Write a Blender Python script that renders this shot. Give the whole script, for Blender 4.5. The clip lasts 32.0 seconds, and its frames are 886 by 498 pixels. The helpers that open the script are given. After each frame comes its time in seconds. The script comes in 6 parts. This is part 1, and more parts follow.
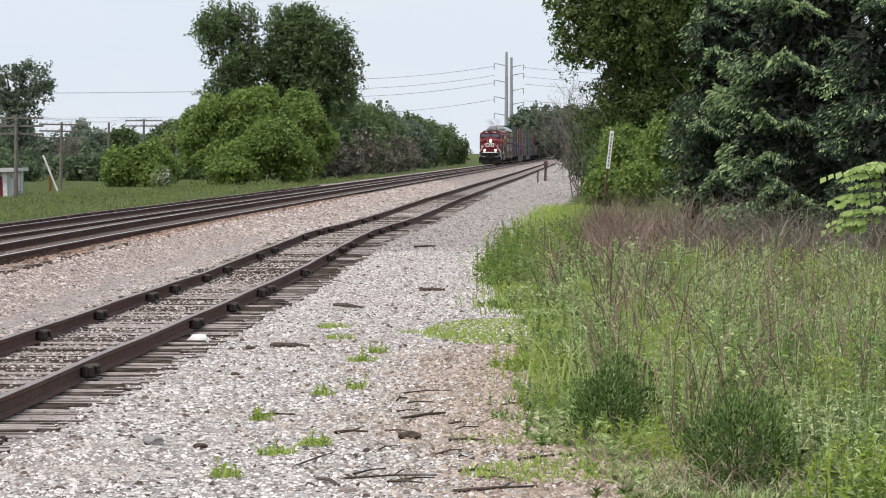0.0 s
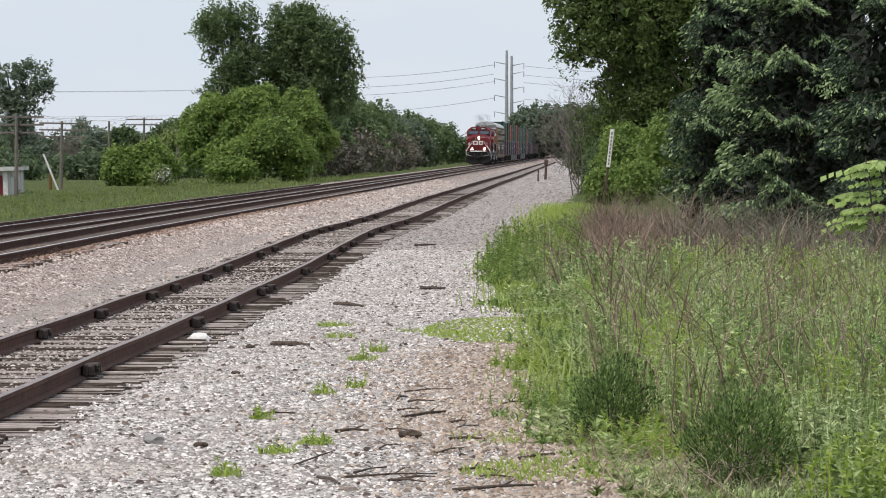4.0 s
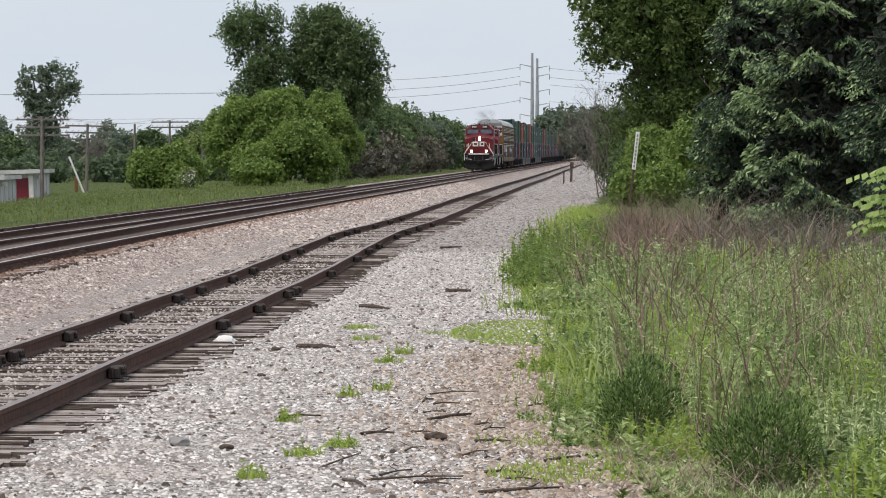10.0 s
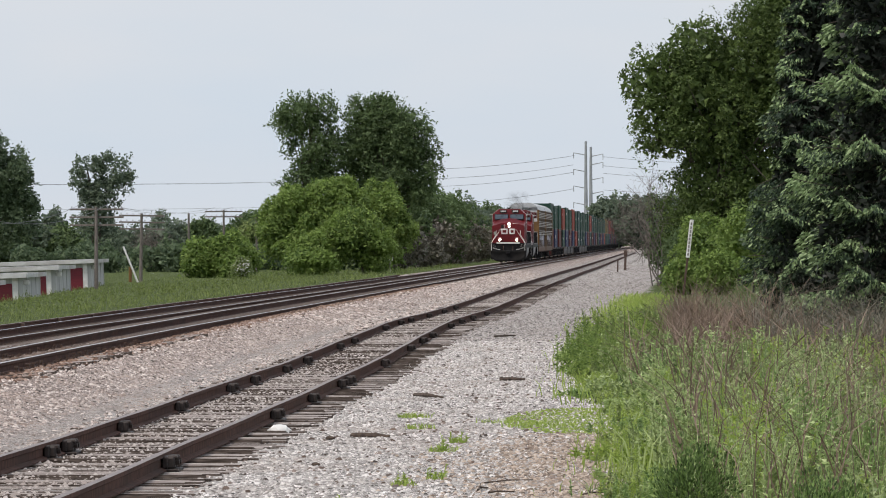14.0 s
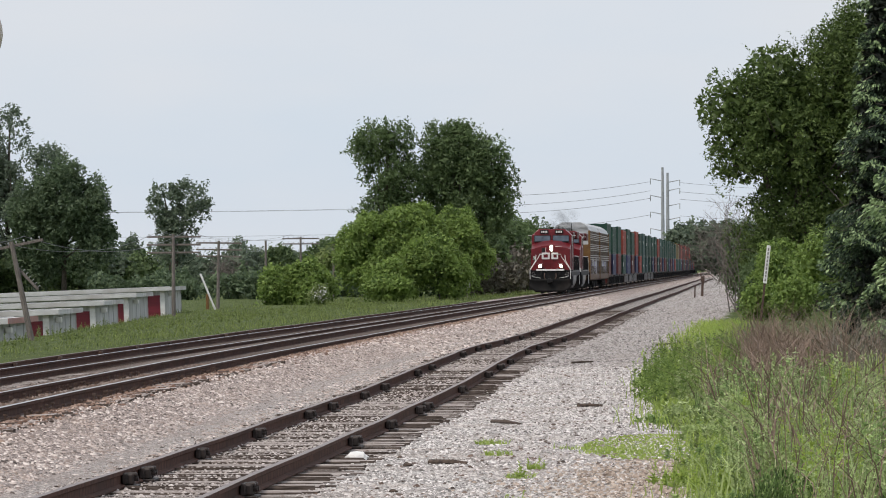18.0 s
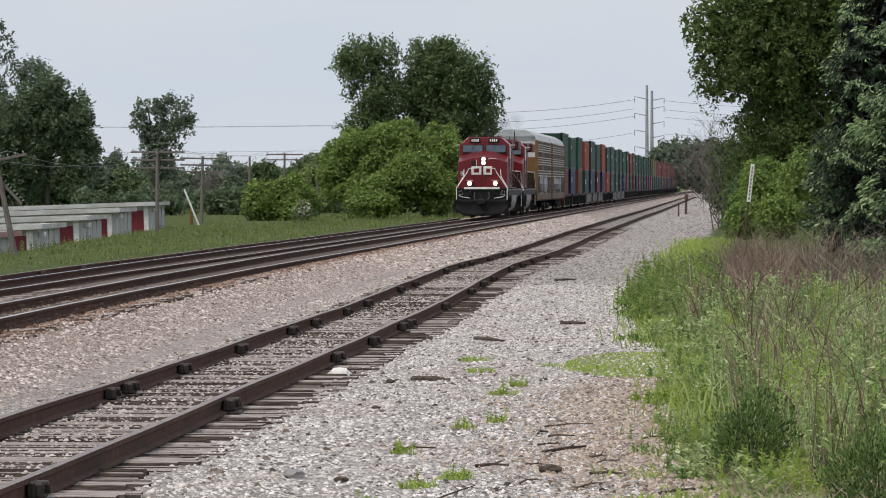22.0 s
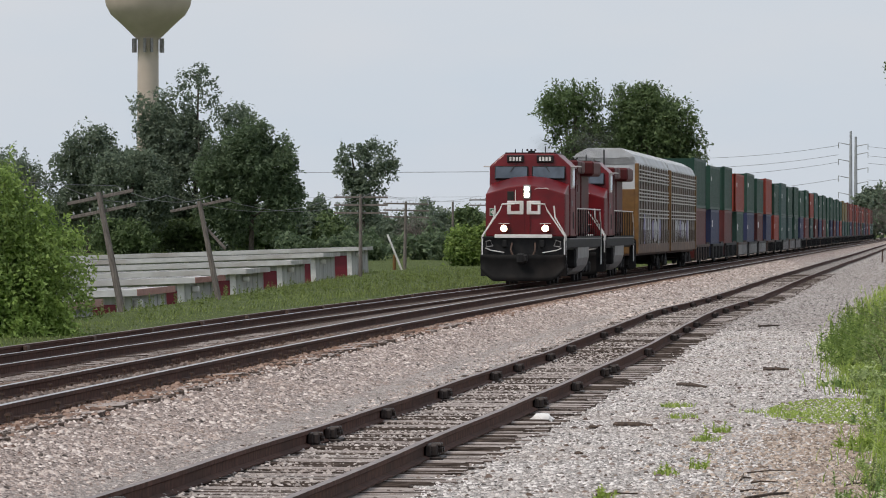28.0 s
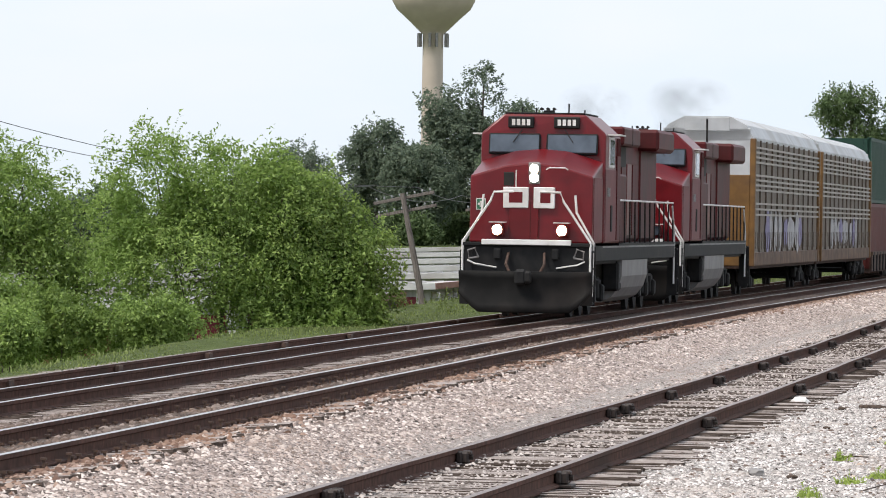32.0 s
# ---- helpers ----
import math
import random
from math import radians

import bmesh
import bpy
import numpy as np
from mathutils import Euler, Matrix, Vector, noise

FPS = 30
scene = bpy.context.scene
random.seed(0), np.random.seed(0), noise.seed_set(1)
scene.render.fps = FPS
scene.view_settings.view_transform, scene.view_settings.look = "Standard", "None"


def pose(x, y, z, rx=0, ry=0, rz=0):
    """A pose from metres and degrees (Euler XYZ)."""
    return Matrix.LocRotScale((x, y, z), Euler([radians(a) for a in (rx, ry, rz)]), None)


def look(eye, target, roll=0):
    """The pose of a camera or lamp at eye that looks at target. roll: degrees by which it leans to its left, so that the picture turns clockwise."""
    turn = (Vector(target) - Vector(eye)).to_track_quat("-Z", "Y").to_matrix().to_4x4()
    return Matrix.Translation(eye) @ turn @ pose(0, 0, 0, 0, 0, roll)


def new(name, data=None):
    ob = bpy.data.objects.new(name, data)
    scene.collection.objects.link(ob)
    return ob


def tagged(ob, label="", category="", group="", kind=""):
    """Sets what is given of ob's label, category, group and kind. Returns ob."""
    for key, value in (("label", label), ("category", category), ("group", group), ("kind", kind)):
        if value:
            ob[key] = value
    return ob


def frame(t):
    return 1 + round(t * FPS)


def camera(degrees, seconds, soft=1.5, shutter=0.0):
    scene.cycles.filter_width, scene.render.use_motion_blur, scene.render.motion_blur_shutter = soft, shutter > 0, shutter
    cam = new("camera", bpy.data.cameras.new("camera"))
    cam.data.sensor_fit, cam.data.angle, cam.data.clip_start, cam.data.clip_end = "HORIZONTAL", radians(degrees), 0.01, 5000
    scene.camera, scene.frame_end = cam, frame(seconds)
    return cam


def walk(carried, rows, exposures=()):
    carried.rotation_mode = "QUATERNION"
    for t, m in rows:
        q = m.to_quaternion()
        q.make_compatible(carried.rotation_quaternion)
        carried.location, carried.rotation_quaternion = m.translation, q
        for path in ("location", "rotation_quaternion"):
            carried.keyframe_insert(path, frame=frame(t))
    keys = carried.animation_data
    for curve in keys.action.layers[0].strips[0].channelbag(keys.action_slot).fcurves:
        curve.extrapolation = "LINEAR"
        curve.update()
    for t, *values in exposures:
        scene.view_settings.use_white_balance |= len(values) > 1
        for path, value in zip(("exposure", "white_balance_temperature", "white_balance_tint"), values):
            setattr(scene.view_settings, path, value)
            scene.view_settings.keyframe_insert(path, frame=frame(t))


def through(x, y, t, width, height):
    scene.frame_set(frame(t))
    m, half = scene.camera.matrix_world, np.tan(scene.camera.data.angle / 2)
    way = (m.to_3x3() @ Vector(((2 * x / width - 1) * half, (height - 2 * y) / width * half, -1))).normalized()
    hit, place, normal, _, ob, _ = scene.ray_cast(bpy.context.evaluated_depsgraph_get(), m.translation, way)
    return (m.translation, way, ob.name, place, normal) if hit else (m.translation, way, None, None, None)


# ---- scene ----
cam = camera(9.64, 32.0, soft=1.0)
# seconds, x, y, z, yaw, pitch, roll
ROWS = [
    (0, 0, 0, 2.3, 0.06, -1.073, -0.076),
    (0.5, 0, 0, 2.3, 0.06, -1.073, -0.076),
    (1, 0, 0, 2.3, 0.057, -1.066, 0.049),
    (1.5, 0, 0, 2.3, 0.058, -1.084, -0.099),
    (2, 0, 0, 2.3, 0.076, -1.106, -0.1),
    (2.5, 0, 0, 2.3, 0.069, -1.098, -0.073),
    (3, 0, 0, 2.3, 0.067, -1.093, -0.042),
    (3.5, 0, 0, 2.3, 0.065, -1.091, -0.041),
    (5.5, 0, 0, 2.3, 0.057, -1.082, -0.06),
    (6, 0, 0, 2.3, 0.058, -1.082, -0.067),
    (6.5, 0, 0, 2.3, 0.057, -1.083, -0.05),
    (7, 0, 0, 2.3, 0.056, -1.082, -0.02),
    (7.5, 0, 0, 2.3, 0.056, -1.083, -0.044),
    (8, 0, 0, 2.3, 0.057, -1.083, -0.051),
    (8.5, 0, 0, 2.3, 0.057, -1.082, -0.05),
    (9, 0, 0, 2.3, 0.05, -1.082, -0.07),
    (9.5, 0, 0, 2.3, 0.084, -1.074, 0.042),
    (10, 0, 0, 2.3, 0.342, -1.062, -0.014),
    (10.5, 0, 0, 2.3, 0.46, -1.063, -0.039),
    (11, 0, 0, 2.3, 0.527, -1.065, -0.054),
    (11.5, 0, 0, 2.3, 0.555, -1.046, -0.02),
    (12, 0, 0, 2.3, 0.559, -1.046, -0.062),
    (12.5, 0, 0, 2.3, 0.549, -1.026, 0.008),
    (13, 0, 0, 2.3, 0.524, -0.907, 0.019),
    (13.5, 0, 0, 2.3, 0.523, -0.358, 0.159),
    (14, 0, 0, 2.3, 0.929, -0.094, 0.154),
    (14.5, 0, 0, 2.3, 1.182, 0.049, 0.152),
    (15, 0, 0, 2.3, 1.416, 0.111, 0.136),
    (15.5, 0, 0, 2.3, 1.605, 0.15, 0.159),
    (17.5, 0, 0, 2.3, 1.826, 0.222, 0.254),
    (18, 0, 0, 2.3, 1.768, 0.199, 0.321),
    (18.5, 0, 0, 2.3, 1.783, 0.128, 0.348),
    (19, 0, 0, 2.3, 1.883, 0.015, 0.35),
    (19.5, 0, 0, 2.3, 1.977, -0.077, 0.222),
    (20, 0, 0, 2.3, 1.987, -0.14, -0.174),
    (20.5, 0, 0, 2.3, 1.656, -0.193, -0.047),
    (21, 0, 0, 2.3, 1.735, -0.443, -0.054),
    (21.5, 0, 0, 2.3, 1.714, -0.61, -0.024),
    (22, 0, 0, 2.3, 1.592, -0.709, -0.002),
    (22.5, 0, 0, 2.3, 1.894, -0.773, 0.137),
    (23, 0, 0, 2.3, 2.608, -0.541, 0.13),
    (23.5, 0, 0, 2.3, 2.778, -0.292, 0.095),
    (24, 0, 0, 2.3, 2.917, -0.236, 0.121),
    (24.5, 0, 0, 2.3, 3.027, -0.217, -0.066),
    (26.5, 0, 0, 2.3, 3.216, -0.236, -0.103),
    (27, 0, 0, 2.3, 3.393, -0.236, -0.013),
    (27.5, 0, 0, 2.3, 3.595, -0.225, -0.098),
    (28, 0, 0, 2.3, 3.806, -0.215, -0.117),
    (28.5, 0, 0, 2.3, 4.094, -0.197, -0.144),
    (29, 0, 0, 2.3, 4.453, -0.199, -0.181),
    (29.5, 0.05, -0.3, 2.32, 4.77, -0.215, -0.22),
    (30, 0.145, -1.2, 2.385, 5.086, -0.264, -0.35),
    (30.5, 0.16, -1.9, 2.395, 5.37, -0.256, -0.42),
    (31, 0.183, -3.2, 2.41, 5.741, -0.248, -0.5),
    (31.5, 0.45, -6.8, 2.48, 6.33, -0.285, -0.7),
    (32, 0.859, -12.5, 2.565, 6.841, -0.325, -0.9),
]
walk(cam, [(t, pose(x, y, z, 90 + p, r, w)) for t, x, y, z, w, p, r in ROWS],
     [(0, 0.19), (2, 0.19), (3, 0.07), (6, 0.11), (8, 0.07), (9, 0.03), (11, 0.0), (13, -0.04), (19, 0.0), (22, -0.11), (24, -0.08), (28, -0.15), (29, 0.04), (31, 0.2), (32, 0.38)])

# ---- light ----
world = bpy.data.worlds.new("overcast_sky")
scene.world = world
world.use_nodes = True
wn, wl = world.node_tree.nodes, world.node_tree.links
sky = wn.new("ShaderNodeTexSky")
sky.sky_type, sky.sun_disc = "NISHITA", False
sky.sun_elevation, sky.sun_rotation = radians(57), radians(231)
tc = wn.new("ShaderNodeTexCoord")
mp = wn.new("ShaderNodeMapping")
mp.inputs["Scale"].default_value = (1, 1, 3.5)
cloud = wn.new("ShaderNodeTexNoise")
cloud.inputs["Scale"].default_value, cloud.inputs["Detail"].default_value = 9.0, 5.0
ramp = wn.new("ShaderNodeValToRGB")
ramp.color_ramp.elements[0].position, ramp.color_ramp.elements[1].position = 0.35, 0.75
ramp.color_ramp.elements[0].color, ramp.color_ramp.elements[1].color = (6.6, 7.35, 8.3, 1), (7.5, 7.7, 8.2, 1)
mixs = wn.new("ShaderNodeMix")
mixs.data_type = "RGBA"
mixs.inputs["Factor"].default_value = 0.93
wl.new(tc.outputs["Generated"], mp.inputs["Vector"])
wl.new(mp.outputs["Vector"], cloud.inputs["Vector"])
wl.new(cloud.outputs["Fac"], ramp.inputs["Fac"])
wl.new(sky.outputs["Color"], mixs.inputs["A"])
wl.new(ramp.outputs["Color"], mixs.inputs["B"])
wl.new(mixs.outputs["Result"], wn["Background"].inputs["Color"])
wn["Background"].inputs["Strength"].default_value = 0.1
sun = new("sun", bpy.data.lights.new("sun", "SUN"))
sun.data.energy, sun.data.angle, sun.data.color = 2.5, radians(12), (1.0, 0.935, 0.845)
sun.matrix_world = look((0, 0, 60), (30, 24, 0))
scene.view_settings.exposure = 0.0


# ---- materials ----
def nodes_of(name):
    m = bpy.data.materials.new(name)
    m.use_nodes = True
    n, l = m.node_tree.nodes, m.node_tree.links
    return m, n, l, n["Principled BSDF"]


def noise_tex(n, l, scale, detail=4.0, coord="Object", stretch=(1, 1, 1)):
    tc = n.new("ShaderNodeTexCoord")
    mp = n.new("ShaderNodeMapping")
    mp.inputs["Scale"].default_value = stretch
    t = n.new("ShaderNodeTexNoise")
    t.inputs["Scale"].default_value, t.inputs["Detail"].default_value = scale, detail
    l.new(tc.outputs[coord], mp.inputs["Vector"])
    l.new(mp.outputs["Vector"], t.inputs["Vector"])
    return t


def ramp_of(n, l, src, stops):
    r = n.new("ShaderNodeValToRGB")
    e = r.color_ramp.elements
    while len(e) < len(stops):
        e.new(0.5)
    for el, (p, c) in zip(e, stops):
        el.position, el.color = p, (*c, 1)
    l.new(src, r.inputs["Fac"])
    return r


def blend(n, l, fac, a, b, mode="MIX"):
    m = n.new("ShaderNodeMix")
    m.data_type, m.blend_type = "RGBA", mode
    for key, v in (("Factor", fac), ("A", a), ("B", b)):
        if isinstance(v, (int, float)):
            m.inputs[key].default_value = v
        elif isinstance(v, tuple):
            m.inputs[key].default_value = (*v, 1)
        else:
            l.new(v, m.inputs[key])
    return m.outputs["Result"]


def bump_to(n, l, b, height, strength, distance):
    bp = n.new("ShaderNodeBump")
    bp.inputs["Strength"].default_value, bp.inputs["Distance"].default_value = strength, distance
    l.new(height, bp.inputs["Height"])
    l.new(bp.outputs["Normal"], b.inputs["Normal"])


def surface(name, c1, c2, scale=3.0, rough=0.6, metal=0.0, grime=None, grime_scale=0.6, bump=0.2, dist=0.01, stretch=(1, 1, 1), spec=0.5):
    """A worn surface: two tones of grain, larger stains and fine relief."""
    m, n, l, b = nodes_of(name)
    t = noise_tex(n, l, scale, 6.0, stretch=stretch)
    col = ramp_of(n, l, t.outputs["Fac"], [(0.35, c1), (0.68, c2)]).outputs["Color"]
    if grime:
        g = noise_tex(n, l, grime_scale, 5.0, stretch=stretch)
        f = ramp_of(n, l, g.outputs["Fac"], [(0.48, (0, 0, 0)), (0.72, (0.8, 0.8, 0.8))]).outputs["Color"]
        col = blend(n, l, f, col, grime)
    l.new(col, b.inputs["Base Color"])
    b.inputs["Roughness"].default_value, b.inputs["Metallic"].default_value = rough, metal
    b.inputs["Specular IOR Level"].default_value = spec
    if bump:
        bump_to(n, l, b, t.outputs["Fac"], bump, dist)
    return m


def glow(name, colour, strength):
    m, n, l, b = nodes_of(name)
    b.inputs["Base Color"].default_value = (*colour, 1)
    b.inputs["Emission Color"].default_value = (*colour, 1)
    b.inputs["Emission Strength"].default_value = strength
    return m


def leafy(name, dark, light, tint=None, through=0.35):
    """Leaves: every leaf its own tone, light passing through."""
    m, n, l, b = nodes_of(name)
    g = n.new("ShaderNodeNewGeometry")
    t = noise_tex(n, l, 0.35, 3.0)
    c1 = ramp_of(n, l, g.outputs["Random Per Island"], [(0.0, dark), (1.0, light)]).outputs["Color"]
    f = ramp_of(n, l, t.outputs["Fac"], [(0.4, (0, 0, 0)), (0.65, (0.7, 0.7, 0.7))]).outputs["Color"]
    col = blend(n, l, f, c1, tint or light)
    l.new(col, b.inputs["Base Color"])
    b.inputs["Roughness"].default_value = 0.55
    b.inputs["Specular IOR Level"].default_value = 0.3
    tr = n.new("ShaderNodeBsdfTranslucent")
    l.new(col, tr.inputs["Color"])
    mx = n.new("ShaderNodeMixShader")
    mx.inputs["Fac"].default_value = through
    l.new(b.outputs["BSDF"], mx.inputs[1])
    l.new(tr.outputs["BSDF"], mx.inputs[2])
    l.new(mx.outputs["Shader"], n["Material Output"].inputs["Surface"])
    return m


M = {}
M["rail_side"] = surface("rust_rail", (0.06, 0.03, 0.023), (0.125, 0.063, 0.047), 9, 0.85, 0.0, (0.05, 0.03, 0.025), spec=0.2)
M["rail_top"] = surface("polished_rail", (0.42, 0.4, 0.39), (0.6, 0.58, 0.57), 5, 0.3, 0.85, bump=0)
M["rail_dull"] = surface("dull_rail", (0.16, 0.125, 0.115), (0.26, 0.21, 0.2), 5, 0.5, 0.2, bump=0)
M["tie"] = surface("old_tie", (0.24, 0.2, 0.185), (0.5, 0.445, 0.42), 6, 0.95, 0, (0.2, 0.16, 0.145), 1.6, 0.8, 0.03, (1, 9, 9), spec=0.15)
# Tie sides take a darker tone that paints in the shade between ties.
M["tie_side"] = surface("shaded_tie_side", (0.06, 0.047, 0.04), (0.19, 0.15, 0.13), 5, 0.95, 0, (0.065, 0.048, 0.038), 1.6, 0.6, 0.02, (1, 9, 9), spec=0.15)
M["iron"] = surface("rusty_iron", (0.05, 0.032, 0.026), (0.12, 0.07, 0.05), 14, 0.85)
M["clamp"] = surface("dark_rusted_clamp", (0.018, 0.013, 0.012), (0.055, 0.038, 0.032), 16, 0.6, 0.2, bump=0.3)
M["red"] = surface("red_paint", (0.115, 0.003, 0.006), (0.155, 0.005, 0.009), 2.0, 0.32, 0, (0.09, 0.005, 0.007), 0.7, 0.02, spec=0.4)
M["black"] = surface("black_steel", (0.006, 0.006, 0.007), (0.016, 0.015, 0.015), 4, 0.65, 0, (0.03, 0.025, 0.022), 0.9, 0.1, spec=0.3)
M["grey_steel"] = surface("grey_steel", (0.2, 0.19, 0.19), (0.3, 0.29, 0.28), 3, 0.55, 0, (0.14, 0.11, 0.1), 1.1, 0.1)
M["white_paint"] = surface("white_paint", (0.7, 0.68, 0.66), (0.82, 0.8, 0.78), 5, 0.5, 0, (0.5, 0.45, 0.42), 1.5, 0.05)
M["pole_wood"] = surface("grey_pole_wood", (0.1, 0.085, 0.075), (0.22, 0.19, 0.17), 5, 0.9, 0, None, 1, 0.4, 0.01, (6, 6, 0.6))
M["bark"] = surface("bark", (0.06, 0.05, 0.042), (0.15, 0.12, 0.1), 6, 0.95, 0, None, 1, 0.6, 0.03, (3, 3, 0.7))
M["dry"] = leafy("dry_stems", (0.24, 0.165, 0.13), (0.6, 0.47, 0.38), (0.38, 0.26, 0.21), 0.2)
M["dry_twigs"] = leafy("dry_twigs", (0.1, 0.085, 0.075), (0.24, 0.21, 0.17), (0.13, 0.13, 0.08), 0.1)
# Mid and dark greens are paled in the colour to stand for haze.
M["leaf_mid"] = leafy("hazed_mid_green_leaves", (0.055, 0.088, 0.04), (0.19, 0.26, 0.11), (0.125, 0.182, 0.07), 0.4)
M["leaf_dark"] = leafy("hazed_dark_green_leaves", (0.09, 0.125, 0.095), (0.24, 0.29, 0.195), (0.16, 0.205, 0.14), 0.45)
M["leaf_bright"] = leafy("bright_green_leaves", (0.07, 0.125, 0.03), (0.31, 0.415, 0.11), (0.21, 0.3, 0.068), 0.4)
M["leaf_sun"] = leafy("sunlit_light_leaves", (0.1, 0.165, 0.045), (0.42, 0.55, 0.16), (0.24, 0.355, 0.085), 0.45)
M["leaf_elder"] = leafy("elder_leaves", (0.026, 0.046, 0.016), (0.21, 0.285, 0.085), (0.1, 0.15, 0.042), 0.38)
M["leaf_olive"] = leafy("olive_green_leaves", (0.1, 0.145, 0.05), (0.34, 0.4, 0.15), (0.23, 0.29, 0.1), 0.42)
# Near-black leaf colour that stands in for the shade inside the spruces.
M["needle_dark"] = leafy("inner_shade_needles", (0.007, 0.011, 0.007), (0.022, 0.028, 0.018), (0.013, 0.018, 0.011), 0.0)
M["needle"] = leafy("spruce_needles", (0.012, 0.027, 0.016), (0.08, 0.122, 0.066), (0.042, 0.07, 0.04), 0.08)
M["leaf_lime"] = leafy("lime_green_leaflets", (0.26, 0.37, 0.1), (0.54, 0.66, 0.27), (0.42, 0.55, 0.18), 0.45)
M["shoot"] = leafy("pale_spruce_shoots", (0.14, 0.21, 0.095), (0.42, 0.53, 0.27), (0.27, 0.37, 0.17), 0.2)
M["weed"] = leafy("weed_leaves", (0.06, 0.1, 0.03), (0.72, 0.8, 0.43), (0.43, 0.545, 0.19), 0.28)
M["grass"] = leafy("grass_blades", (0.06, 0.095, 0.03), (0.54, 0.61, 0.28), (0.3, 0.39, 0.11), 0.28)


# ---- building blocks ----
def part(name, bm, material, parent=None, label="", smooth=False):
    me = bpy.data.meshes.new(name)
    bm.to_mesh(me)
    bm.free()
    for m in material if isinstance(material, (list, tuple)) else [material]:
        me.materials.append(m)
    if smooth:
        me.shade_smooth()
    ob = new(name, me)
    ob.parent = parent
    if label:
        tagged(ob, label)
    return ob


def thing(name, label, category, m=None, group="", kind=""):
    ob = new(name)
    ob.empty_display_size = 0.2
    if m is not None:
        ob.matrix_world = m
    return tagged(ob, label, category, group, kind)


def box(bm, x0, x1, y0, y1, z0, z1, bevel=0.0, mat=0):
    """An axis-aligned box with bevelled edges, added to bm."""
    r = bmesh.ops.create_cube(bm, size=1, matrix=Matrix.Translation(((x0 + x1) / 2, (y0 + y1) / 2, (z0 + z1) / 2)) @ Matrix.Diagonal((x1 - x0, y1 - y0, z1 - z0, 1)))
    fs = {f for v in r["verts"] for f in v.link_faces}
    for f in fs:
        f.material_index = mat
    if bevel:
        es = list({e for v in r["verts"] for e in v.link_edges})
        bmesh.ops.bevel(bm, geom=es, offset=bevel, segments=1, affect="EDGES", profile=0.5)
    return bm


def boxm(*a, **k):
    return box(bmesh.new(), *a, **k)


def tube(bm, pts, r, sides=6, r2=None, mat=0):
    """A round bar along the points."""
    pts = [Vector(p) for p in pts]
    rings = []
    for i, p in enumerate(pts):
        d = (pts[min(i + 1, len(pts) - 1)] - pts[max(i - 1, 0)]).normalized()
        a = d.orthogonal().normalized()
        b = d.cross(a)
        rr = r if r2 is None else r + (r2 - r) * i / max(1, len(pts) - 1)
        rings.append([bm.verts.new(p + (a * math.cos(6.28318 * k / sides) + b * math.sin(6.28318 * k / sides)) * rr) for k in range(sides)])
    for u, v in zip(rings, rings[1:]):
        for k in range(sides):
            bm.faces.new((u[k], u[(k + 1) % sides], v[(k + 1) % sides], v[k])).material_index = mat
    for cap, flip in ((rings[0], 1), (rings[-1], 0)):
        bm.faces.new(cap[::-1] if flip else cap).material_index = mat
    return bm


def prism(bm, outline, x0, x1, mat=0):
    """The outline (y, z) drawn out from x0 to x1."""
    a = [bm.verts.new((x0, y, z)) for y, z in outline]
    b = [bm.verts.new((x1, y, z)) for y, z in outline]
    n = len(outline)
    for i in range(n):
        bm.faces.new((a[i], a[(i + 1) % n], b[(i + 1) % n], b[i])).material_index = mat
    bm.faces.new(a[::-1]).material_index = mat
    bm.faces.new(b).material_index = mat
    bmesh.ops.recalc_face_normals(bm, faces=bm.faces)
    return bm


def quads(name, v, material, parent=None):
    """A mesh of loose faces from an array (faces, corners, 3)."""
    n, c = v.shape[:2]
    me = bpy.data.meshes.new(name)
    me.vertices.add(n * c)
    me.vertices.foreach_set("co", np.ascontiguousarray(v, dtype=np.float32).ravel())
    me.loops.add(n * c)
    me.loops.foreach_set("vertex_index", np.arange(n * c, dtype=np.int32))
    me.polygons.add(n)
    me.polygons.foreach_set("loop_start", np.arange(n, dtype=np.int32) * c)
    me.materials.append(material)
    me.update(calc_edges=True)
    ob = new(name, me)
    ob.parent = parent
    return ob


def unit(a):
    return a / np.maximum(1e-9, np.linalg.norm(a, axis=-1, keepdims=True))


def leaf_quads(rng, centre, size, up=0.35, aspect=0.6, out=None):
    """Small pointed leaf faces at the centres, turned at random, tending upwards and outwards."""
    n = len(centre)
    nrm = rng.normal(size=(n, 3)) + np.array([0, 0, up])
    if out is not None:
        nrm = nrm + out * 0.9
    nrm = unit(nrm)
    a = unit(np.cross(nrm, rng.normal(size=(n, 3))))
    b = np.cross(nrm, a)
    s = (size * rng.uniform(0.6, 1.3, n))[:, None]
    return np.stack([centre - a * s + b * s * aspect, centre - a * s * 0.6 - b * s * aspect, centre + a * s * 1.2], 1)


def crown_points(rng, clumps, per_area, loose=0.26, shell=0.55, dome=0.0):
    """Points through the outer shell of many clumps (x, y, z, rx, ry, rz); dome: how many of the leaves keep to the upper side."""
    out, nor = [], []
    for x, y, z, a, b, c in clumps:
        n = int(per_area * (a * b + b * c + a * c) * 4)
        d = unit(rng.normal(size=(n, 3)))
        low = (d[:, 2] < -0.1) & (rng.uniform(0, 1, n) < dome)
        d[low, 2] *= -1
        r = rng.uniform(shell, 1.0, n) ** 0.6 + np.abs(rng.normal(size=n)) * loose
        out.append(np.array([x, y, z]) + d * r[:, None] * np.array([a, b, c]))
        nor.append(d)
    return np.concatenate(out), np.concatenate(nor)


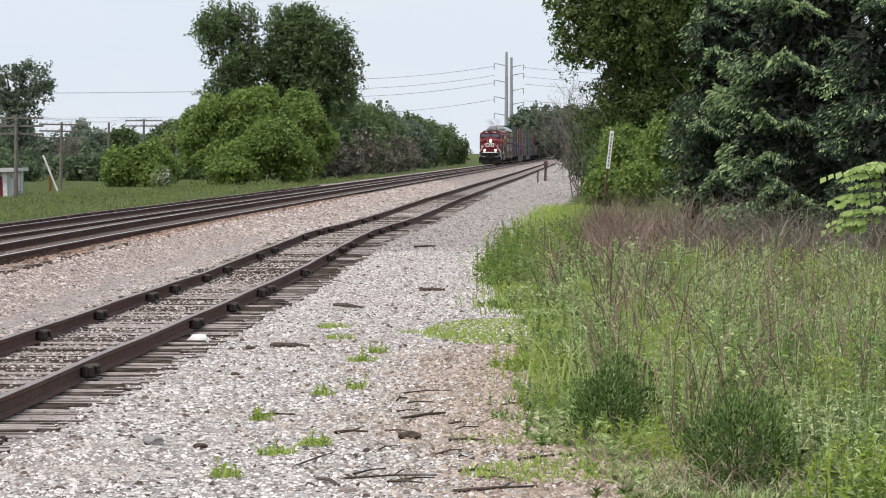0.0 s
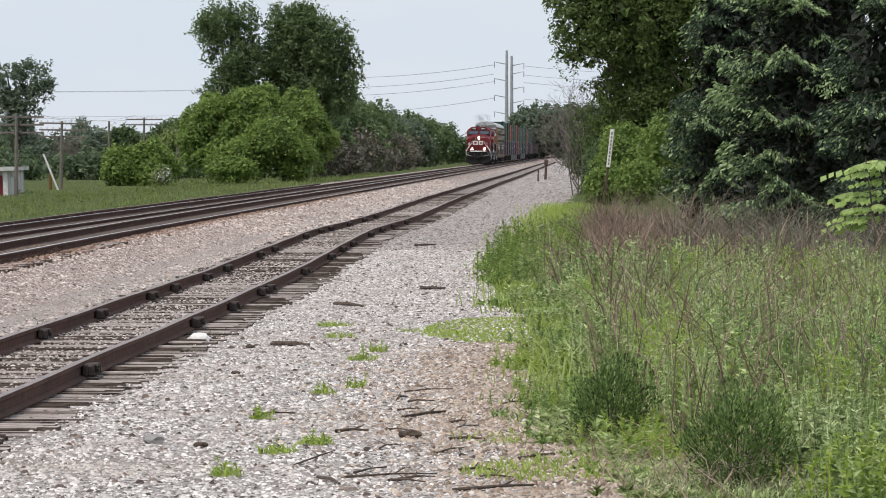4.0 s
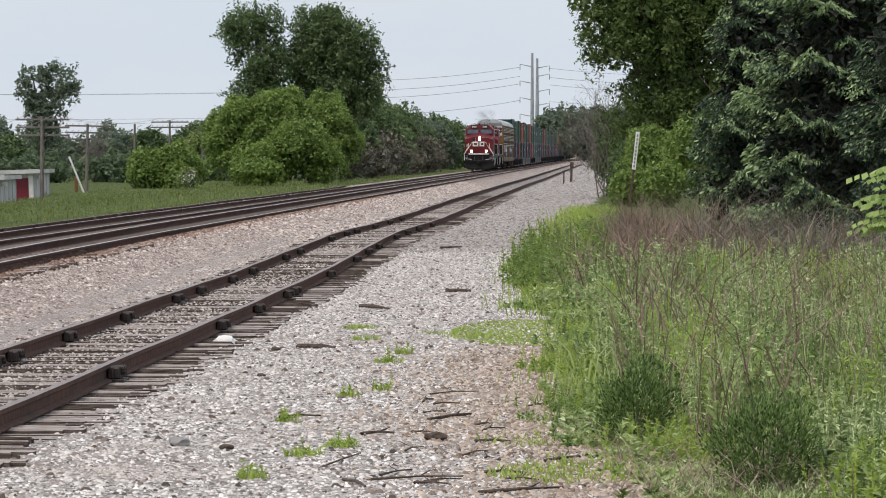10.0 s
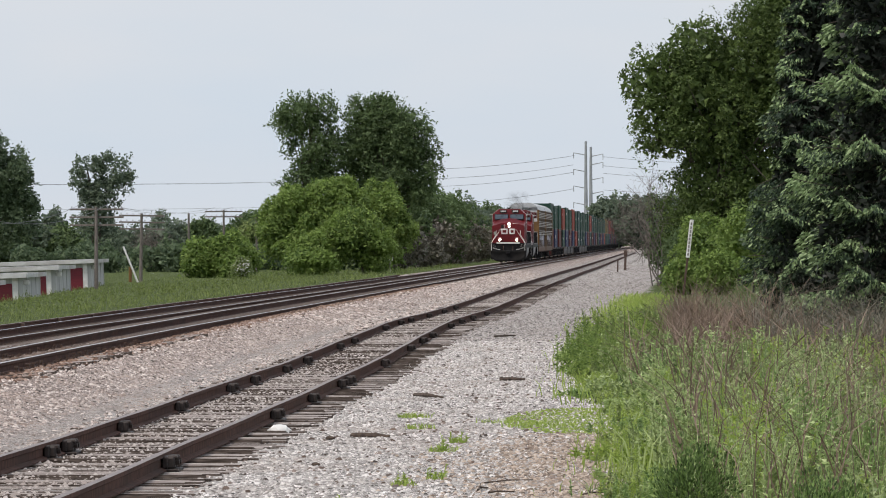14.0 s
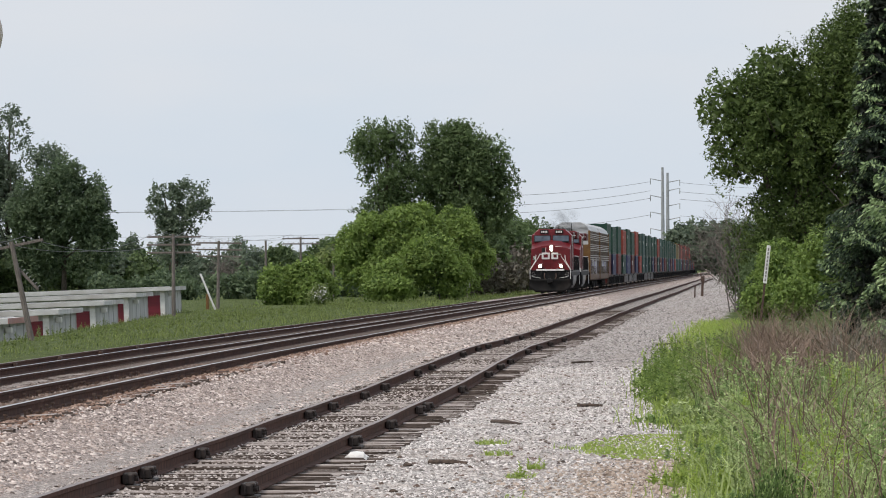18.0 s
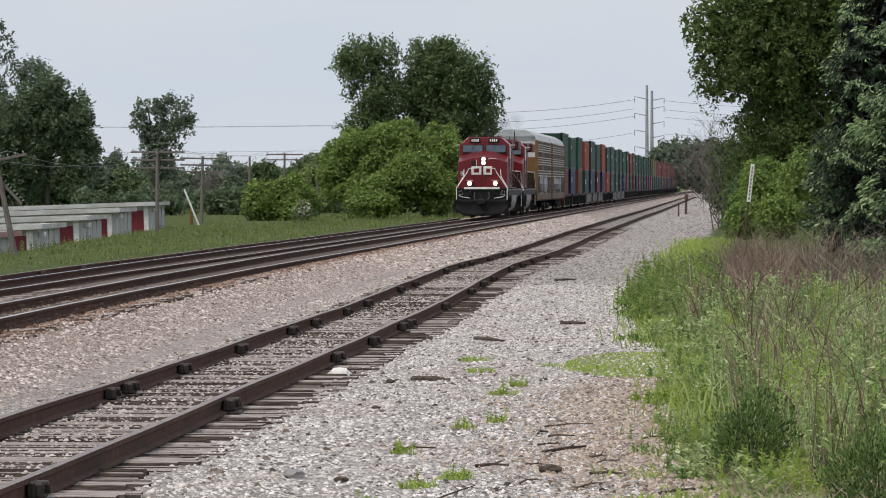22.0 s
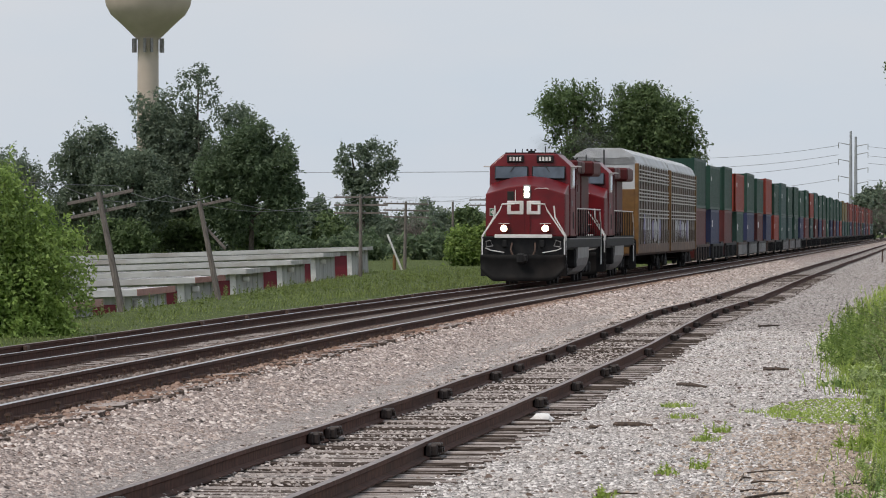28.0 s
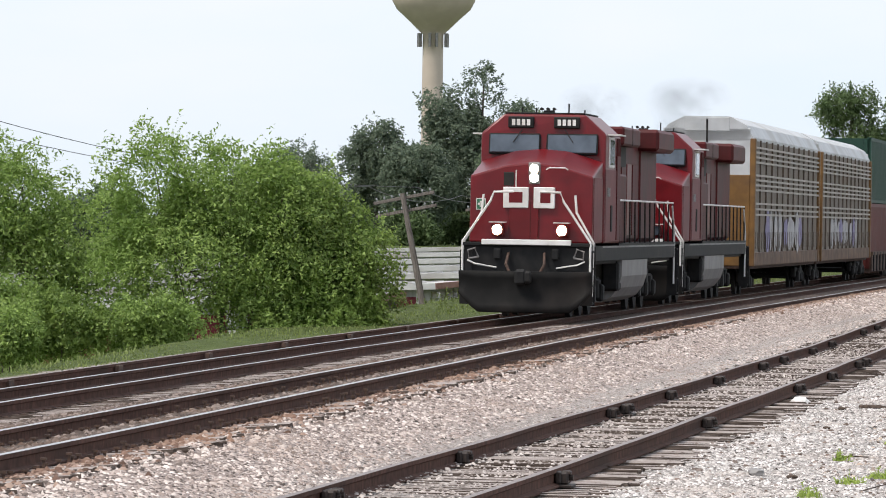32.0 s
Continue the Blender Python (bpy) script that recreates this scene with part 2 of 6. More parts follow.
def clumps_in(rng, envelope, count, r0, r1):
    """Clumps spread over the outside of the envelope's ellipsoids (x, y, z, rx, ry, rz)."""
    vol = np.array([e[3] * e[4] * e[5] for e in envelope])
    pick = rng.choice(len(envelope), count, p=vol / vol.sum())
    res = []
    for k in pick:
        x, y, z, a, b, c = envelope[k]
        d = unit(rng.normal(size=3))
        f = rng.uniform(0.35, 1.0) ** 0.5
        r = rng.uniform(r0, r1)
        res.append((x + d[0] * a * f, y + d[1] * b * f, z + d[2] * c * f, r * rng.uniform(0.6, 1.2), r * rng.uniform(0.6, 1.2), r * rng.uniform(0.7, 1.7)))
    return res


def tree(name, label, at, envelope, count, r0, r1, leaf, size, density, seed, trunk=0.2, category="tree", stems=1, group="", limbs=9, sprigs=0.0, heart=0, heart_size=0.2, loose=0.26, dome=0.6):
    """A tree: tapered trunk with limbs, and a crown of leaf clumps with gaps. The envelope is given from its foot."""
    rng = np.random.default_rng(seed)
    root = thing(name, label, category, Matrix.Translation(at), group)
    cl = clumps_in(rng, envelope, int(count * 2.6), r0 * 0.6, r1 * 0.95)
    bm = bmesh.new()
    top = max(e[2] for e in envelope)
    for s in range(stems):
        ex = envelope[s % len(envelope)]
        foot = Vector((rng.uniform(-0.3, 0.3) * (stems > 1), rng.uniform(-0.3, 0.3) * (stems > 1), -0.3))
        head = Vector((ex[0], ex[1], ex[2] + ex[5] * 0.5))
        mid = foot.lerp(head, 0.5) + Vector((rng.normal() * 0.2, rng.normal() * 0.2, 0))
        tube(bm, [foot, mid, head], trunk, 6, trunk * 0.25)
        for k in range(limbs):
            c = cl[rng.integers(len(cl))]
            f = rng.uniform(0.2, 0.8)
            a = foot.lerp(mid, f * 2) if f < 0.5 else mid.lerp(head, f * 2 - 1)
            e = Vector(c[:3])
            limb = bmesh.new() if trunk >= 0.2 else bm
            tube(limb, [a, a.lerp(e, 0.55) + Vector((0, 0, -0.2)), e], trunk * 0.35, 5, trunk * 0.06)
            if trunk >= 0.2:
                part("limb", limb, M["bark"], root)
    part("trunk", bm, M["bark"], root)
    p, nn = crown_points(rng, cl, density, loose, dome=dome)
    q = leaf_quads(rng, p, size, 0.6, 0.62, nn)
    if sprigs:
        base = cl[::2]
        pts = []
        for c in base:
            for _ in range(max(1, int(sprigs))):
                d = unit(rng.normal(size=3) + np.array([0, 0, 0.7]))
                ln = rng.uniform(0.4, 1.2) * r1
                s = np.array(c[:3]) + d * np.array(c[3:])
                k = np.linspace(0, 1, 12)[:, None]
                pts.append(s + d * ln * k + rng.normal(size=(12, 3)) * size * 0.7)
        p2 = np.concatenate(pts)
        q = np.concatenate([q, leaf_quads(rng, p2, size, 0.4)])
    if heart:
        v = np.array([e[3] * e[4] * e[5] for e in envelope])
        e = np.array(envelope)[rng.choice(len(envelope), heart, p=v / v.sum())]
        p3 = e[:, :3] + unit(rng.normal(size=(heart, 3))) * (rng.uniform(0, 1, heart) ** 0.4 * 0.85)[:, None] * e[:, 3:]
        q = np.concatenate([q, leaf_quads(rng, p3, heart_size, 0.2, 0.7)])
    quads("crown", q, leaf, root)
    return root


# ---- plan: the tracks and the lie of the land ----
YS = np.linspace(0, 2400, 9601)
_q = np.clip((YS - 50) / 130, 0, 1)
_c = np.concatenate([[0], np.cumsum((0.007 + 0.0215 * _q * _q * (3 - 2 * _q))[:-1] * 0.25)])
_c = _c - np.interp(62.5, YS, _c) - 9.42


def main_line(y):
    """x of the second rail of the near main track."""
    return np.where(np.asarray(y) < 0, _c[0] + 0.007 * np.minimum(np.asarray(y, dtype=float), 0), np.interp(y, YS, _c))


def siding(y):
    """x of the siding's middle, with its kink."""
    return np.interp(y, [-80, 20, 36, 44, 51, 58, 66, 77, 88, 108, 130, 138, 150, 166, 190, 228, 277, 341, 420, 2400],
                     [-7.6, -5.25, -4.8, -4.54, -4.36, -4.17, -3.98, -3.72, -3.46, -3.18, -2.9, -2.72, -2.28, -1.74, -1.17, -0.3, 0.98, 2.65, 4.9, 57.3])


def weeds_edge(y):
    return np.interp(y, [0, 35, 39, 44, 53, 57, 62, 68, 75, 98, 120, 156, 222, 264, 300, 2400], [1.6, 1.1, 0.92, 0.5, 0.62, 0.7, 1.1, 1.15, 0.66, 0.78, 1.42, 2.35, 4.6, 5.9, 7.2, 70]) + 0.07 * np.sin(np.asarray(y) * 0.55) + 0.07 * np.sin(np.asarray(y) * 1.7)


def land(x, y):
    """Height of the ground."""
    u = np.asarray(x) - main_line(y)
    y = np.asarray(y, dtype=float)
    z = np.interp(u, [-3000, -30, -13.5, -6.2, -5.0, -4.5, -1.85, -1.5, -0.7, 2.1, 2.5, 3.6, 4.6, 3000],
                  [0.0, -0.3, -0.2, -0.02, 0.0, 0.03, 0.125, 0.14, 0.24, 0.35, 0.3, 0.07, 0.03, 0.05])
    q = np.clip((-11.1 - 0.06 * (y - 138) - u) / 1.4, 0, 1)
    far = np.clip((y - 320) / 70, 0, 1)
    z = z - 2.1 * q * q * (3 - 2 * q) * (1 - far) * (y > 60)
    bed = np.clip(1 - np.abs(np.abs(np.asarray(x) - siding(y)) - 0.0) / 2.0, 0, 1)
    return z - 0.012 * np.minimum(1, bed * 3)


def ground_material():
    m, n, l, b = nodes_of("ground")
    at = n.new("ShaderNodeAttribute")
    at.attribute_name = "zone"
    sep = n.new("ShaderNodeSeparateColor")
    l.new(at.outputs["Color"], sep.inputs["Color"])
    vo = n.new("ShaderNodeTexVoronoi")
    vo.inputs["Scale"].default_value = 27.0
    tc = n.new("ShaderNodeTexCoord")
    l.new(tc.outputs["Object"], vo.inputs["Vector"])
    wide = noise_tex(n, l, 0.35, 6.0)
    mid = noise_tex(n, l, 2.5, 6.0)
    cell = n.new("ShaderNodeSeparateColor")
    l.new(vo.outputs["Color"], cell.inputs["Color"])
    pale = ramp_of(n, l, cell.outputs["Red"], [(0.0, (0.04, 0.036, 0.033)), (0.25, (0.28, 0.255, 0.24)), (1.0, (0.72, 0.665, 0.64))]).outputs["Color"]
    sand = blend(n, l, ramp_of(n, l, wide.outputs["Fac"], [(0.5, (0, 0, 0)), (0.68, (0.75, 0.75, 0.75))]).outputs["Color"], pale, (0.3, 0.255, 0.23))
    pink = ramp_of(n, l, cell.outputs["Green"], [(0.0, (0.045, 0.035, 0.031)), (0.3, (0.3, 0.235, 0.21)), (1.0, (0.7, 0.59, 0.545))]).outputs["Color"]
    soil = ramp_of(n, l, mid.outputs["Fac"], [(0.35, (0.055, 0.075, 0.022)), (0.65, (0.12, 0.155, 0.045))]).outputs["Color"]
    # zone: red = main-line ballast, green = growth, blue = rust and painted shade near the rails
    jag = n.new("ShaderNodeMath")
    jag.operation = "ADD"
    sc = n.new("ShaderNodeMath")
    sc.operation = "MULTIPLY_ADD"
    sc.inputs[1].default_value, sc.inputs[2].default_value = 0.9, -0.45
    l.new(mid.outputs["Fac"], sc.inputs[0])
    l.new(sc.outputs[0], jag.inputs[0])
    l.new(sep.outputs["Green"], jag.inputs[1])
    grow = ramp_of(n, l, jag.outputs[0], [(0.45, (0, 0, 0)), (0.6, (1, 1, 1))]).outputs["Color"]
    col = blend(n, l, sep.outputs["Red"], sand, pink)
    # rust brown, darkened further for the shadow by the train
    col = blend(n, l, sep.outputs["Blue"], col, (0.1, 0.072, 0.058))
    col = blend(n, l, grow, col, soil)
    l.new(col, b.inputs["Base Color"])
    b.inputs["Roughness"].default_value = 0.95
    b.inputs["Specular IOR Level"].default_value = 0.2
    bump_to(n, l, b, vo.outputs["Distance"], 1.0, 0.05)
    return m


def build_ground():
    us = np.concatenate([[-2600, -1200, -600, -300, -160, -110, -80, -60, -45, -36, -31, -28, -26], np.arange(-25, 14, 0.5), [16, 20, 26, 34, 46, 70, 110, 180, 300, 600, 1200, 2600]])
    ys = np.concatenate([np.arange(-80, 6, 10), np.arange(6, 200, 1.5), np.arange(200, 420, 6), np.arange(420, 900, 30), np.arange(900, 2400, 150), [2400, 3200, 4400]])
    U, Y = np.meshgrid(us, ys)
    X = U + main_line(Y)
    Z = land(X, Y)
    nx, ny = len(us), len(ys)
    idx = np.arange(nx * ny).reshape(ny, nx)
    f = np.stack([idx[:-1, :-1], idx[:-1, 1:], idx[1:, 1:], idx[1:, :-1]], -1).reshape(-1, 4)
    me = bpy.data.meshes.new("ground")
    me.from_pydata(np.stack([X, Y, Z], -1).reshape(-1, 3).tolist(), [], f.tolist())
    col = me.color_attributes.new("zone", "FLOAT_COLOR", "POINT")
    red = np.clip(np.minimum((4.2 - U) / 1.2, (U + 7.0) / 0.8), 0, 1)
    green = np.clip(np.maximum((-5.9 - U) / 0.9, (X - weeds_edge(Y)) / 1.6 + 0.3), 0, 1)
    blue = np.clip(1.3 - np.abs(U - 0.75) / 1.5, 0, 0.85) + np.clip(1.4 - np.abs(U + 3.1) / 1.6, 0, 0.9) + np.clip(0.9 - np.abs(X - siding(Y)) / 1.3, 0, 0.35)
    col.data.foreach_set("color", np.stack([red, green, np.clip(blue, 0, 1), np.ones_like(U)], -1).astype(np.float32).ravel())
    me.materials.append(ground_material())
    me.shade_smooth()
    tagged(new("ground", me), "gravel, ballast and rough grass ground beside the tracks", "ground", kind="structure")


build_ground()


def sweep(name, line, top, profile, y0, y1, step, mats, parent, tops):
    """A rail: the profile (across, up) swept along the line, its top at height top."""
    ys = np.arange(y0, y1, step)
    xs = np.array([float(line(y)) for y in ys])
    tops_y = np.array([float(top(y)) for y in ys])
    bm = bmesh.new()
    rings = []
    for x, y, z in zip(xs, ys, tops_y):
        rings.append([bm.verts.new((x + a, y, z + b)) for a, b in profile])
    n = len(profile)
    for p, q in zip(rings, rings[1:]):
        for k in range(n):
            f = bm.faces.new((p[k], p[(k + 1) % n], q[(k + 1) % n], q[k]))
            f.material_index = 1 if k in tops else 0
    bm.faces.new(rings[0])
    bm.faces.new(rings[-1][::-1])
    bmesh.ops.recalc_face_normals(bm, faces=bm.faces)
    return part(name, bm, mats, parent)


RAIL = [(-0.037, 0.0), (0.037, 0.0), (0.036, -0.04), (0.011, -0.055), (0.01, -0.135), (0.075, -0.155), (0.075, -0.17), (-0.075, -0.17), (-0.075, -0.155), (-0.01, -0.135), (-0.011, -0.055), (-0.036, -0.04)]


def wobble(y, a, ph):
    return a * (math.sin(y * 0.21 + ph) + 0.6 * math.sin(y * 0.53 + 2 * ph))


TIES = {}


def build_track(label, centre, near_top, far_top, y0, y1, tops, worn, rough, seed, step, tie_z, tie_to):
    rng = random.Random(seed)
    tr = thing("railway_track", label, "track", kind="structure")
    for off, top, ph in ((0.75, near_top, 0.3), (-0.75, far_top, 1.7)):
        sweep("rail", lambda y: centre(y) + off + wobble(y, rough, ph), lambda y: top - 0.09 * float(np.clip((y - 75) / 70, 0, 1)) * (top in (0.51, 0.29)) + wobble(y, rough * 0.7, ph + 2), RAIL, y0, y1, step, [M["rail_side"], worn], tr, tops)
    bases = []
    for k in range(7):
        bm = bmesh.new()
        for y0, y1 in ((-0.115, -0.045), (-0.04, 0.03), (0.036, 0.11)):
            box(bm, -1.28 - rng.uniform(0, 0.12), 1.16 + rng.uniform(0, 0.3), y0, y1, -0.16, rng.uniform(-0.03, 0))
        for v in bm.verts:
            v.co += Vector((rng.uniform(-0.03, 0.03), rng.uniform(-0.012, 0.012), rng.uniform(-0.01, 0.01)))
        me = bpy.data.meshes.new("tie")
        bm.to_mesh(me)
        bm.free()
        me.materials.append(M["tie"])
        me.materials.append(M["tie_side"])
        # upward faces keep the tie tone, all others get the painted shade tone
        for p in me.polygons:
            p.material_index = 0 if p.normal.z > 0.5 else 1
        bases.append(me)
    y = -14.0
    TIES[tr.name] = []
    while y < tie_to:
        TIES[tr.name].append(y)
        x = float(centre(y))
        s = (float(centre(y + 1)) - float(centre(y - 1))) / 2
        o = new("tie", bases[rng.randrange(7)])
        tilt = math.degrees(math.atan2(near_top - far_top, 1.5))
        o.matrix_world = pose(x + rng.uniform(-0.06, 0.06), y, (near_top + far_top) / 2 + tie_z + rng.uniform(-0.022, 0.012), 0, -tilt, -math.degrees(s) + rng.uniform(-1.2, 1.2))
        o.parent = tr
        y += 0.52 + rng.uniform(-0.03, 0.03)
    return tr


SIDING = build_track("disused siding with rusty kinked rails on weathered grey ties", siding, 0.22, 0.22, -60, 900, (0,), M["rail_dull"], 0.006, 3, 1.0, -0.162, 270)
NEAR = build_track("near main track with worn steel rails on ballast", lambda y: float(main_line(y)) + 0.75, 0.51, 0.42, -60, 1500, (0,), M["rail_top"], 0.002, 4, 2.0, -0.172, 110)
build_track("far main track with worn steel rails", lambda y: float(main_line(y)) - 3.1, 0.29, 0.21, -60, 1500, (0,), M["rail_top"], 0.002, 5, 2.0, -0.172, 110)


# ---- trees, shrubs and growth ----
M["leaf_grove"] = leafy("grove_leaves", (0.065, 0.1, 0.06), (0.19, 0.25, 0.135), (0.12, 0.17, 0.088), 0.42)
def lz(x, y):
    return float(land(x, y))


def at(x, y, dz=0.0):
    return (x, y, lz(x, y) + dz)


tree("tall_tree", "open dark green cottonwood with a ragged narrow crown", at(-17.9, 432),
     [(-0.9, 0, 12.5, 1.9, 1.7, 1.7), (0.6, 0, 13.0, 1.4, 1.5, 1.6), (-1.9, 0, 11.6, 1.2, 1.4, 1.3), (0.2, 0, 9.6, 2.2, 2.0, 2.4), (1.7, 0, 8.8, 1.5, 1.5, 2.6), (1.5, 0, 11.3, 1.0, 1.2, 1.5), (0.2, 0, 6.4, 2.4, 2.0, 2.4)], 84, 0.3, 0.7, M["leaf_mid"], 0.13, 26, 11, 0.3, "tree", 2, "cottonwoods beside the railway", 14, 5, 0, 0.2, 0.45, 0.35)
tree("tall_tree", "broad dense dark green cottonwood", at(-11.5, 434),
     [(-2.2, 0, 12.4, 1.3, 1.5, 1.7), (-0.4, 0, 11.9, 2.2, 2.1, 2.1), (1.6, 0, 10.6, 2.0, 2.1, 2.3), (2.9, 0, 9.0, 1.6, 1.8, 1.6), (-1.0, 0, 9.4, 2.6, 2.3, 2.6), (-3.0, 0, 9.6, 1.0, 1.4, 2.2), (0.2, 0, 6.6, 3.2, 2.4, 2.4)], 140, 0.35, 0.8, M["leaf_mid"], 0.14, 30, 12, 0.35, "tree", 2, "cottonwoods beside the railway", 14, 4, 0, 0.2, 0.4, 0.4)
for k, (x, y, env, n, lab) in enumerate([
        (-15.3, 386, [(0.6, 0, 4.7, 2.3, 2.0, 2.0), (-1.8, 0, 4.0, 2.0, 1.8, 1.9), (-3.2, -0.4, 2.6, 1.4, 1.5, 1.8), (-0.6, -1.2, 2.2, 2.2, 1.8, 1.9)], 40, "large rounded light green shrub"),
        (-12.0, 381, [(-0.6, 0, 2.4, 2.2, 1.8, 1.9), (1.0, 0, 1.7, 1.4, 1.5, 1.5)], 22, "rounded light green shrub with dense leaves"),
        (-11.1, 389, [(0, 0, 4.5, 1.6, 1.6, 1.8), (0.6, -0.6, 2.4, 1.7, 1.7, 2.1)], 24, "rounded green shrub beside the railway"),
        (-15.6, 379, [(0, 0, 1.0, 1.5, 1.3, 1.1)], 12, "low rounded shrub at the foot of taller ones"),
        (-20.6, 362, [(0, 0, 1.0, 1.9, 1.6, 1.2), (-1.5, 0, 0.7, 1.5, 1.4, 0.9)], 22, "low green bush in the grass")]):
    tree("shrub", lab, at(x, y), env, n, 0.75, 1.2, M["leaf_bright"], 0.13, 46, 20 + k, 0.1, "shrub", 2, "light green shrubs", 5, 1, 0, 0.25, 0.1, 0.85)
BLOSSOM = tree("flowering_bush", "small bush with white blossom in the grass", at(-19.1, 349), [(0, 0, 0.7, 0.6, 0.5, 0.6)], 12, 0.2, 0.35, M["leaf_olive"], 0.08, 60, 31, 0.04, "shrub")
rng = np.random.default_rng(33)
quads("blossom", leaf_quads(rng, rng.normal(size=(130, 3)) * np.array([0.32, 0.2, 0.3]) + np.array([0.1, -0.55, 0.85]), 0.06, 0.8), M["white_paint"], BLOSSOM)
tree("slender_tree", "slender dark green tree behind the sheds", at(-42.2, 520), [(-1.5, 0, 9.0, 1.7, 1.6, 2.0), (1.3, 0, 9.3, 1.7, 1.6, 2.0), (-0.2, 0, 6.6, 1.8, 1.7, 1.8), (-0.4, 0, 3.2, 1.9, 1.9, 3.0)], 52, 0.4, 0.75, M["leaf_dark"], 0.17, 19, 32, 0.25, sprigs=3)
for k, (x, y, env, n, dens, leaf, lab) in enumerate([
        (-74.3, 552, [(0.4, 0, 9.6, 3.0, 2.8, 3.3), (-2.4, 0, 6.6, 2.3, 2.4, 4.0), (2.6, 0, 6.0, 3.4, 3.0, 4.6)], 100, 17, "leaf_dark", "dark green tree at the edge of a grove"),
        (-63.5, 556, [(0.4, 0, 16.8, 2.4, 2.2, 2.5), (-4.6, 0, 14.6, 2.3, 2.0, 2.4), (-3.0, 0, 12.4, 3.4, 2.6, 2.6), (4.2, 0, 14.2, 1.9, 2.0, 1.7), (-1.6, 0, 11.8, 3.4, 3.0, 3.2), (0.5, 0, 6.5, 5.0, 4.0, 5.4)], 170, 13, "leaf_dark", "tall open tree with sky showing through its crown"),
        (-56.3, 545, [(-0.2, 0, 9.4, 3.2, 3.0, 4.2), (2.5, 0, 8.8, 2.1, 2.2, 3.2), (3.2, 0, 4.6, 2.0, 2.2, 4.2), (-2.6, 0, 6.0, 3.2, 3.0, 5.2)], 120, 22, "leaf_grove", "dense dark green tree in a grove"),
        (-68.8, 546, [(0, 0, 6.0, 3.8, 3.2, 5.2)], 80, 18, "leaf_dark", "dark green tree in a grove behind the sheds"),
        (-69.2, 534, [(0, 0, 1.4, 2.6, 2.0, 1.7), (2.0, 0, 1.0, 1.8, 1.6, 1.2)], 26, 18, "leaf_mid", "green bush at the foot of a grove"),
        (-83.5, 556, [(0, 0, 6.0, 4.2, 3.6, 4.6), (-4.5, 0, 4.6, 3.6, 3.2, 4.2)], 90, 15, "leaf_dark", "dark green tree at the far end of a grove")]):
    tree("grove_tree", lab, at(x, y), env, n, 0.55, 1.0, M[leaf], 0.18, dens, 40 + k, 0.32, "tree", 1, "grove behind the sheds", 12, 3, 0, 0.2, 0.3, 0.55)
tree("far_tree", "distant blue-green tree on the skyline", at(-108, 1195), [(0, 0, 5, 2.6, 2.6, 4)], 30, 0.8, 1.4, M["leaf_dark"], 0.4, 5, 51, 0.3)
for k, (x, y, env, leaf) in enumerate([
        (-38.7, 560, [(0, 0, 2.6, 2.2, 2, 2.4)], "leaf_dark"), (-36.0, 560, [(0, 0, 1.6, 2.0, 2, 2.0)], "leaf_dark"), (-33.5, 545, [(0, 0, 2.4, 1.5, 1.5, 2.0)], "leaf_mid"),
        (-28.5, 530, [(0, 0, 2.4, 2.4, 2, 2.4)], "leaf_mid"), (-24.5, 470, [(0, 0, 1.6, 2.4, 2, 1.8)], "leaf_olive"), (-25.5, 515, [(0, 0, 3.2, 1.8, 2, 1.6)], "leaf_mid")]):
    tree("dark_shrub", "dark shrub beyond the pole line", at(x, y), env, 24, 0.4, 0.9, M[leaf], 0.2, 14, 60 + k, 0.12, "shrub", 1, "shrubs beyond the pole line", 4, 1)
# the hedge of trees that follows the railway into the distance
rng = random.Random(7)
for k in range(20):
    f = k / 19
    y = 455 + 420 * f ** 1.1
    u = -13 - 3.5 * rng.random()
    x = float(main_line(y)) + u
    h = 6.2 + 1.6 * rng.random() - 1.2 * f
    leaf = rng.choice(["leaf_mid", "leaf_olive", "leaf_dark", "leaf_mid"])
    tree("hedge_tree", "green trackside tree in a long hedge", at(x, y), [(0, 0, h * 0.72, 3.0, 3, h * 0.28), (rng.uniform(-2, 2), 0, h * 0.4, 3.6, 3, h * 0.36)], 46, 0.6, 1.1, M[leaf], 0.24, 8, 70 + k, 0.15, "tree", 1, "hedge along the railway", 4, 1)
for k, (x, y) in enumerate([(24, 1150), (30, 1170), (37, 1190), (46, 1200), (19, 1230), (60, 1100), (-40, 1500), (-80, 1600), (-10, 1550)]):
    tree("skyline_tree", "distant rounded tree on the skyline", at(x, y), [(0, 0, 6.0, 5, 5, 5.0)], 40, 1.0, 1.8, M["leaf_dark"], 0.5, 4, 95 + k, 0.3, "tree", 1, "skyline trees", 3)
# near side, beyond the siding
tree("boxelder", "broad green box elder leaning over the siding", at(10.6, 258),
     [(-4.4, 0, 10.0, 1.9, 1.8, 1.9), (-2.2, 0, 11.6, 1.9, 2.0, 1.8), (2.6, 0, 12.6, 2.8, 3.0, 2.6), (-1.4, 0, 8.8, 3.0, 2.8, 3.4), (-3.9, 0, 7.9, 1.7, 1.8, 2.0), (-2.6, 0, 10.2, 1.8, 1.8, 1.8), (1.6, 0, 10.4, 3.4, 3, 3.6), (0, 1, 5.0, 4.0, 3, 3.0), (4.5, 0, 9.0, 3.4, 3, 5.0), (-2.0, 0, 2.6, 2.6, 2, 2.4)], 330, 0.35, 0.7, M["leaf_elder"], 0.08, 44, 111, 0.22, "tree", 2, "", 16, 3, 15000, 0.2)
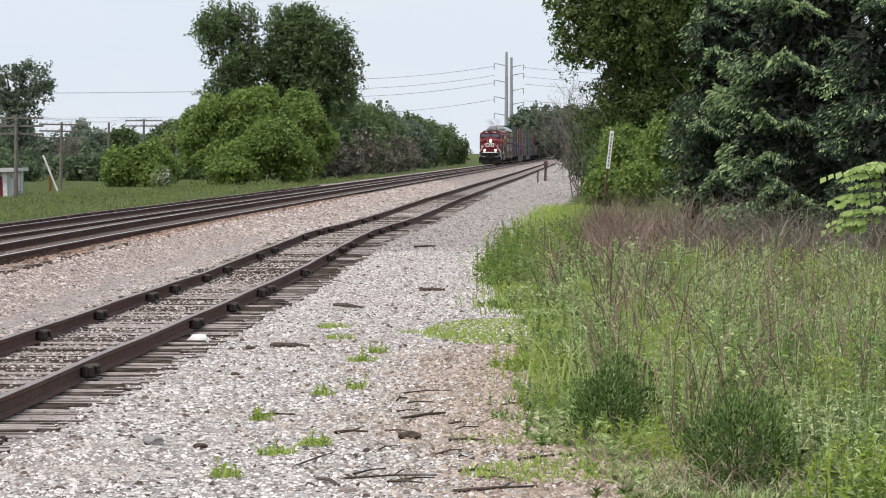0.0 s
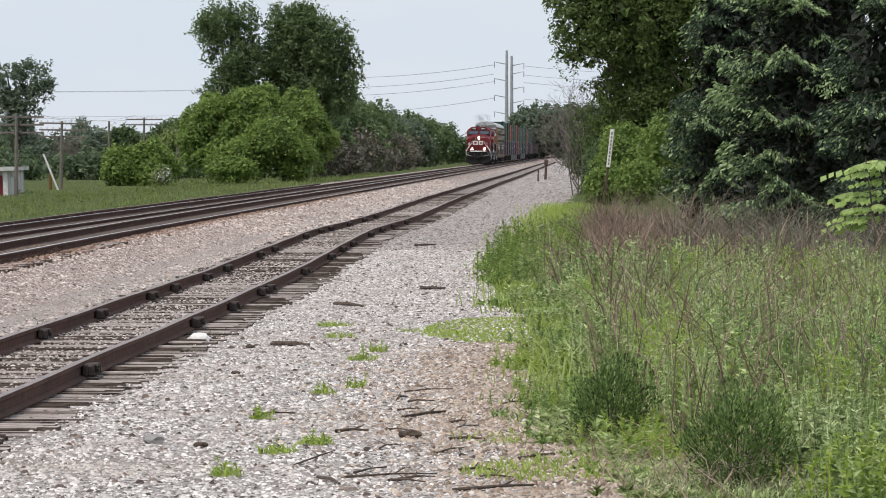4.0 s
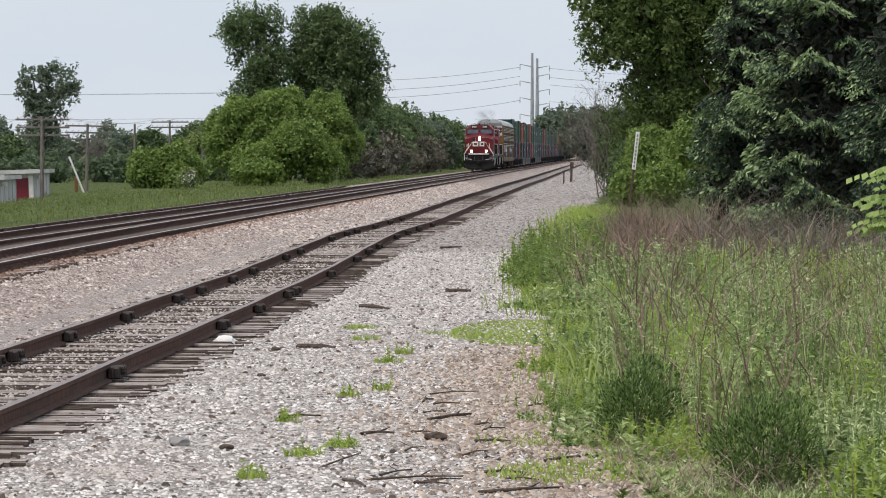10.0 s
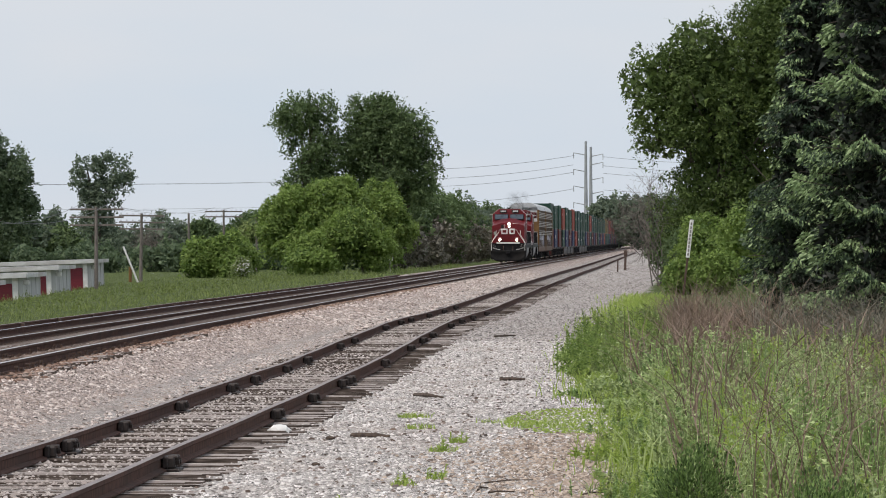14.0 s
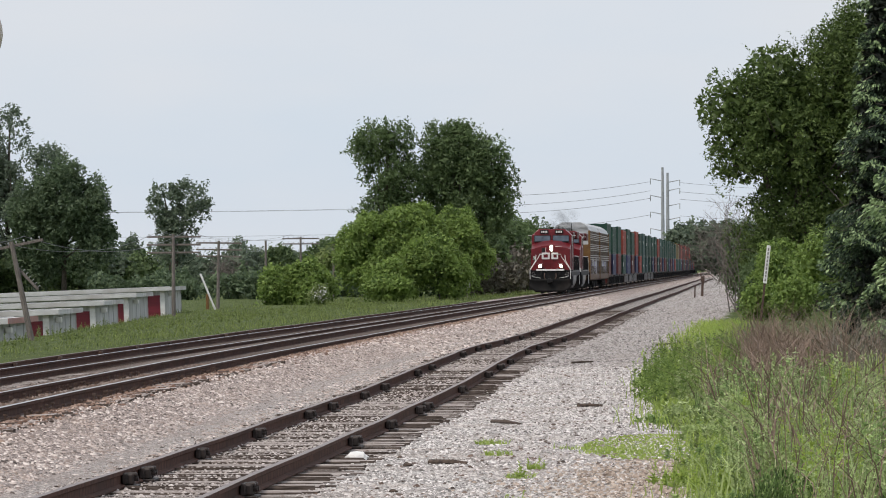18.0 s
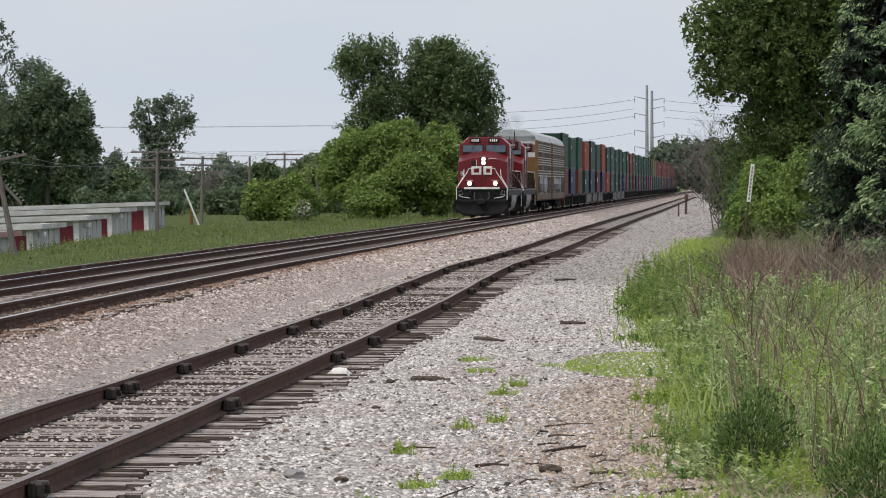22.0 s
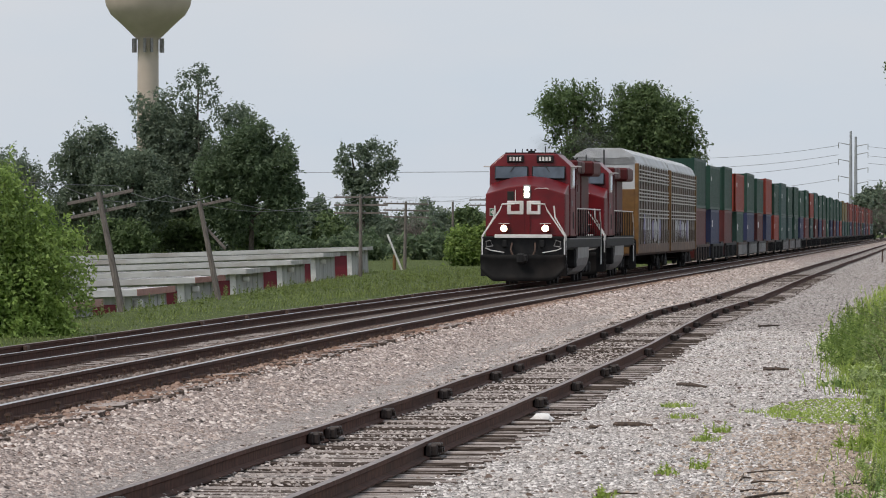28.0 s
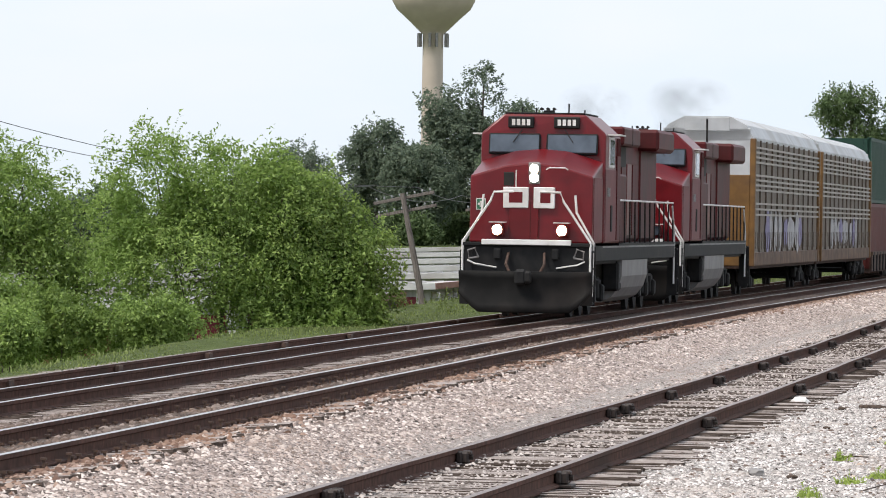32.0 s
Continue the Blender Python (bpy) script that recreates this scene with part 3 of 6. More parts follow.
for k, (x, y, h, leaf) in enumerate([(7.4, 246, 2.6, "leaf_mid"), (8.2, 240, 3.2, "leaf_bright"), (9.6, 225, 3.6, "leaf_bright"), (7.2, 262, 3.4, "leaf_mid"), (7.6, 214, 1.5, "leaf_bright"), (6.3, 217, 1.1, "leaf_bright"), (11.5, 220, 5.0, "leaf_mid")]):
    tree("undergrowth_bush", "leafy bush at the foot of the roadside trees", at(x, y), [(0, 0, h * 0.55, h * 0.42, h * 0.4, h * 0.45)], 26, 0.25, 0.5, M[leaf], 0.085, 60, 120 + k, 0.05, "shrub", 1, "bushes under the trees", 4, 1, 500, 0.15)


def conifer(x, y, h, r, seed, paleness=(0.03, 0.08, 0.25), full=1.0):
    """A spruce: arching boughs hung with branchlets, pale new shoots at their ends, a dense heart coloured near-black
    for shade.
    """
    rng = np.random.default_rng(seed)
    root = thing("spruce_tree", "dense dark spruce with pale green new shoots", "tree", Matrix.Translation(at(x, y)), "spruces")
    bm = bmesh.new()
    tube(bm, [(0, 0, -0.3), (0, 0, h * 0.6), (0, 0, h)], 0.2, 7, 0.03)
    pts, ax, sz, tips = [], [], [], []
    z = 0.35
    while z < h:
        rad = r * (1 - z / h) ** 0.55 + 0.25
        for k in range(5):
            a = rng.uniform(0, 6.283)
            ln = rad * rng.uniform(0.6, 1.12)
            d = np.array([math.cos(a), math.sin(a), 0])
            side = np.array([-d[1], d[0], 0])
            z0 = z + rng.uniform(-0.35, 0.35)
            pale = rng.choice(paleness)
            sag = rng.uniform(0.1, 0.55)
            lift = rng.uniform(0.0, 0.4)
            curve = lambda f: (-sag * f + lift * f ** 3) * ln
            tube(bm, [(0, 0, z0)] + [tuple(d * ln * f + np.array([0, 0, z0 + curve(f)])) for f in (0.5, 0.95)], 0.028, 4, 0.008)
            m = int(235 * ln * full)
            s = rng.uniform(0.12, 1.0, m) ** 0.6
            fan = rng.uniform(-1, 1, m)
            wid = 0.28 * ln * np.sin(np.clip(s, 0, 1) * 2.7) * fan
            p = d * (s * ln)[:, None] + side * wid[:, None]
            hang = rng.uniform(0, 1, m) ** 1.8 * (0.1 + 0.25 * (1 - s))
            p[:, 2] += z0 + curve(s) - np.abs(fan) * 0.2 * ln ** 0.5 - hang
            tips.append(((s > 0.72) | (np.abs(fan) > 0.7)) & (hang < 0.1) & (rng.uniform(0, 1, m) < pale))
            pts.append(p)
            ax.append(unit(d * 0.6 + side * (fan * 0.75)[:, None] + np.array([0, 0, -0.55]) + rng.normal(size=(m, 3)) * 0.25))
            sz.append(rng.uniform(0.07, 0.15, m) * (1 + 0.25 * tips[-1]))
        z += 0.3
    part("trunk", bm, M["bark"], root)
    p, d = np.concatenate(pts), np.concatenate(ax)
    s = np.concatenate(sz)[:, None]
    w = unit(np.cross(d, rng.normal(size=p.shape)))
    tri = np.stack([p, p + d * s * 0.55 + w * s * 0.2, p + d * s, p + d * s * 0.55 - w * s * 0.2], 1)
    tip = np.concatenate(tips)
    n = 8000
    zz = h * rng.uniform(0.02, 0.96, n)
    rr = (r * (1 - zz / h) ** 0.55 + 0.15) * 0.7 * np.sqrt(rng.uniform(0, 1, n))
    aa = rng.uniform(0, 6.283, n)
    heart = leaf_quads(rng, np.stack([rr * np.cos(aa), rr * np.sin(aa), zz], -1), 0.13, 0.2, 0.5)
    quads("inner_shade_foliage", heart, M["needle_dark"], root)
    quads("foliage", tri[~tip], M["needle"], root)
    quads("new_growth", tri[tip], M["shoot"], root)


conifer(10.4, 174, 12.5, 2.4, 131, full=0.45)
conifer(7.7, 142, 10.5, 1.9, 132, (0.1, 0.2, 0.6))
conifer(8.6, 126, 12.5, 2.5, 133, (0.4, 0.85, 0.95))
conifer(10.3, 116, 12.0, 2.5, 134)
conifer(10.6, 152, 13.0, 2.6, 135, full=0.45)


# ---- thickets that close the view behind the sheds and poles ----
rb = random.Random(17)
for k in range(26):
    x = -112 + 3.4 * k + rb.uniform(-1, 1)
    y = 575 + rb.uniform(-25, 30)
    h = rb.uniform(3.2, 6.0) if x < -44 else rb.uniform(2.6, 3.8)
    tree("thicket_bush", "dark green thicket behind the sheds", at(x, y), [(0, 0, h * 0.5, 3.2, 2.5, h * 0.5)], 26, 0.7, 1.1, M[rb.choice(["leaf_dark", "leaf_mid", "leaf_dark"])], 0.28, 7, 400 + k, 0.1, "shrub", 1, "thicket behind the sheds", 3, 1)
for k in range(3, 9):
    x, y = -57 + 4.2 * k + rb.uniform(-1, 1), 430 + rb.uniform(0, 60)
    h = rb.uniform(1.4, 2.4)
    tree("thicket_bush", "rough green bush in the field beyond the poles", at(x, y), [(0, 0, h * 0.5, 2.4, 2, h * 0.5)], 18, 0.5, 0.8, M["leaf_grove"], 0.2, 12, 430 + k, 0.06, "shrub", 1, "bushes beyond the poles", 3, 1)
for k in range(12):
    y = 440 + 17 * k + rb.uniform(-4, 4)
    x = float(main_line(y)) - 10.5 - rb.random()
    h = rb.uniform(2.4, 4.0)
    tree("twiggy_bush", "leafless brownish bush along the hedge", at(x, y), [(0, 0, h * 0.5, 2.4, 1.6, h * 0.5)], 18, 0.5, 0.9, M["dry_twigs"], 0.2, 6, 460 + k, 0.05, "shrub", 1, "leafless bushes along the hedge", 6, 2)


# ---- the train ----
CARS = []  # (thing, distance of its front behind the train's front, length)
M["rusty_sill"] = surface("rusty_sill", (0.1, 0.055, 0.035), (0.2, 0.12, 0.07), 2.0, 0.7, 0, (0.06, 0.04, 0.03), 0.7, 0.1)
M["glass"] = surface("cab_glass", (0.05, 0.065, 0.085), (0.09, 0.11, 0.14), 2, 0.06, 0.25, None, 1, 0, spec=1.0)
M["lamp"] = glow("lit_headlight", (1.0, 0.84, 0.6), 14.0)
M["ditch"] = glow("lit_ditch_light", (1.0, 0.8, 0.52), 14.0)
M["dark_red"] = surface("weathered_red_paint", (0.065, 0.007, 0.008), (0.105, 0.01, 0.012), 2.2, 0.5, 0, (0.045, 0.016, 0.014), 0.6, 0.05, spec=0.25)
M["tank_grey"] = surface("fuel_tank_grey", (0.2, 0.192, 0.19), (0.28, 0.27, 0.265), 1.5, 0.5, 0, (0.2, 0.17, 0.155), 0.8, 0.05)
M["faded_red"] = surface("dusty_faded_red", (0.13, 0.022, 0.026), (0.175, 0.036, 0.04), 1.8, 0.55, 0, (0.11, 0.035, 0.037), 0.6, 0.05)
M["plough"] = surface("plough_black", (0.003, 0.003, 0.003), (0.009, 0.008, 0.008), 3, 0.7, 0, (0.02, 0.016, 0.014), 1.2, 0.1, spec=0.2)
M["green_sign"] = surface("green_sign", (0.02, 0.12, 0.06), (0.03, 0.15, 0.08), 3, 0.5, bump=0)
M["yellow"] = surface("yellow_paint", (0.155, 0.078, 0.022), (0.225, 0.112, 0.03), 2.5, 0.55, 0, (0.11, 0.058, 0.034), 0.9, 0.08)
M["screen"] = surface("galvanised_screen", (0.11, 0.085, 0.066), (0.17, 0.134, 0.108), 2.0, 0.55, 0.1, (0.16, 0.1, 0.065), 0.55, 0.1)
# Lighter copy of the screen tone: ribs coloured as if catching light.
M["screen_lit"] = surface("galvanised_screen_lit", (0.3, 0.268, 0.238), (0.45, 0.405, 0.37), 3.0, 0.45, 0.1, (0.3, 0.24, 0.19), 0.8, 0.05)
M["roof_pale"] = surface("pale_grey_roof", (0.45, 0.455, 0.47), (0.58, 0.585, 0.6), 1.2, 0.5, 0.0, (0.34, 0.32, 0.3), 0.5, 0.08)
M["spray_white"] = surface("pale_spray_paint", (0.33, 0.32, 0.33), (0.46, 0.45, 0.46), 3, 0.6, bump=0)
M["spray_violet"] = surface("violet_spray_paint", (0.16, 0.13, 0.28), (0.3, 0.28, 0.42), 3, 0.6, bump=0)


def wheelset(name, x, parent, r=0.5):
    bm = bmesh.new()
    for y in (-0.75, 0.75):
        tube(bm, [(x, y - 0.06, r), (x, y + 0.06, r)], r, 18)
        tube(bm, [(x, y + (0.06 if y > 0 else -0.08), r), (x, y + (0.1 if y > 0 else -0.06), r)], r * 0.45, 12)
    tube(bm, [(x, -0.75, r), (x, 0.75, r)], 0.09, 8)
    return part(name, bm, M["black"], parent)


def truck(x, parent, wheels, r=0.5, side=0.95):
    span = max(wheels) - min(wheels)
    bm = bmesh.new()
    for s in (-1, 1):
        box(bm, x - span / 2 - 0.5, x + span / 2 + 0.5, s * side - 0.1, s * side + 0.1, r - 0.05, r + 0.35, 0.05)
        for w in wheels:
            box(bm, x + w - 0.2, x + w + 0.2, s * (side + 0.12) - 0.1, s * (side + 0.12) + 0.1, r - 0.2, r + 0.2, 0.05)
        for w in np.linspace(min(wheels), max(wheels), 5)[1::2]:
            tube(bm, [(x + w, s * (side + 0.1), r - 0.1), (x + w, s * (side + 0.1), r + 0.3)], 0.11, 8)
        box(bm, x - 0.25, x + 0.25, s * (side - 0.1) - 0.3, s * (side - 0.1) + 0.3, r + 0.1, r + 0.5, 0.03)
    box(bm, x - 0.2, x + 0.2, -side, side, r + 0.12, r + 0.4, 0.03)
    t = part("truck_frame", bm, M["black"], parent)
    for w in wheels:
        wheelset("wheelset", x + w, t, r)


def ladder(x, y, parent, n=4, z0=0.35, z1=1.5, w=0.5):
    bm = bmesh.new()
    for k in range(n):
        z = z0 + (z1 - z0) * k / (n - 1)
        box(bm, x - w / 2, x + w / 2, y - 0.12, y + 0.12, z - 0.02, z + 0.02)
    box(bm, x - w / 2 - 0.03, x - w / 2, y - 0.14, y + 0.14, z0 - 0.05, z1)
    box(bm, x + w / 2, x + w / 2 + 0.03, y - 0.14, y + 0.14, z0 - 0.05, z1)
    part("step", bm, M["black"], parent)


def loco(back, lead):
    root = thing("locomotive", "red freight locomotive with lit headlights on its wide nose" if lead else "second red freight locomotive coupled behind the lead one", "locomotive", group="locomotives")
    R, B, W = M["red"], M["black"], M["white_paint"]
    # snow plough and pilot
    bm = bmesh.new()
    grid = [[None] * 7 for _ in range(21)]
    for i in range(21):
        y = -1.55 + 3.1 * i / 20
        low = 0.13 + 0.42 * max(0, abs(y) - 1.05) ** 1.3 / 0.5 ** 1.3
        for j in range(7):
            f = j / 6
            z = low + (1.05 - low) * f
            grid[i][j] = bm.verts.new((-0.3 + 0.3 * (1 - abs(y) / 1.55) + 0.12 * (1 - f) ** 2 - 0.06 * math.sin(f * 3.14), y, z))
    for i in range(20):
        for j in range(6):
            bm.faces.new((grid[i][j], grid[i + 1][j], grid[i + 1][j + 1], grid[i][j + 1]))
    bmesh.ops.recalc_face_normals(bm, faces=bm.faces)
    bmesh.ops.solidify(bm, geom=bm.faces[:], thickness=0.05)
    pilot = part("snow_plough", bm, M["plough"], root, smooth=True)
    part("pilot_plate", boxm(-0.75, -0.5, -1.48, 1.48, 0.8, 1.62, 0.03), B, root)
    bm = boxm(-0.75, -0.1, -0.16, 0.16, 0.78, 1.05, 0.04)
    box(bm, -0.14, 0.2, -0.2, 0.08, 0.74, 1.1, 0.06)
    box(bm, 0.02, 0.22, 0.02, 0.2, 0.78, 1.06, 0.05)
    part("coupler", bm, B, root)
    for s in (-1, 1):
        bm = bmesh.new()
        tube(bm, [(-0.5, s * 0.42, 1.45), (-0.25, s * 0.45, 1.2), (-0.2, s * 0.32, 0.95), (-0.3, s * 0.14, 0.88)], 0.035, 6)
        part("air_hose", bm, M["iron"], root)
        bm = boxm(-0.5, -0.4, s * 0.68 - 0.09, s * 0.68 + 0.09, 1.3, 1.55, 0.03)
        part("hose_bracket", bm, B, root)
        bm = bmesh.new()
        tube(bm, [(-0.48, s * 0.7, 1.12), (-0.42, s * 1.2, 1.2), (-0.42, s * 1.38, 1.28)], 0.02, 5)
        part("cut_lever", bm, W, root)
        bm = bmesh.new()
        tube(bm, [(-0.42, s * 1.12, 1.35), (-0.36, s * 1.2, 1.55), (-0.36, s * 1.36, 1.5), (-0.4, s * 1.34, 1.32), (-0.44, s * 1.12, 1.35)], 0.025, 6)
        part("grab_iron", bm, M["grey_steel"], root)
        ladder(-0.75, s * 1.42, root)
    part("platform", boxm(-1.6, -0.42, -1.5, 1.5, 1.6, 1.68, 0.01), B, root)
    part("anticlimber_stripe", boxm(-0.5, -0.38, -1.05, 1.05, 1.63, 1.75, 0.01), W, root, "white painted front edge")
    # nose: a wide box whose top slopes to the sides and up to the cab
    bm = bmesh.new()
    prof = [(-1.45, 1.68), (1.45, 1.68), (1.45, 3.16), (0.62, 3.4), (0.0, 3.47), (-0.62, 3.4), (-1.45, 3.16)]
    a = [bm.verts.new((-1.25 - 0.05 * (z - 1.68), y, z)) for y, z in prof]
    b = [bm.verts.new((-3.4, y, z + (0.36 if z > 3 else 0) - (0.02 if abs(y) < 0.1 else 0))) for y, z in prof]
    for i in range(7):
        bm.faces.new((a[i], a[(i + 1) % 7], b[(i + 1) % 7], b[i]))
    bm.faces.new(a)
    bm.faces.new(b[::-1])
    bmesh.ops.recalc_face_normals(bm, faces=bm.faces)
    bmesh.ops.bevel(bm, geom=bm.edges[:], offset=0.035, segments=2, affect="EDGES", profile=0.5)
    nose = part("nose", bm, R, root)
    part("nose_door", boxm(-1.27, -1.22, -0.52, 0.18, 1.72, 2.62, 0.015), R, nose)
    part("door_seam", boxm(-1.245, -1.215, -0.02, 0.0, 1.74, 2.6), M["dark_red"], nose)
    part("air_grille", boxm(-1.36, -1.29, -0.66, -0.42, 2.95, 3.25, 0.01), B, nose, "black square nose grille")
    bm = bmesh.new()
    for z in (3.13, 3.33):
        tube(bm, [(-1.36, 0.06, z), (-1.24, 0.06, z)], 0.115, 14)
    box(bm, -1.36, -1.3, -0.08, 0.2, 2.98, 3.48, 0.03)
    part("headlight_housing", bm, M["grey_steel"], nose)
    for z in (3.13, 3.33):
        bm = bmesh.new()
        tube(bm, [(-1.26, 0.06, z), (-1.22, 0.06, z)], 0.106, 16)
        part("headlight", bm, M["lamp"] if lead else M["glass"], nose, "round lit headlight" if lead else "round unlit headlight")
    for s in (-1, 1):
        part("ditch_light_box", boxm(-1.2, -0.98, s * 0.76 - 0.14, s * 0.76 + 0.14, 1.82, 2.1, 0.03), M["dark_red"], root)
        part("light_hood", boxm(-1.2, -0.9, s * 0.76 - 0.19, s * 0.76 + 0.19, 2.12, 2.14), W, root)
        bm = bmesh.new()
        tube(bm, [(-0.99, s * 0.76, 1.96), (-0.95, s * 0.76, 1.96)], 0.118, 16)
        part("ditch_light", bm, M["ditch"] if lead else M["glass"], root, "round lit ditch light" if lead else "round unlit ditch light")
    if lead:
        part("cross_sign", boxm(-1.3, -1.26, -1.3, -1.08, 2.4, 2.66), W, nose, "white-edged green sign with a white cross")
        part("sign_field", boxm(-1.27, -1.252, -1.28, -1.1, 2.42, 2.64), M["green_sign"], nose)
        bm = boxm(-1.254, -1.246, -1.215, -1.165, 2.46, 2.6)
        box(bm, -1.254, -1.246, -1.26, -1.12, 2.505, 2.555)
        part("sign_cross", bm, W, nose)
        # the emblem, as plain white blocks with a slot
        for y0, y1, slot in ((-0.66, -0.06, (0.14, 0.46)), (0.06, 0.56, (0.16, 0.4))):
            block = part("emblem_block", boxm(-1.32, -1.2, y0, y1, 2.45, 2.92, 0.015), W, nose, "plain white painted block")
            part("emblem_slot", boxm(-1.21, -1.195, y0 + slot[0], y0 + slot[1], 2.57, 2.81), R, block, "red slot in a white block")
    bm = bmesh.new()
    tube(bm, [(-1.22, -0.36, 2.7), (-1.22, -0.36, 3.3)], 0.015, 5)
    part("nose_rail", bm, W, nose)
    bm = bmesh.new()
    tube(bm, [(-1.24, 0.35, 3.32), (-1.2, 0.42, 3.36), (-1.2, 0.8, 3.36), (-1.24, 0.86, 3.32)], 0.015, 5)
    part("nose_rail", bm, W, nose)
    # white front handrails
    for s in (-1, 1):
        bm = bmesh.new()
        tube(bm, [(-0.45, s * 1.5, 0.75), (-0.45, s * 1.5, 1.7), (-0.45, s * 0.86, 2.6), (-0.45, s * 0.78, 2.8), (-0.45, s * 0.32, 2.82)], 0.028, 6)
        part("handrail", bm, W, root, "white bent handrail")
        bm = bmesh.new()
        tube(bm, [(-0.9, s * 1.5, 0.5), (-0.9, s * 1.52, 1.7), (-0.9, s * 1.12, 2.35), (-0.9, s * 1.08, 2.75)], 0.028, 6)
        part("handrail", bm, W, root, "white bent handrail")
    # cab
    cabp = [(-1.5, 1.68), (1.5, 1.68), (1.5, 4.16), (0.98, 4.6), (-0.98, 4.6), (-1.5, 4.16)]
    bm = bmesh.new()
    a = [bm.verts.new((-3.35 - 0.28 * max(0, z - 3.4), y, z)) for y, z in cabp]
    b = [bm.verts.new((-6.9, y, z)) for y, z in cabp]
    for i in range(6):
        bm.faces.new((a[i], a[(i + 1) % 6], b[(i + 1) % 6], b[i]))
    bm.faces.new(a)
    bm.faces.new(b[::-1])
    bmesh.ops.recalc_face_normals(bm, faces=bm.faces)
    bmesh.ops.bevel(bm, geom=bm.edges[:], offset=0.05, segments=2, affect="EDGES", profile=0.5)
    cab = part("cab", bm, R, root)
    part("cab_roof", boxm(-6.8, -3.75, -0.95, 0.95, 4.6, 4.64, 0.01), B, cab)
    for s in (-1, 1):
        bm = boxm(-0.04, 0.02, s * 0.69 - 0.62, s * 0.69 + 0.62, -0.25, 0.25, 0.03)
        w = part("windscreen_frame", bm, B, cab, "black rubber-edged windscreen frame")
        w.matrix_basis = pose(-3.5, 0, 3.92, 0, -15.6, 0)
        g = part("windscreen", boxm(0.015, 0.035, s * 0.69 - 0.585, s * 0.69 + 0.585, -0.21, 0.21, 0.01), M["glass"], w)
        bm = bmesh.new()
        tube(bm, [(0.06, s * 0.5, 0.34), (0.07, s * 0.72, 0.02)], 0.013, 4)
        part("wiper", bm, B, w)
        n = part("number_board", boxm(-3.72, -3.54, s * 0.55 - 0.31, s * 0.55 + 0.31, 4.28, 4.54, 0.02), B, cab, "black number board with pale figures")
        bm = bmesh.new()
        for k in range(4):
            y = s * 0.55 + (k - 1.5) * 0.12
            box(bm, -3.545, -3.53, y - 0.04, y + 0.04, 4.34, 4.48)
        part("figure_bar", bm, W, n)
        part("side_window_frame", boxm(-5.3, -4.2, s * 1.5 - 0.03, s * 1.5 + 0.03, 3.4, 4.12, 0.02), W, cab)
        part("side_window", boxm(-5.22, -4.28, s * 1.5 - 0.04, s * 1.5 + 0.04, 3.47, 4.05, 0.01), M["glass"], cab)
        part("cab_side_panel", boxm(-6.85, -3.5, s * 1.503 - 0.01, s * 1.503 + 0.01, 1.72, 3.36, 0.004), M["faded_red"], cab, "dusty faded red side panel")
        part("nose_side_panel", boxm(-3.3, -1.45, s * 1.453 - 0.01, s * 1.453 + 0.01, 1.72, 3.15, 0.004), M["faded_red"], nose, "dusty faded red side panel")
        part("cab_door", boxm(-6.6, -5.9, s * 1.51 - 0.025, s * 1.51 + 0.025, 1.75, 3.7, 0.01), M["dark_red"], cab)
        for k in range(4):
            bm = bmesh.new()
            tube(bm, [(-6.0 - 0.2 * k, s * 1.52, 3.45), (-6.0 - 0.2 * k, s * 1.52, 4.1)], 0.02, 5)
            part("window_bar", bm, M["dark_red"], cab)
        part("louvre", boxm(-4.9, -4.6, s * 1.51 - 0.025, s * 1.51 + 0.025, 1.95, 2.55, 0.01), B, cab)
        part("awning", boxm(-5.4, -4.1, s * 1.62 - 0.16, s * 1.62 + 0.16, 4.14, 4.17), W, cab)
        bm = bmesh.new()
        for k in range(4):
            box(bm, -3.9 - 0.16 * k - 0.05, -3.9 - 0.16 * k + 0.05, s * 1.517 - 0.01, s * 1.517 + 0.01, 2.75, 2.95)
        part("figure_bar", bm, M["grey_steel"], cab)
        # sill and walkway
        part("side_sill", boxm(-21.6, -1.6, s * 1.46 - 0.04, s * 1.46 + 0.04, 1.28, 1.62, 0.01), B, root)
        part("sill_stripe", boxm(-21.4, -3.0, s * 1.5 - 0.012, s * 1.5 + 0.012, 1.58, 1.62), M["grey_steel"], root)
        part("walkway", boxm(-21.7, -6.9, s * 1.2 - 0.3, s * 1.2 + 0.3, 1.62, 1.68), B, root)
        bm = bmesh.new()
        tube(bm, [(-7.0, s * 1.46, 2.68), (-21.3, s * 1.46, 2.68)], 0.024, 5)
        part("handrail", bm, W, root, "white top handrail")
        for k in range(12):
            bm = bmesh.new()
            x = -7.2 - 14.0 * k / 11
            tube(bm, [(x, s * 1.47, 1.3), (x, s * 1.46, 2.68)], 0.022, 5)
            part("handrail_post", bm, B, root)
        bm = bmesh.new()
        tube(bm, [(-21.5, s * 1.48, 0.6), (-21.5, s * 1.48, 1.9), (-20.9, s * 1.47, 2.6)], 0.026, 5)
        part("handrail", bm, W, root, "white bent handrail")
        ladder(-21.9, s * 1.42, root)
        # fuel tank side is sloped below
    bm = bmesh.new()
    prism(bm, [(-1.48, 1.28), (-1.47, 0.9), (-1.38, 0.62), (-1.2, 0.4), (-0.95, 0.28), (0.95, 0.28), (1.2, 0.4), (1.38, 0.62), (1.47, 0.9), (1.48, 1.28)], -14.2, -7.9)
    part("fuel_tank", bm, M["tank_grey"], root, "pale grey rounded fuel tank")
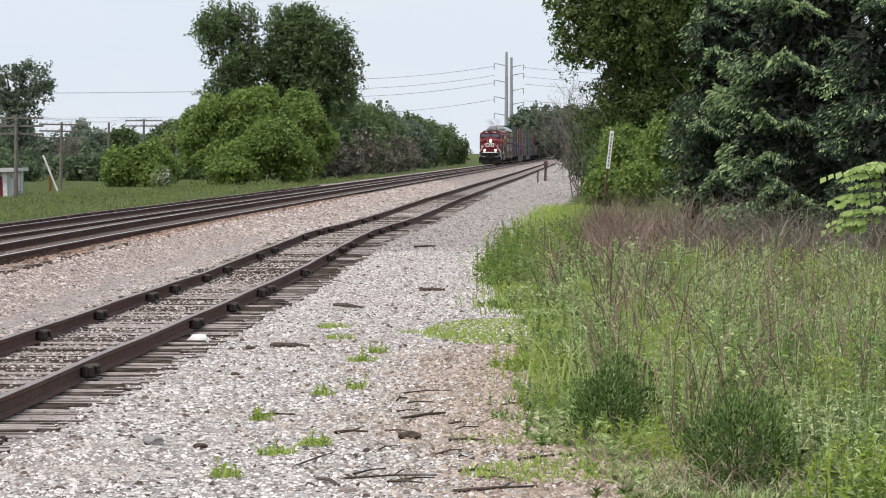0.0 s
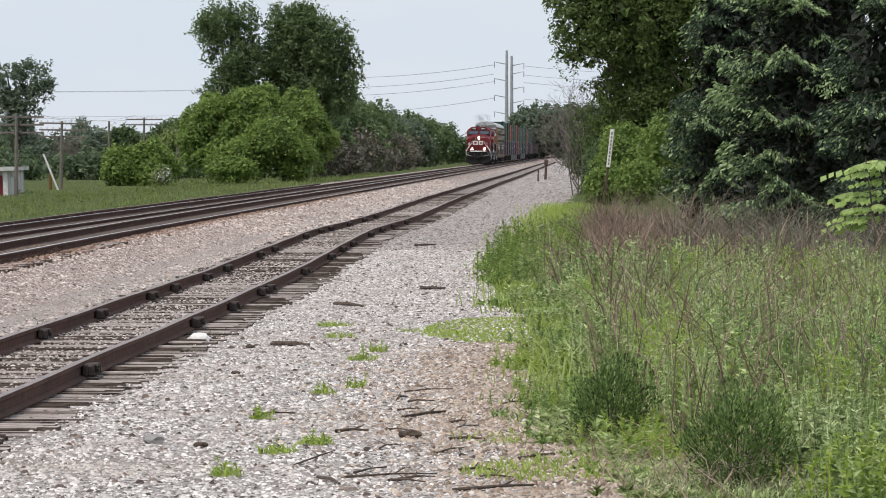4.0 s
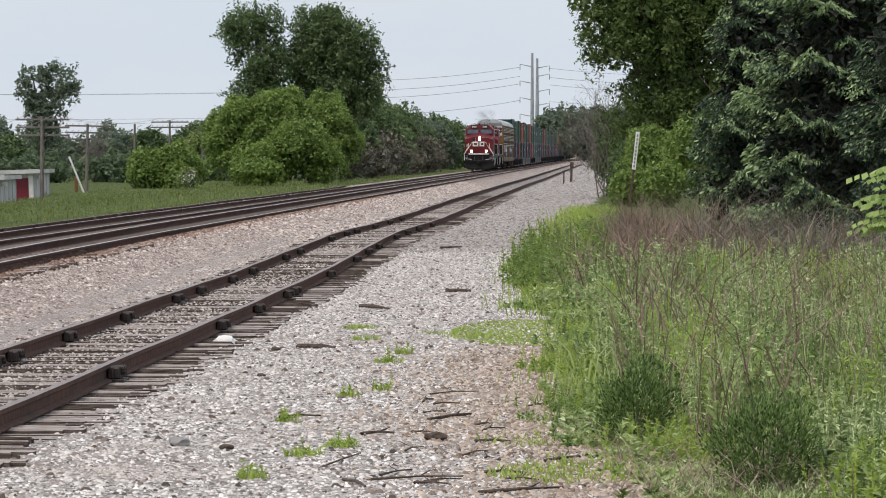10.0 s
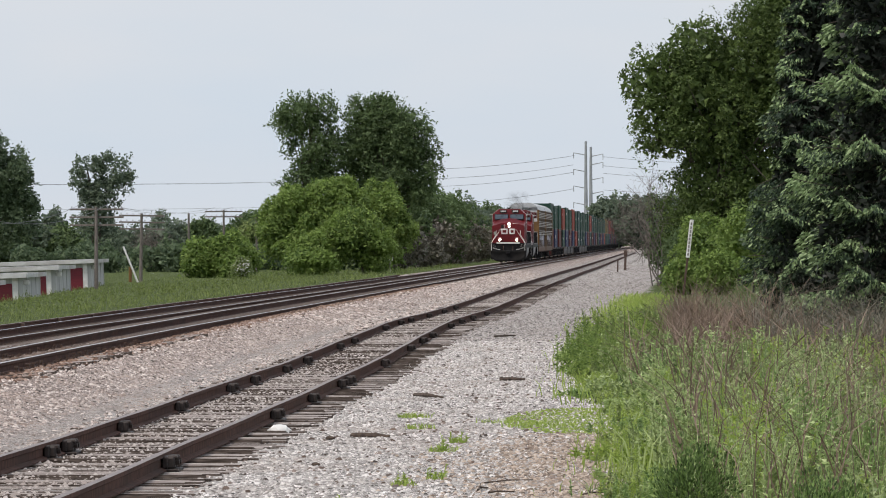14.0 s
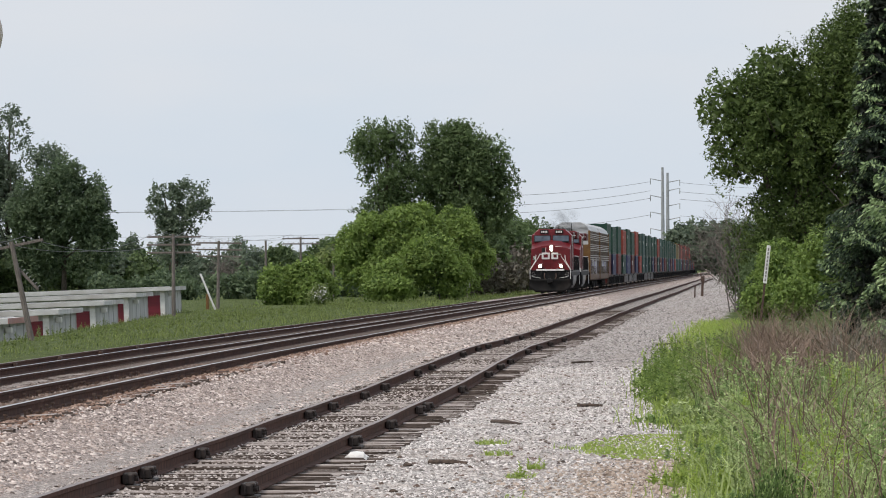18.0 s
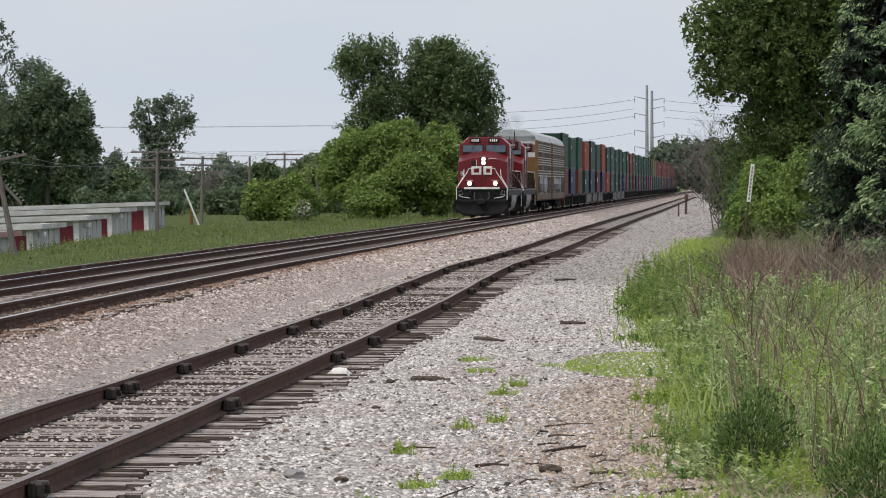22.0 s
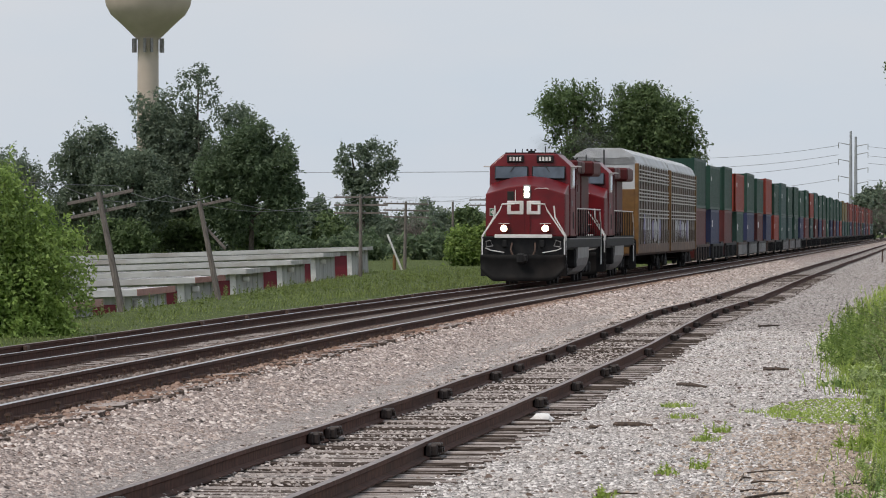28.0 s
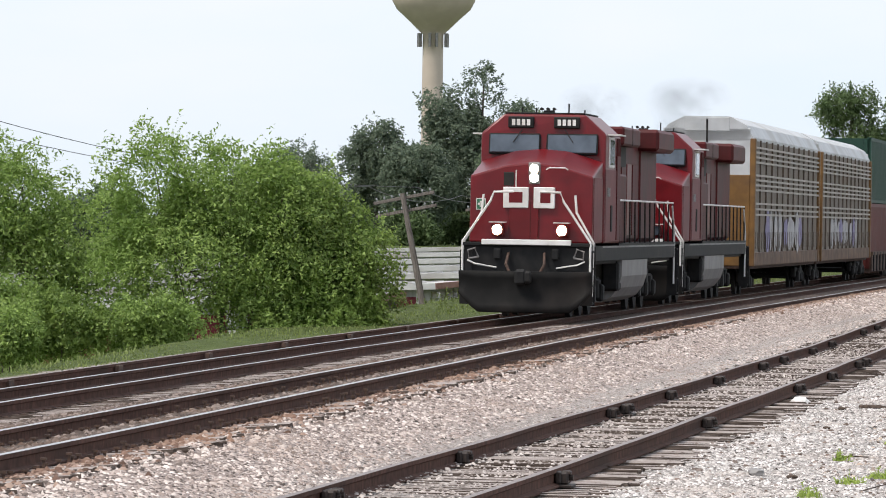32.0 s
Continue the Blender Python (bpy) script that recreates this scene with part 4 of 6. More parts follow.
    part("air_reservoir", boxm(-8.3, -7.6, 1.0, 1.42, 0.55, 1.25, 0.06), B, root)
    part("air_reservoir", boxm(-8.3, -7.6, -1.42, -1.0, 0.55, 1.25, 0.06), B, root)
    part("underframe", boxm(-21.8, -0.6, -1.35, 1.35, 1.2, 1.6, 0.02), B, root)
    # hood with its boxes
    part("hood", boxm(-18.0, -6.9, -0.95, 0.95, 1.68, 4.35, 0.1), M["dark_red"], root)
    part("inverter_cabinet", boxm(-9.3, -6.9, 0.0, 1.42, 1.68, 3.3, 0.05), M["dark_red"], root)
    for k in range(5):
        for s in (-1, 1):
            part("hood_door", boxm(-10.6 - 1.4 * k, -9.5 - 1.4 * k, s * 0.955 - 0.02, s * 0.955 + 0.02, 1.85, 3.6, 0.015), M["red"] if k % 2 else M["dark_red"], root)
    for s in (-1, 1):
        g = part("intake_box", boxm(-12.2, -8.2, s * 1.15 - 0.3, s * 1.15 + 0.3, 3.98, 4.42, 0.05), M["dark_red"], root, "dark red overhanging box")
        # Black block added for the shadow beneath the overhang.
        part("intake_shade", boxm(-11.9, -8.5, s * 1.0 - 0.12, s * 1.0 + 0.12, 3.5, 3.98), M["black"], g, "black block standing in for the shade under the box")
        part("box_seam", boxm(-10.3, -10.24, s * 1.452 - 0.006, s * 1.452 + 0.006, 4.0, 4.4), M["black"], g)
        for k in range(3):
            bm = bmesh.new()
            tube(bm, [(-7.1 - 0.3 * k, s * 1.3, 3.4), (-7.1 - 0.3 * k, s * 1.3, 4.25)], 0.022, 5)
            part("grab_iron", bm, W if k == 1 else M["dark_red"], root)
        part("radiator_wing", boxm(-20.9, -16.6, s * 1.1 - 0.4, s * 1.1 + 0.4, 3.95, 4.5, 0.08), M["dark_red"], root)
    part("radiator", boxm(-21.2, -16.8, -1.0, 1.0, 1.68, 4.42, 0.1), M["dark_red"], root)
    part("exhaust_stack", boxm(-13.4, -12.2, -0.35, 0.35, 4.35, 4.66, 0.05), B, root)
    bm = boxm(-5.4, -5.1, -0.2, 0.05, 4.64, 4.72, 0.02)
    for y in (-0.2, -0.05, 0.1):
        tube(bm, [(-5.1, y, 4.74), (-4.7, y, 4.74)], 0.02, 6, 0.04)
    part("horn", bm, B, cab)
    for x, y, z in ((-4.4, 0.5, 4.86), (-6.2, -0.5, 4.8), (-4.2, -0.6, 4.76), (-5.6, 0.75, 4.74)):
        bm = bmesh.new()
        tube(bm, [(x, y, 4.62), (x, y, z)], 0.02, 5)
        part("antenna", bm, B, cab)
    truck(-4.7, root, (-1.95, 0.0, 1.95), 0.52)
    truck(-17.6, root, (-1.95, 0.0, 1.95), 0.52)
    root.scale = (1, 1.015, 1.065)
    CARS.append((root, back, 22.3))


def autorack(back, first):
    root = thing("autorack_wagon", "tall autorack wagon with ribbed galvanised sides and yellow posts", "railway wagon", group="autorack wagons")
    L = 27.6
    roofp = [(-1.5, 5.0), (1.5, 5.0), (1.5, 5.12), (1.28, 5.5), (0.75, 5.78), (-0.75, 5.78), (-1.28, 5.5), (-1.5, 5.12)]
    bm = bmesh.new()
    prism(bm, roofp, -L, 0)
    part("roof", bm, M["roof_pale"], root)
    for s in (-1, 1):
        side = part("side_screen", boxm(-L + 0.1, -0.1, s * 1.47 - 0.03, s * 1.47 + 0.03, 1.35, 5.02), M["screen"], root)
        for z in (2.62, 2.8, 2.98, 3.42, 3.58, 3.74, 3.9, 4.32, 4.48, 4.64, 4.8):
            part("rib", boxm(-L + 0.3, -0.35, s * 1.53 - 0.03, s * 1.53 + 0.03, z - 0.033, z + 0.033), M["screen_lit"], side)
        for k in range(13):
            x = -0.35 - (L - 0.7) * k / 12
            part("post", boxm(x - 0.04, x + 0.04, s * 1.52 - 0.03, s * 1.52 + 0.03, 1.2, 5.05), M["screen"] if 0 < k < 12 else M["yellow"], side)
        part("sill", boxm(-L, 0, s * 1.5 - 0.05, s * 1.5 + 0.05, 0.95, 1.4, 0.02), M["rusty_sill"], root)
        # spray paint on the lower screens
        if s > 0:
            r = random.Random(5 + first)
            for k in range(9):
                x = -5.0 - 1.7 * k - r.random()
                w, h = r.uniform(0.6, 1.1), r.uniform(0.45, 0.75)
                bm = bmesh.new()
                prism(bm, [(x + w * math.cos(a) * r.uniform(0.75, 1.1), 2.05 + h * math.sin(a) * r.uniform(0.75, 1.15)) for a in [6.28318 * i / 11 for i in range(11)]], 1.534 + 0.002 * k, 1.542 + 0.002 * k)
                for v in bm.verts:
                    v.co = Vector((v.co.y, v.co.x, v.co.z))
                bmesh.ops.recalc_face_normals(bm, faces=bm.faces)
                part("graffiti_patch", bm, M["spray_white"] if (k + first) % 4 else M["spray_violet"], side, "abstract spray-painted patch")
            for k in range(34):
                x = -0.8 - (L - 1.6) * k / 33
                part("lower_slot", boxm(x - 0.05, x + 0.05, 1.545, 1.562, 1.5, 2.05), M["screen"], side)
    for x, f in ((0, 1), (-L, -1)):
        for s in (-1, 1):
            d = part("end_door", boxm(min(x, x - f * 0.12), max(x, x - f * 0.12), 0.03 if s > 0 else -1.42, 1.42 if s > 0 else -0.03, 1.2, 5.72 if s == 0 else 5.4, 0.02), M["roof_pale"], root, "pale end door")
            part("corner_post", boxm(min(x + f * 0.02, x - f * 0.3), max(x + f * 0.02, x - f * 0.3), s * 1.5 - 0.09, s * 1.5 + 0.09, 0.95, 5.08, 0.02), M["yellow"], root, "yellow corner post")
        part("end_cap", boxm(min(x + f * 0.01, x - f * 0.1), max(x + f * 0.01, x - f * 0.1), -0.74, 0.74, 5.3, 5.76, 0.02), M["roof_pale"], root)
        part("door_gap", boxm(min(x + f * 0.02, x - f * 0.05), max(x + f * 0.02, x - f * 0.05), -0.03, 0.03, 1.2, 5.7), M["black"], root)
        part("lower_end", boxm(min(x + f * 0.03, x - f * 0.15), max(x + f * 0.03, x - f * 0.15), -1.42, 1.42, 0.95, 3.9, 0.02), M["yellow"], root, "yellow lower end panel")
        part("coupler", boxm(min(x, x + f * 0.6), max(x, x + f * 0.6), -0.15, 0.15, 0.72, 1.05, 0.04), M["black"], root)
    part("floor_frame", boxm(-L, 0, -1.4, 1.4, 0.85, 1.25, 0.03), M["iron"], root)
    truck(-3.0, root, (-0.85, 0.85), 0.42)
    truck(-L + 3.0, root, (-0.85, 0.85), 0.42)
    CARS.append((root, back, 28.6))


def box_paint(name, c):
    return surface(name, tuple(v * 0.8 for v in c), c, 1.5, 0.55, 0, tuple(v * 0.5 + 0.03 for v in c), 0.45, 0.05)


PAINT = {"green": box_paint("green_box_paint", (0.008, 0.05, 0.031)), "orange": box_paint("orange_box_paint", (0.3, 0.036, 0.019)), "rust": box_paint("rust_red_box_paint", (0.12, 0.02, 0.018)),
         "blue": box_paint("blue_box_paint", (0.026, 0.033, 0.1)), "teal": box_paint("teal_box_paint", (0.03, 0.075, 0.07)), "ochre": box_paint("ochre_box_paint", (0.2, 0.15, 0.06))}


def container_mesh(col, length):
    """A corrugated box: ribs down the sides, corner posts, doors with bars."""
    bm = bmesh.new()
    n = int(length / 0.56)
    xs = np.linspace(0.15, length - 0.15, n * 4 + 1)
    for s in (-1, 1):
        prev = None
        for k, x in enumerate(xs):
            y = s * (1.27 if (k % 4) in (0, 1) else 1.235)
            cur = (bm.verts.new((-x, y, 0.12)), bm.verts.new((-x, y, 2.72)))
            if prev:
                bm.faces.new((prev[0], cur[0], cur[1], prev[1]))
            prev = cur
    box(bm, -length, 0, -1.22, 1.22, 0.02, 2.8, 0)
    for x in (0, -length + 0.16):
        for s in (-1, 1):
            box(bm, x - 0.16, x, s * 1.2 - 0.09, s * 1.2 + 0.09, 0, 2.85, 0)
    for s in (-1, 1):
        box(bm, -length, 0, s * 1.25 - 0.03, s * 1.25 + 0.03, 0, 0.14, 0)
        box(bm, -length, 0, s * 1.25 - 0.03, s * 1.25 + 0.03, 2.7, 2.85, 0)
    for y in (-0.9, -0.35, 0.35, 0.9):
        box(bm, -0.02, 0.03, y - 0.03, y + 0.03, 0.1, 2.75, 0)
    bmesh.ops.recalc_face_normals(bm, faces=bm.faces)
    me = bpy.data.meshes.new("container")
    bm.to_mesh(me)
    bm.free()
    me.materials.append(PAINT[col])
    return me


BOXES = {}
MARK = boxm(-0.5, 0.5, 1.272, 1.28, -0.25, 0.25)
MARKME = bpy.data.meshes.new("marking")
MARK.to_mesh(MARKME)
MARK.free()
MARKME.materials.append(M["white_paint"])


def container(col, length, x, z, parent, r):
    me = BOXES.setdefault((col, length), None) or container_mesh(col, length)
    BOXES[(col, length)] = me
    o = new("container", me)
    o.parent = parent
    o.location = (x, 0, z)
    tagged(o, f"{col} corrugated freight container")
    if r.random() < 0.7:
        k = new("marking", MARKME)
        k.parent = o
        k.location = (-1.6 - r.random(), 0, 1.6 + 0.5 * r.random())
        k.scale = (0.6 + r.random(), 1, 0.5 + 0.6 * r.random())
    return o


def stack(back, top, low, k):
    r = random.Random(k)
    root = thing("container_wagon", f"black well wagon with a {top} container stacked on a {low} one", "railway wagon", group="container wagons")
    L = 19.6
    bm = bmesh.new()
    for s in (-1, 1):
        box(bm, -L + 1.6, -1.6, s * 1.4 - 0.05, s * 1.4 + 0.05, 0.35, 1.15)
        box(bm, -L + 1.6, -1.6, s * 1.43 - 0.07, s * 1.43 + 0.07, 1.05, 1.2)
    box(bm, -L + 1.6, -1.6, -1.38, 1.38, 0.3, 0.42)
    for a, b in ((-1.7, -0.1), (-L + 0.1, -L + 1.7)):
        box(bm, a if a < b else b, b if a < b else a, -1.3, 1.3, 0.95, 1.3)
    part("well", bm, M["black"] if k % 3 else M["iron"], root)
    for s in (-1, 1):
        for j in range(8):
            x = -2.4 - 2.1 * j
            part("stake", boxm(x - 0.08, x + 0.08, s * 1.47 - 0.04, s * 1.47 + 0.04, 0.35, 1.18), M["tank_grey"] if k in (3, 4, 5, 8, 9, 10) else M["black"], root)
    if k in (3, 4, 5, 8, 9, 10):
        for s in (-1, 1):
            part("side_panel", boxm(-L + 3.0, -3.0, s * 1.46 - 0.015, s * 1.46 + 0.015, 0.38, 1.02), M["tank_grey"], root, "pale grey side panel")
    container(low, 12.2 if k % 4 else 14.6, -3.6 if k % 4 else -2.5, 0.45, root, r)
    c = container(top, 12.2 if k % 5 == 2 else 14.6, -3.6 if k % 5 == 2 else -2.5, 3.33, root, r)
    c.scale = (1, 1, (1.0, 0.91, 1.0, 0.93)[(k * 7) % 4])
    for x in (0.0, -L):
        truck(x, root, (-0.85, 0.85), 0.42)
    CARS.append((root, back, 20.2))


loco(0, True)
loco(22.7, False)
autorack(46.6, 0)
autorack(75.4, 1)
TOPS = ["green", "green", "green", "orange", "green", "green", "orange", "green", "teal", "green", "green", "green", "green", "orange", "teal", "green", "green", "green", "green", "green", "green", "green", "ochre", "ochre"] + ["rust", "orange", "rust", "rust", "orange", "rust", "rust", "orange", "rust", "rust", "rust", "orange", "rust", "rust"]
LOWS = ["rust", "blue", "rust", "green", "blue", "rust", "blue", "orange", "teal", "teal", "green", "blue", "rust", "teal"]
for k, c in enumerate(TOPS):
    stack(104.4 + 20.2 * k, c, LOWS[k % len(LOWS)], k)


# ---- exhaust smoke, in rigid wisps that travel with the engines ----
def smoke_material(shade):
    m, n, l, b = nodes_of("exhaust_smoke")
    t = noise_tex(n, l, 1.1, 6.0)
    tc = n.new("ShaderNodeTexCoord")
    mp = n.new("ShaderNodeMapping")
    mp.inputs["Location"].default_value = (0, -1.0, -1.0)
    mp.inputs["Scale"].default_value = (0, 2.0, 2.0)
    g = n.new("ShaderNodeTexGradient")
    g.gradient_type = "SPHERICAL"
    l.new(tc.outputs["Generated"], mp.inputs["Vector"])
    l.new(mp.outputs["Vector"], g.inputs["Vector"])
    a = ramp_of(n, l, g.outputs["Fac"], [(0.02, (0, 0, 0)), (0.7, (0.2, 0.2, 0.2))]).outputs["Color"]
    c = ramp_of(n, l, t.outputs["Fac"], [(0.38, (0.08, 0.08, 0.08)), (0.66, (1, 1, 1))]).outputs["Color"]
    d = n.new("ShaderNodeBsdfDiffuse")
    d.inputs["Color"].default_value = (shade, shade, shade * 1.03, 1)
    tr = n.new("ShaderNodeBsdfTransparent")
    mx = n.new("ShaderNodeMixShader")
    l.new(blend(n, l, 1.0, a, c, "MULTIPLY"), mx.inputs["Fac"])
    l.new(tr.outputs["BSDF"], mx.inputs[1])
    l.new(d.outputs["BSDF"], mx.inputs[2])
    l.new(mx.outputs["Shader"], n["Material Output"].inputs["Surface"])
    return m


def smoke(back, wisps, shade, seed):
    """Cupped veils of smoke, dense in the middle and thinning to their edges."""
    root = thing("exhaust_smoke", "thin grey diesel exhaust drifting above the engine", "smoke", group="exhaust smoke")
    mat = smoke_material(shade)
    for k, (x, y, z, ry, rz) in enumerate(wisps):
        bm = bmesh.new()
        bmesh.ops.create_grid(bm, x_segments=14, y_segments=14, size=1.0)
        for v in bm.verts:
            a, b = v.co.x, v.co.y
            v.co = Vector((0.5 * (a * a + b * b) + 0.35 * noise.noise(Vector((a * 1.4, b * 1.4, seed + k))), a * ry, b * rz))
        o = part("wisp", bm, mat, root, smooth=True)
        o.location = (x, y, z)
    CARS.append((root, back, 22.3))


smoke(12.8, [(-0.6, 0.1, 5.1, 0.8, 0.5), (-2.4, 0.0, 5.4, 1.1, 0.6)], 0.1, 3)
smoke(35.5, [(-0.6, 0.1, 5.2, 0.8, 0.6), (-3.0, -0.1, 5.8, 1.1, 0.7), (-6.5, -0.3, 6.2, 1.3, 0.7), (-11.0, -0.5, 6.4, 1.5, 0.7)], 0.14, 8)


def on_track(s, y0):
    """The place on the far track s metres behind the point at y0."""
    y = y0 + s
    return Vector((float(main_line(y)) - 3.1, y, 0.25))


FRONT = [(0, 748.7), (3, 692), (6, 635), (9, 577), (13, 497.5), (17.5, 405.9), (21, 335.5), (24, 274.5), (28, 193.3), (29, 172.6), (30, 150.2), (31, 129.8), (32, 110.6)]


# ---- sheds, poles, tower and signs ----
M["shed_wall"] = surface("pale_grey_sheet", (0.42, 0.42, 0.41), (0.52, 0.52, 0.51), 1.4, 0.6, 0, (0.36, 0.35, 0.33), 0.4, 0.1, 0.01, (6, 1, 0.3))
M["shed_roof"] = surface("weathered_roof_sheet", (0.46, 0.455, 0.45), (0.62, 0.61, 0.6), 1.2, 0.6, 0, (0.36, 0.32, 0.3), 0.5, 0.1)
M["shed_door"] = surface("maroon_door", (0.16, 0.01, 0.022), (0.2, 0.014, 0.028), 2, 0.55, 0, (0.12, 0.014, 0.02), 0.6, 0.15, 0.01, (1, 1, 14))
M["shed_trim"] = surface("faded_red_trim", (0.3, 0.14, 0.12), (0.4, 0.2, 0.17), 2, 0.6)
M["tower"] = surface("cream_tank_paint", (0.49, 0.41, 0.345), (0.55, 0.465, 0.395), 0.5, 0.5, 0, (0.46, 0.385, 0.32), 0.08, 0.02)
M["lettering"] = surface("dark_lettering", (0.05, 0.05, 0.06), (0.08, 0.08, 0.09), 2, 0.6, bump=0)
M["steel_pole"] = surface("grey_steel_pole", (0.3, 0.31, 0.33), (0.4, 0.41, 0.43), 0.4, 0.5, 0.2)
M["wire"] = surface("dark_wire", (0.14, 0.14, 0.15), (0.2, 0.2, 0.21), 2, 0.6, bump=0)
M["porcelain"] = surface("insulator_glass", (0.24, 0.25, 0.25), (0.4, 0.41, 0.41), 4, 0.25, bump=0)


ROOF_RIB = bpy.data.meshes.new("roof_rib")
RIB_SHAPE = boxm(-0.03, 0.03, -0.35, 10.2, 0, 0.03)
RIB_SHAPE.to_mesh(ROOF_RIB)
RIB_SHAPE.free()
ROOF_RIB.materials.append(M["shed_roof"])


def shed(x, y, top, k):
    """A row of lock-up units: long flat-roofed range with red doors, its end wall towards the railway."""
    L, W, H = 27.0, 10.0, 2.75
    root = thing("storage_shed", "long pale grey storage shed with maroon roller doors", "shed", pose(x, y, top - H, 0, -2.0, 0.3), "storage sheds")
    part("wall", boxm(-L, 0, 0.05, W, 0, H - 0.1), M["shed_wall"], root)
    bm = boxm(-L - 0.2, 0.25, -0.35, W + 0.2, H - 0.16, H, 0.03)
    roof = part("roof", bm, M["shed_roof"], root)
    for j in range(40):
        o = new("roof_rib", ROOF_RIB)
        o.parent = roof
        o.location = (-L + j * L / 40, 0, H)
    part("eaves_trim", boxm(-L - 0.2, 0.27, -0.4, -0.34, H - 0.2, H + 0.01), M["shed_roof"], root)
    part("eaves_trim", boxm(0.25, 0.3, -0.38, W + 0.2, H - 0.2, H + 0.01), M["shed_trim"] if k < 3 else M["shed_roof"], root)
    for j in range(8):
        a = -0.3 - j * 3.3
        d = part("roller_door", boxm(a - 2.8, a - 0.15, -0.02, 0.03, 0, H - 0.45), M["shed_door"], root)
        for i in range(9):
            part("door_slat", boxm(a - 2.8, a - 0.15, -0.035, -0.02, 0.1 + i * 0.24, 0.28 + i * 0.24), M["shed_door"], d)
        part("door_post", boxm(a - 0.13, a + 0.12, -0.08, 0.06, 0, H - 0.16), M["white_paint"], root)
    for j in range(5):
        part("wall_seam", boxm(0.002, 0.03, 0.1 + j * 2.4, 0.2 + j * 2.4, 0, H - 0.16), M["shed_wall"], root)
    part("wall_lamp", boxm(0.02, 0.3, 0.6, 0.9, H - 0.55, H - 0.32, 0.04), M["white_paint"], root, "white wall lamp")


for k, (x, y, z) in enumerate([(-19.75, 138.6, 0.28), (-20.88, 165.7, 0.36), (-22.0, 191.7, 0.5), (-22.97, 218.8, 0.61), (-23.67, 245.9, 0.8), (-24.47, 271.9, 1.03), (-24.87, 299.0, 1.26)]):
    shed(x, y, z, k)


def utility_pole(x, y, top, arms, lean=(0, 0), span=2.0, turn=0.0, broken=False):
    z0 = lz(x, y)
    h = top - z0
    root = thing("telegraph_pole", "old leaning wooden telegraph pole with crossarms" if lean != (0, 0) else "weathered wooden telegraph pole", "pole", pose(x, y, z0 - 0.2, lean[0], lean[1], turn), "telegraph poles")
    bm = bmesh.new()
    tube(bm, [(0, 0, 0), (0, 0, (h + 0.2) * 0.5), (0, 0, h + 0.2)], 0.115, 8, 0.08)
    part("post", bm, M["pole_wood"], root)
    for j in range(arms):
        z = h + 0.05 - 0.42 * j
        bm = boxm(-span / 2, span / 2, 0.1, 0.18, z - 0.05, z + 0.05, 0.01)
        a = part("crossarm", bm, M["pole_wood"], root)
        if broken and j == 1:
            a.matrix_basis = Matrix.Translation((0.25, 0, z - 0.75)) @ pose(0, 0, 0, 0, 58, 0) @ Matrix.Translation((0, 0, -z)) @ Matrix.Diagonal((0.55, 1, 1, 1))
        for i in range(8):
            xx = -span / 2 + 0.12 + i * (span - 0.24) / 7
            bm = bmesh.new()
            tube(bm, [(xx, 0.14, z + 0.05), (xx, 0.14, z + 0.1)], 0.015, 5)
            tube(bm, [(xx, 0.14, z + 0.09), (xx, 0.14, z + 0.16)], 0.035, 6, 0.025)
            part("insulator", bm, M["porcelain"], a)
    return root


POLES = [(-19.65, 153.7, 3.45, 2, (0, -11.5), 2.0, False), (-20.1, 183.9, 3.35, 2, (0, -11.5), 2.2, True), (-22.97, 279.1, 4.15, 3, (0, 0), 2.9, False), (-24.3, 329.0, 4.05, 3, (0, 1), 2.9, False),
         (-25.8, 399.0, 4.4, 0, (0, 0), 1.7, False), (-24.3, 419.0, 4.8, 2, (0, 0), 3.0, False), (-22.7, 439.0, 4.3, 0, (0, 0), 1.7, False), (-28.6, 118.0, 5.2, 3, (0, 0), 1.3, False)]
for x, y, t, a, ln, sp, br in POLES:
    utility_pole(x, y, t, a, ln, sp, -4, br)


def wire(a, b, sag, r=0.012, label="thin overhead wire between poles", group="overhead wires"):
    a, b = Vector(a), Vector(b)
    bm = bmesh.new()
    tube(bm, [a.lerp(b, k / 14) - Vector((0, 0, sag * 4 * (k / 14) * (1 - k / 14))) for k in range(15)], r, 4)
    tagged(part("overhead_wire", bm, M["wire"]), label, "wire", group)


for i, (o, z) in enumerate(((-0.8, 0.12), (0.8, 0.12))):
    wire((-28.6 + o, 118, 5.2 + z), (-20.7 + o, 153.7, 3.45 + z), 0.5)
    wire((-20.7 + o, 153.7, 3.45 + z), (-21.2 + o, 183.9, 3.35 + z), 0.35)
    wire((-21.2 + o, 183.9, 3.35 + z), (-22.97 + o * 0.9, 279.1, 4.2 + z), 0.8)
    wire((-22.97 + o * 0.9, 279.1, 4.2 + z), (-24.3 + o * 0.9, 329, 4.1 + z), 0.15)
    wire((-24.3 + o * 0.9, 329, 4.1 + z), (-24.3 + o * 0.9, 419, 4.85 + z), 0.3)
for x, y in ((-84, 697), (-23, 700)):
    utility_pole(x, y, 10.2, 2, (0, 0), 2.2, 0)
for o, z in ((-0.9, 10.35), (0.9, 10.3), (0.12, 7.0)):
    wire((-84 + o, 697, z - 0.3), (-23 + o, 700, z), 0.3, 0.022, "distant overhead power wire above the trees")


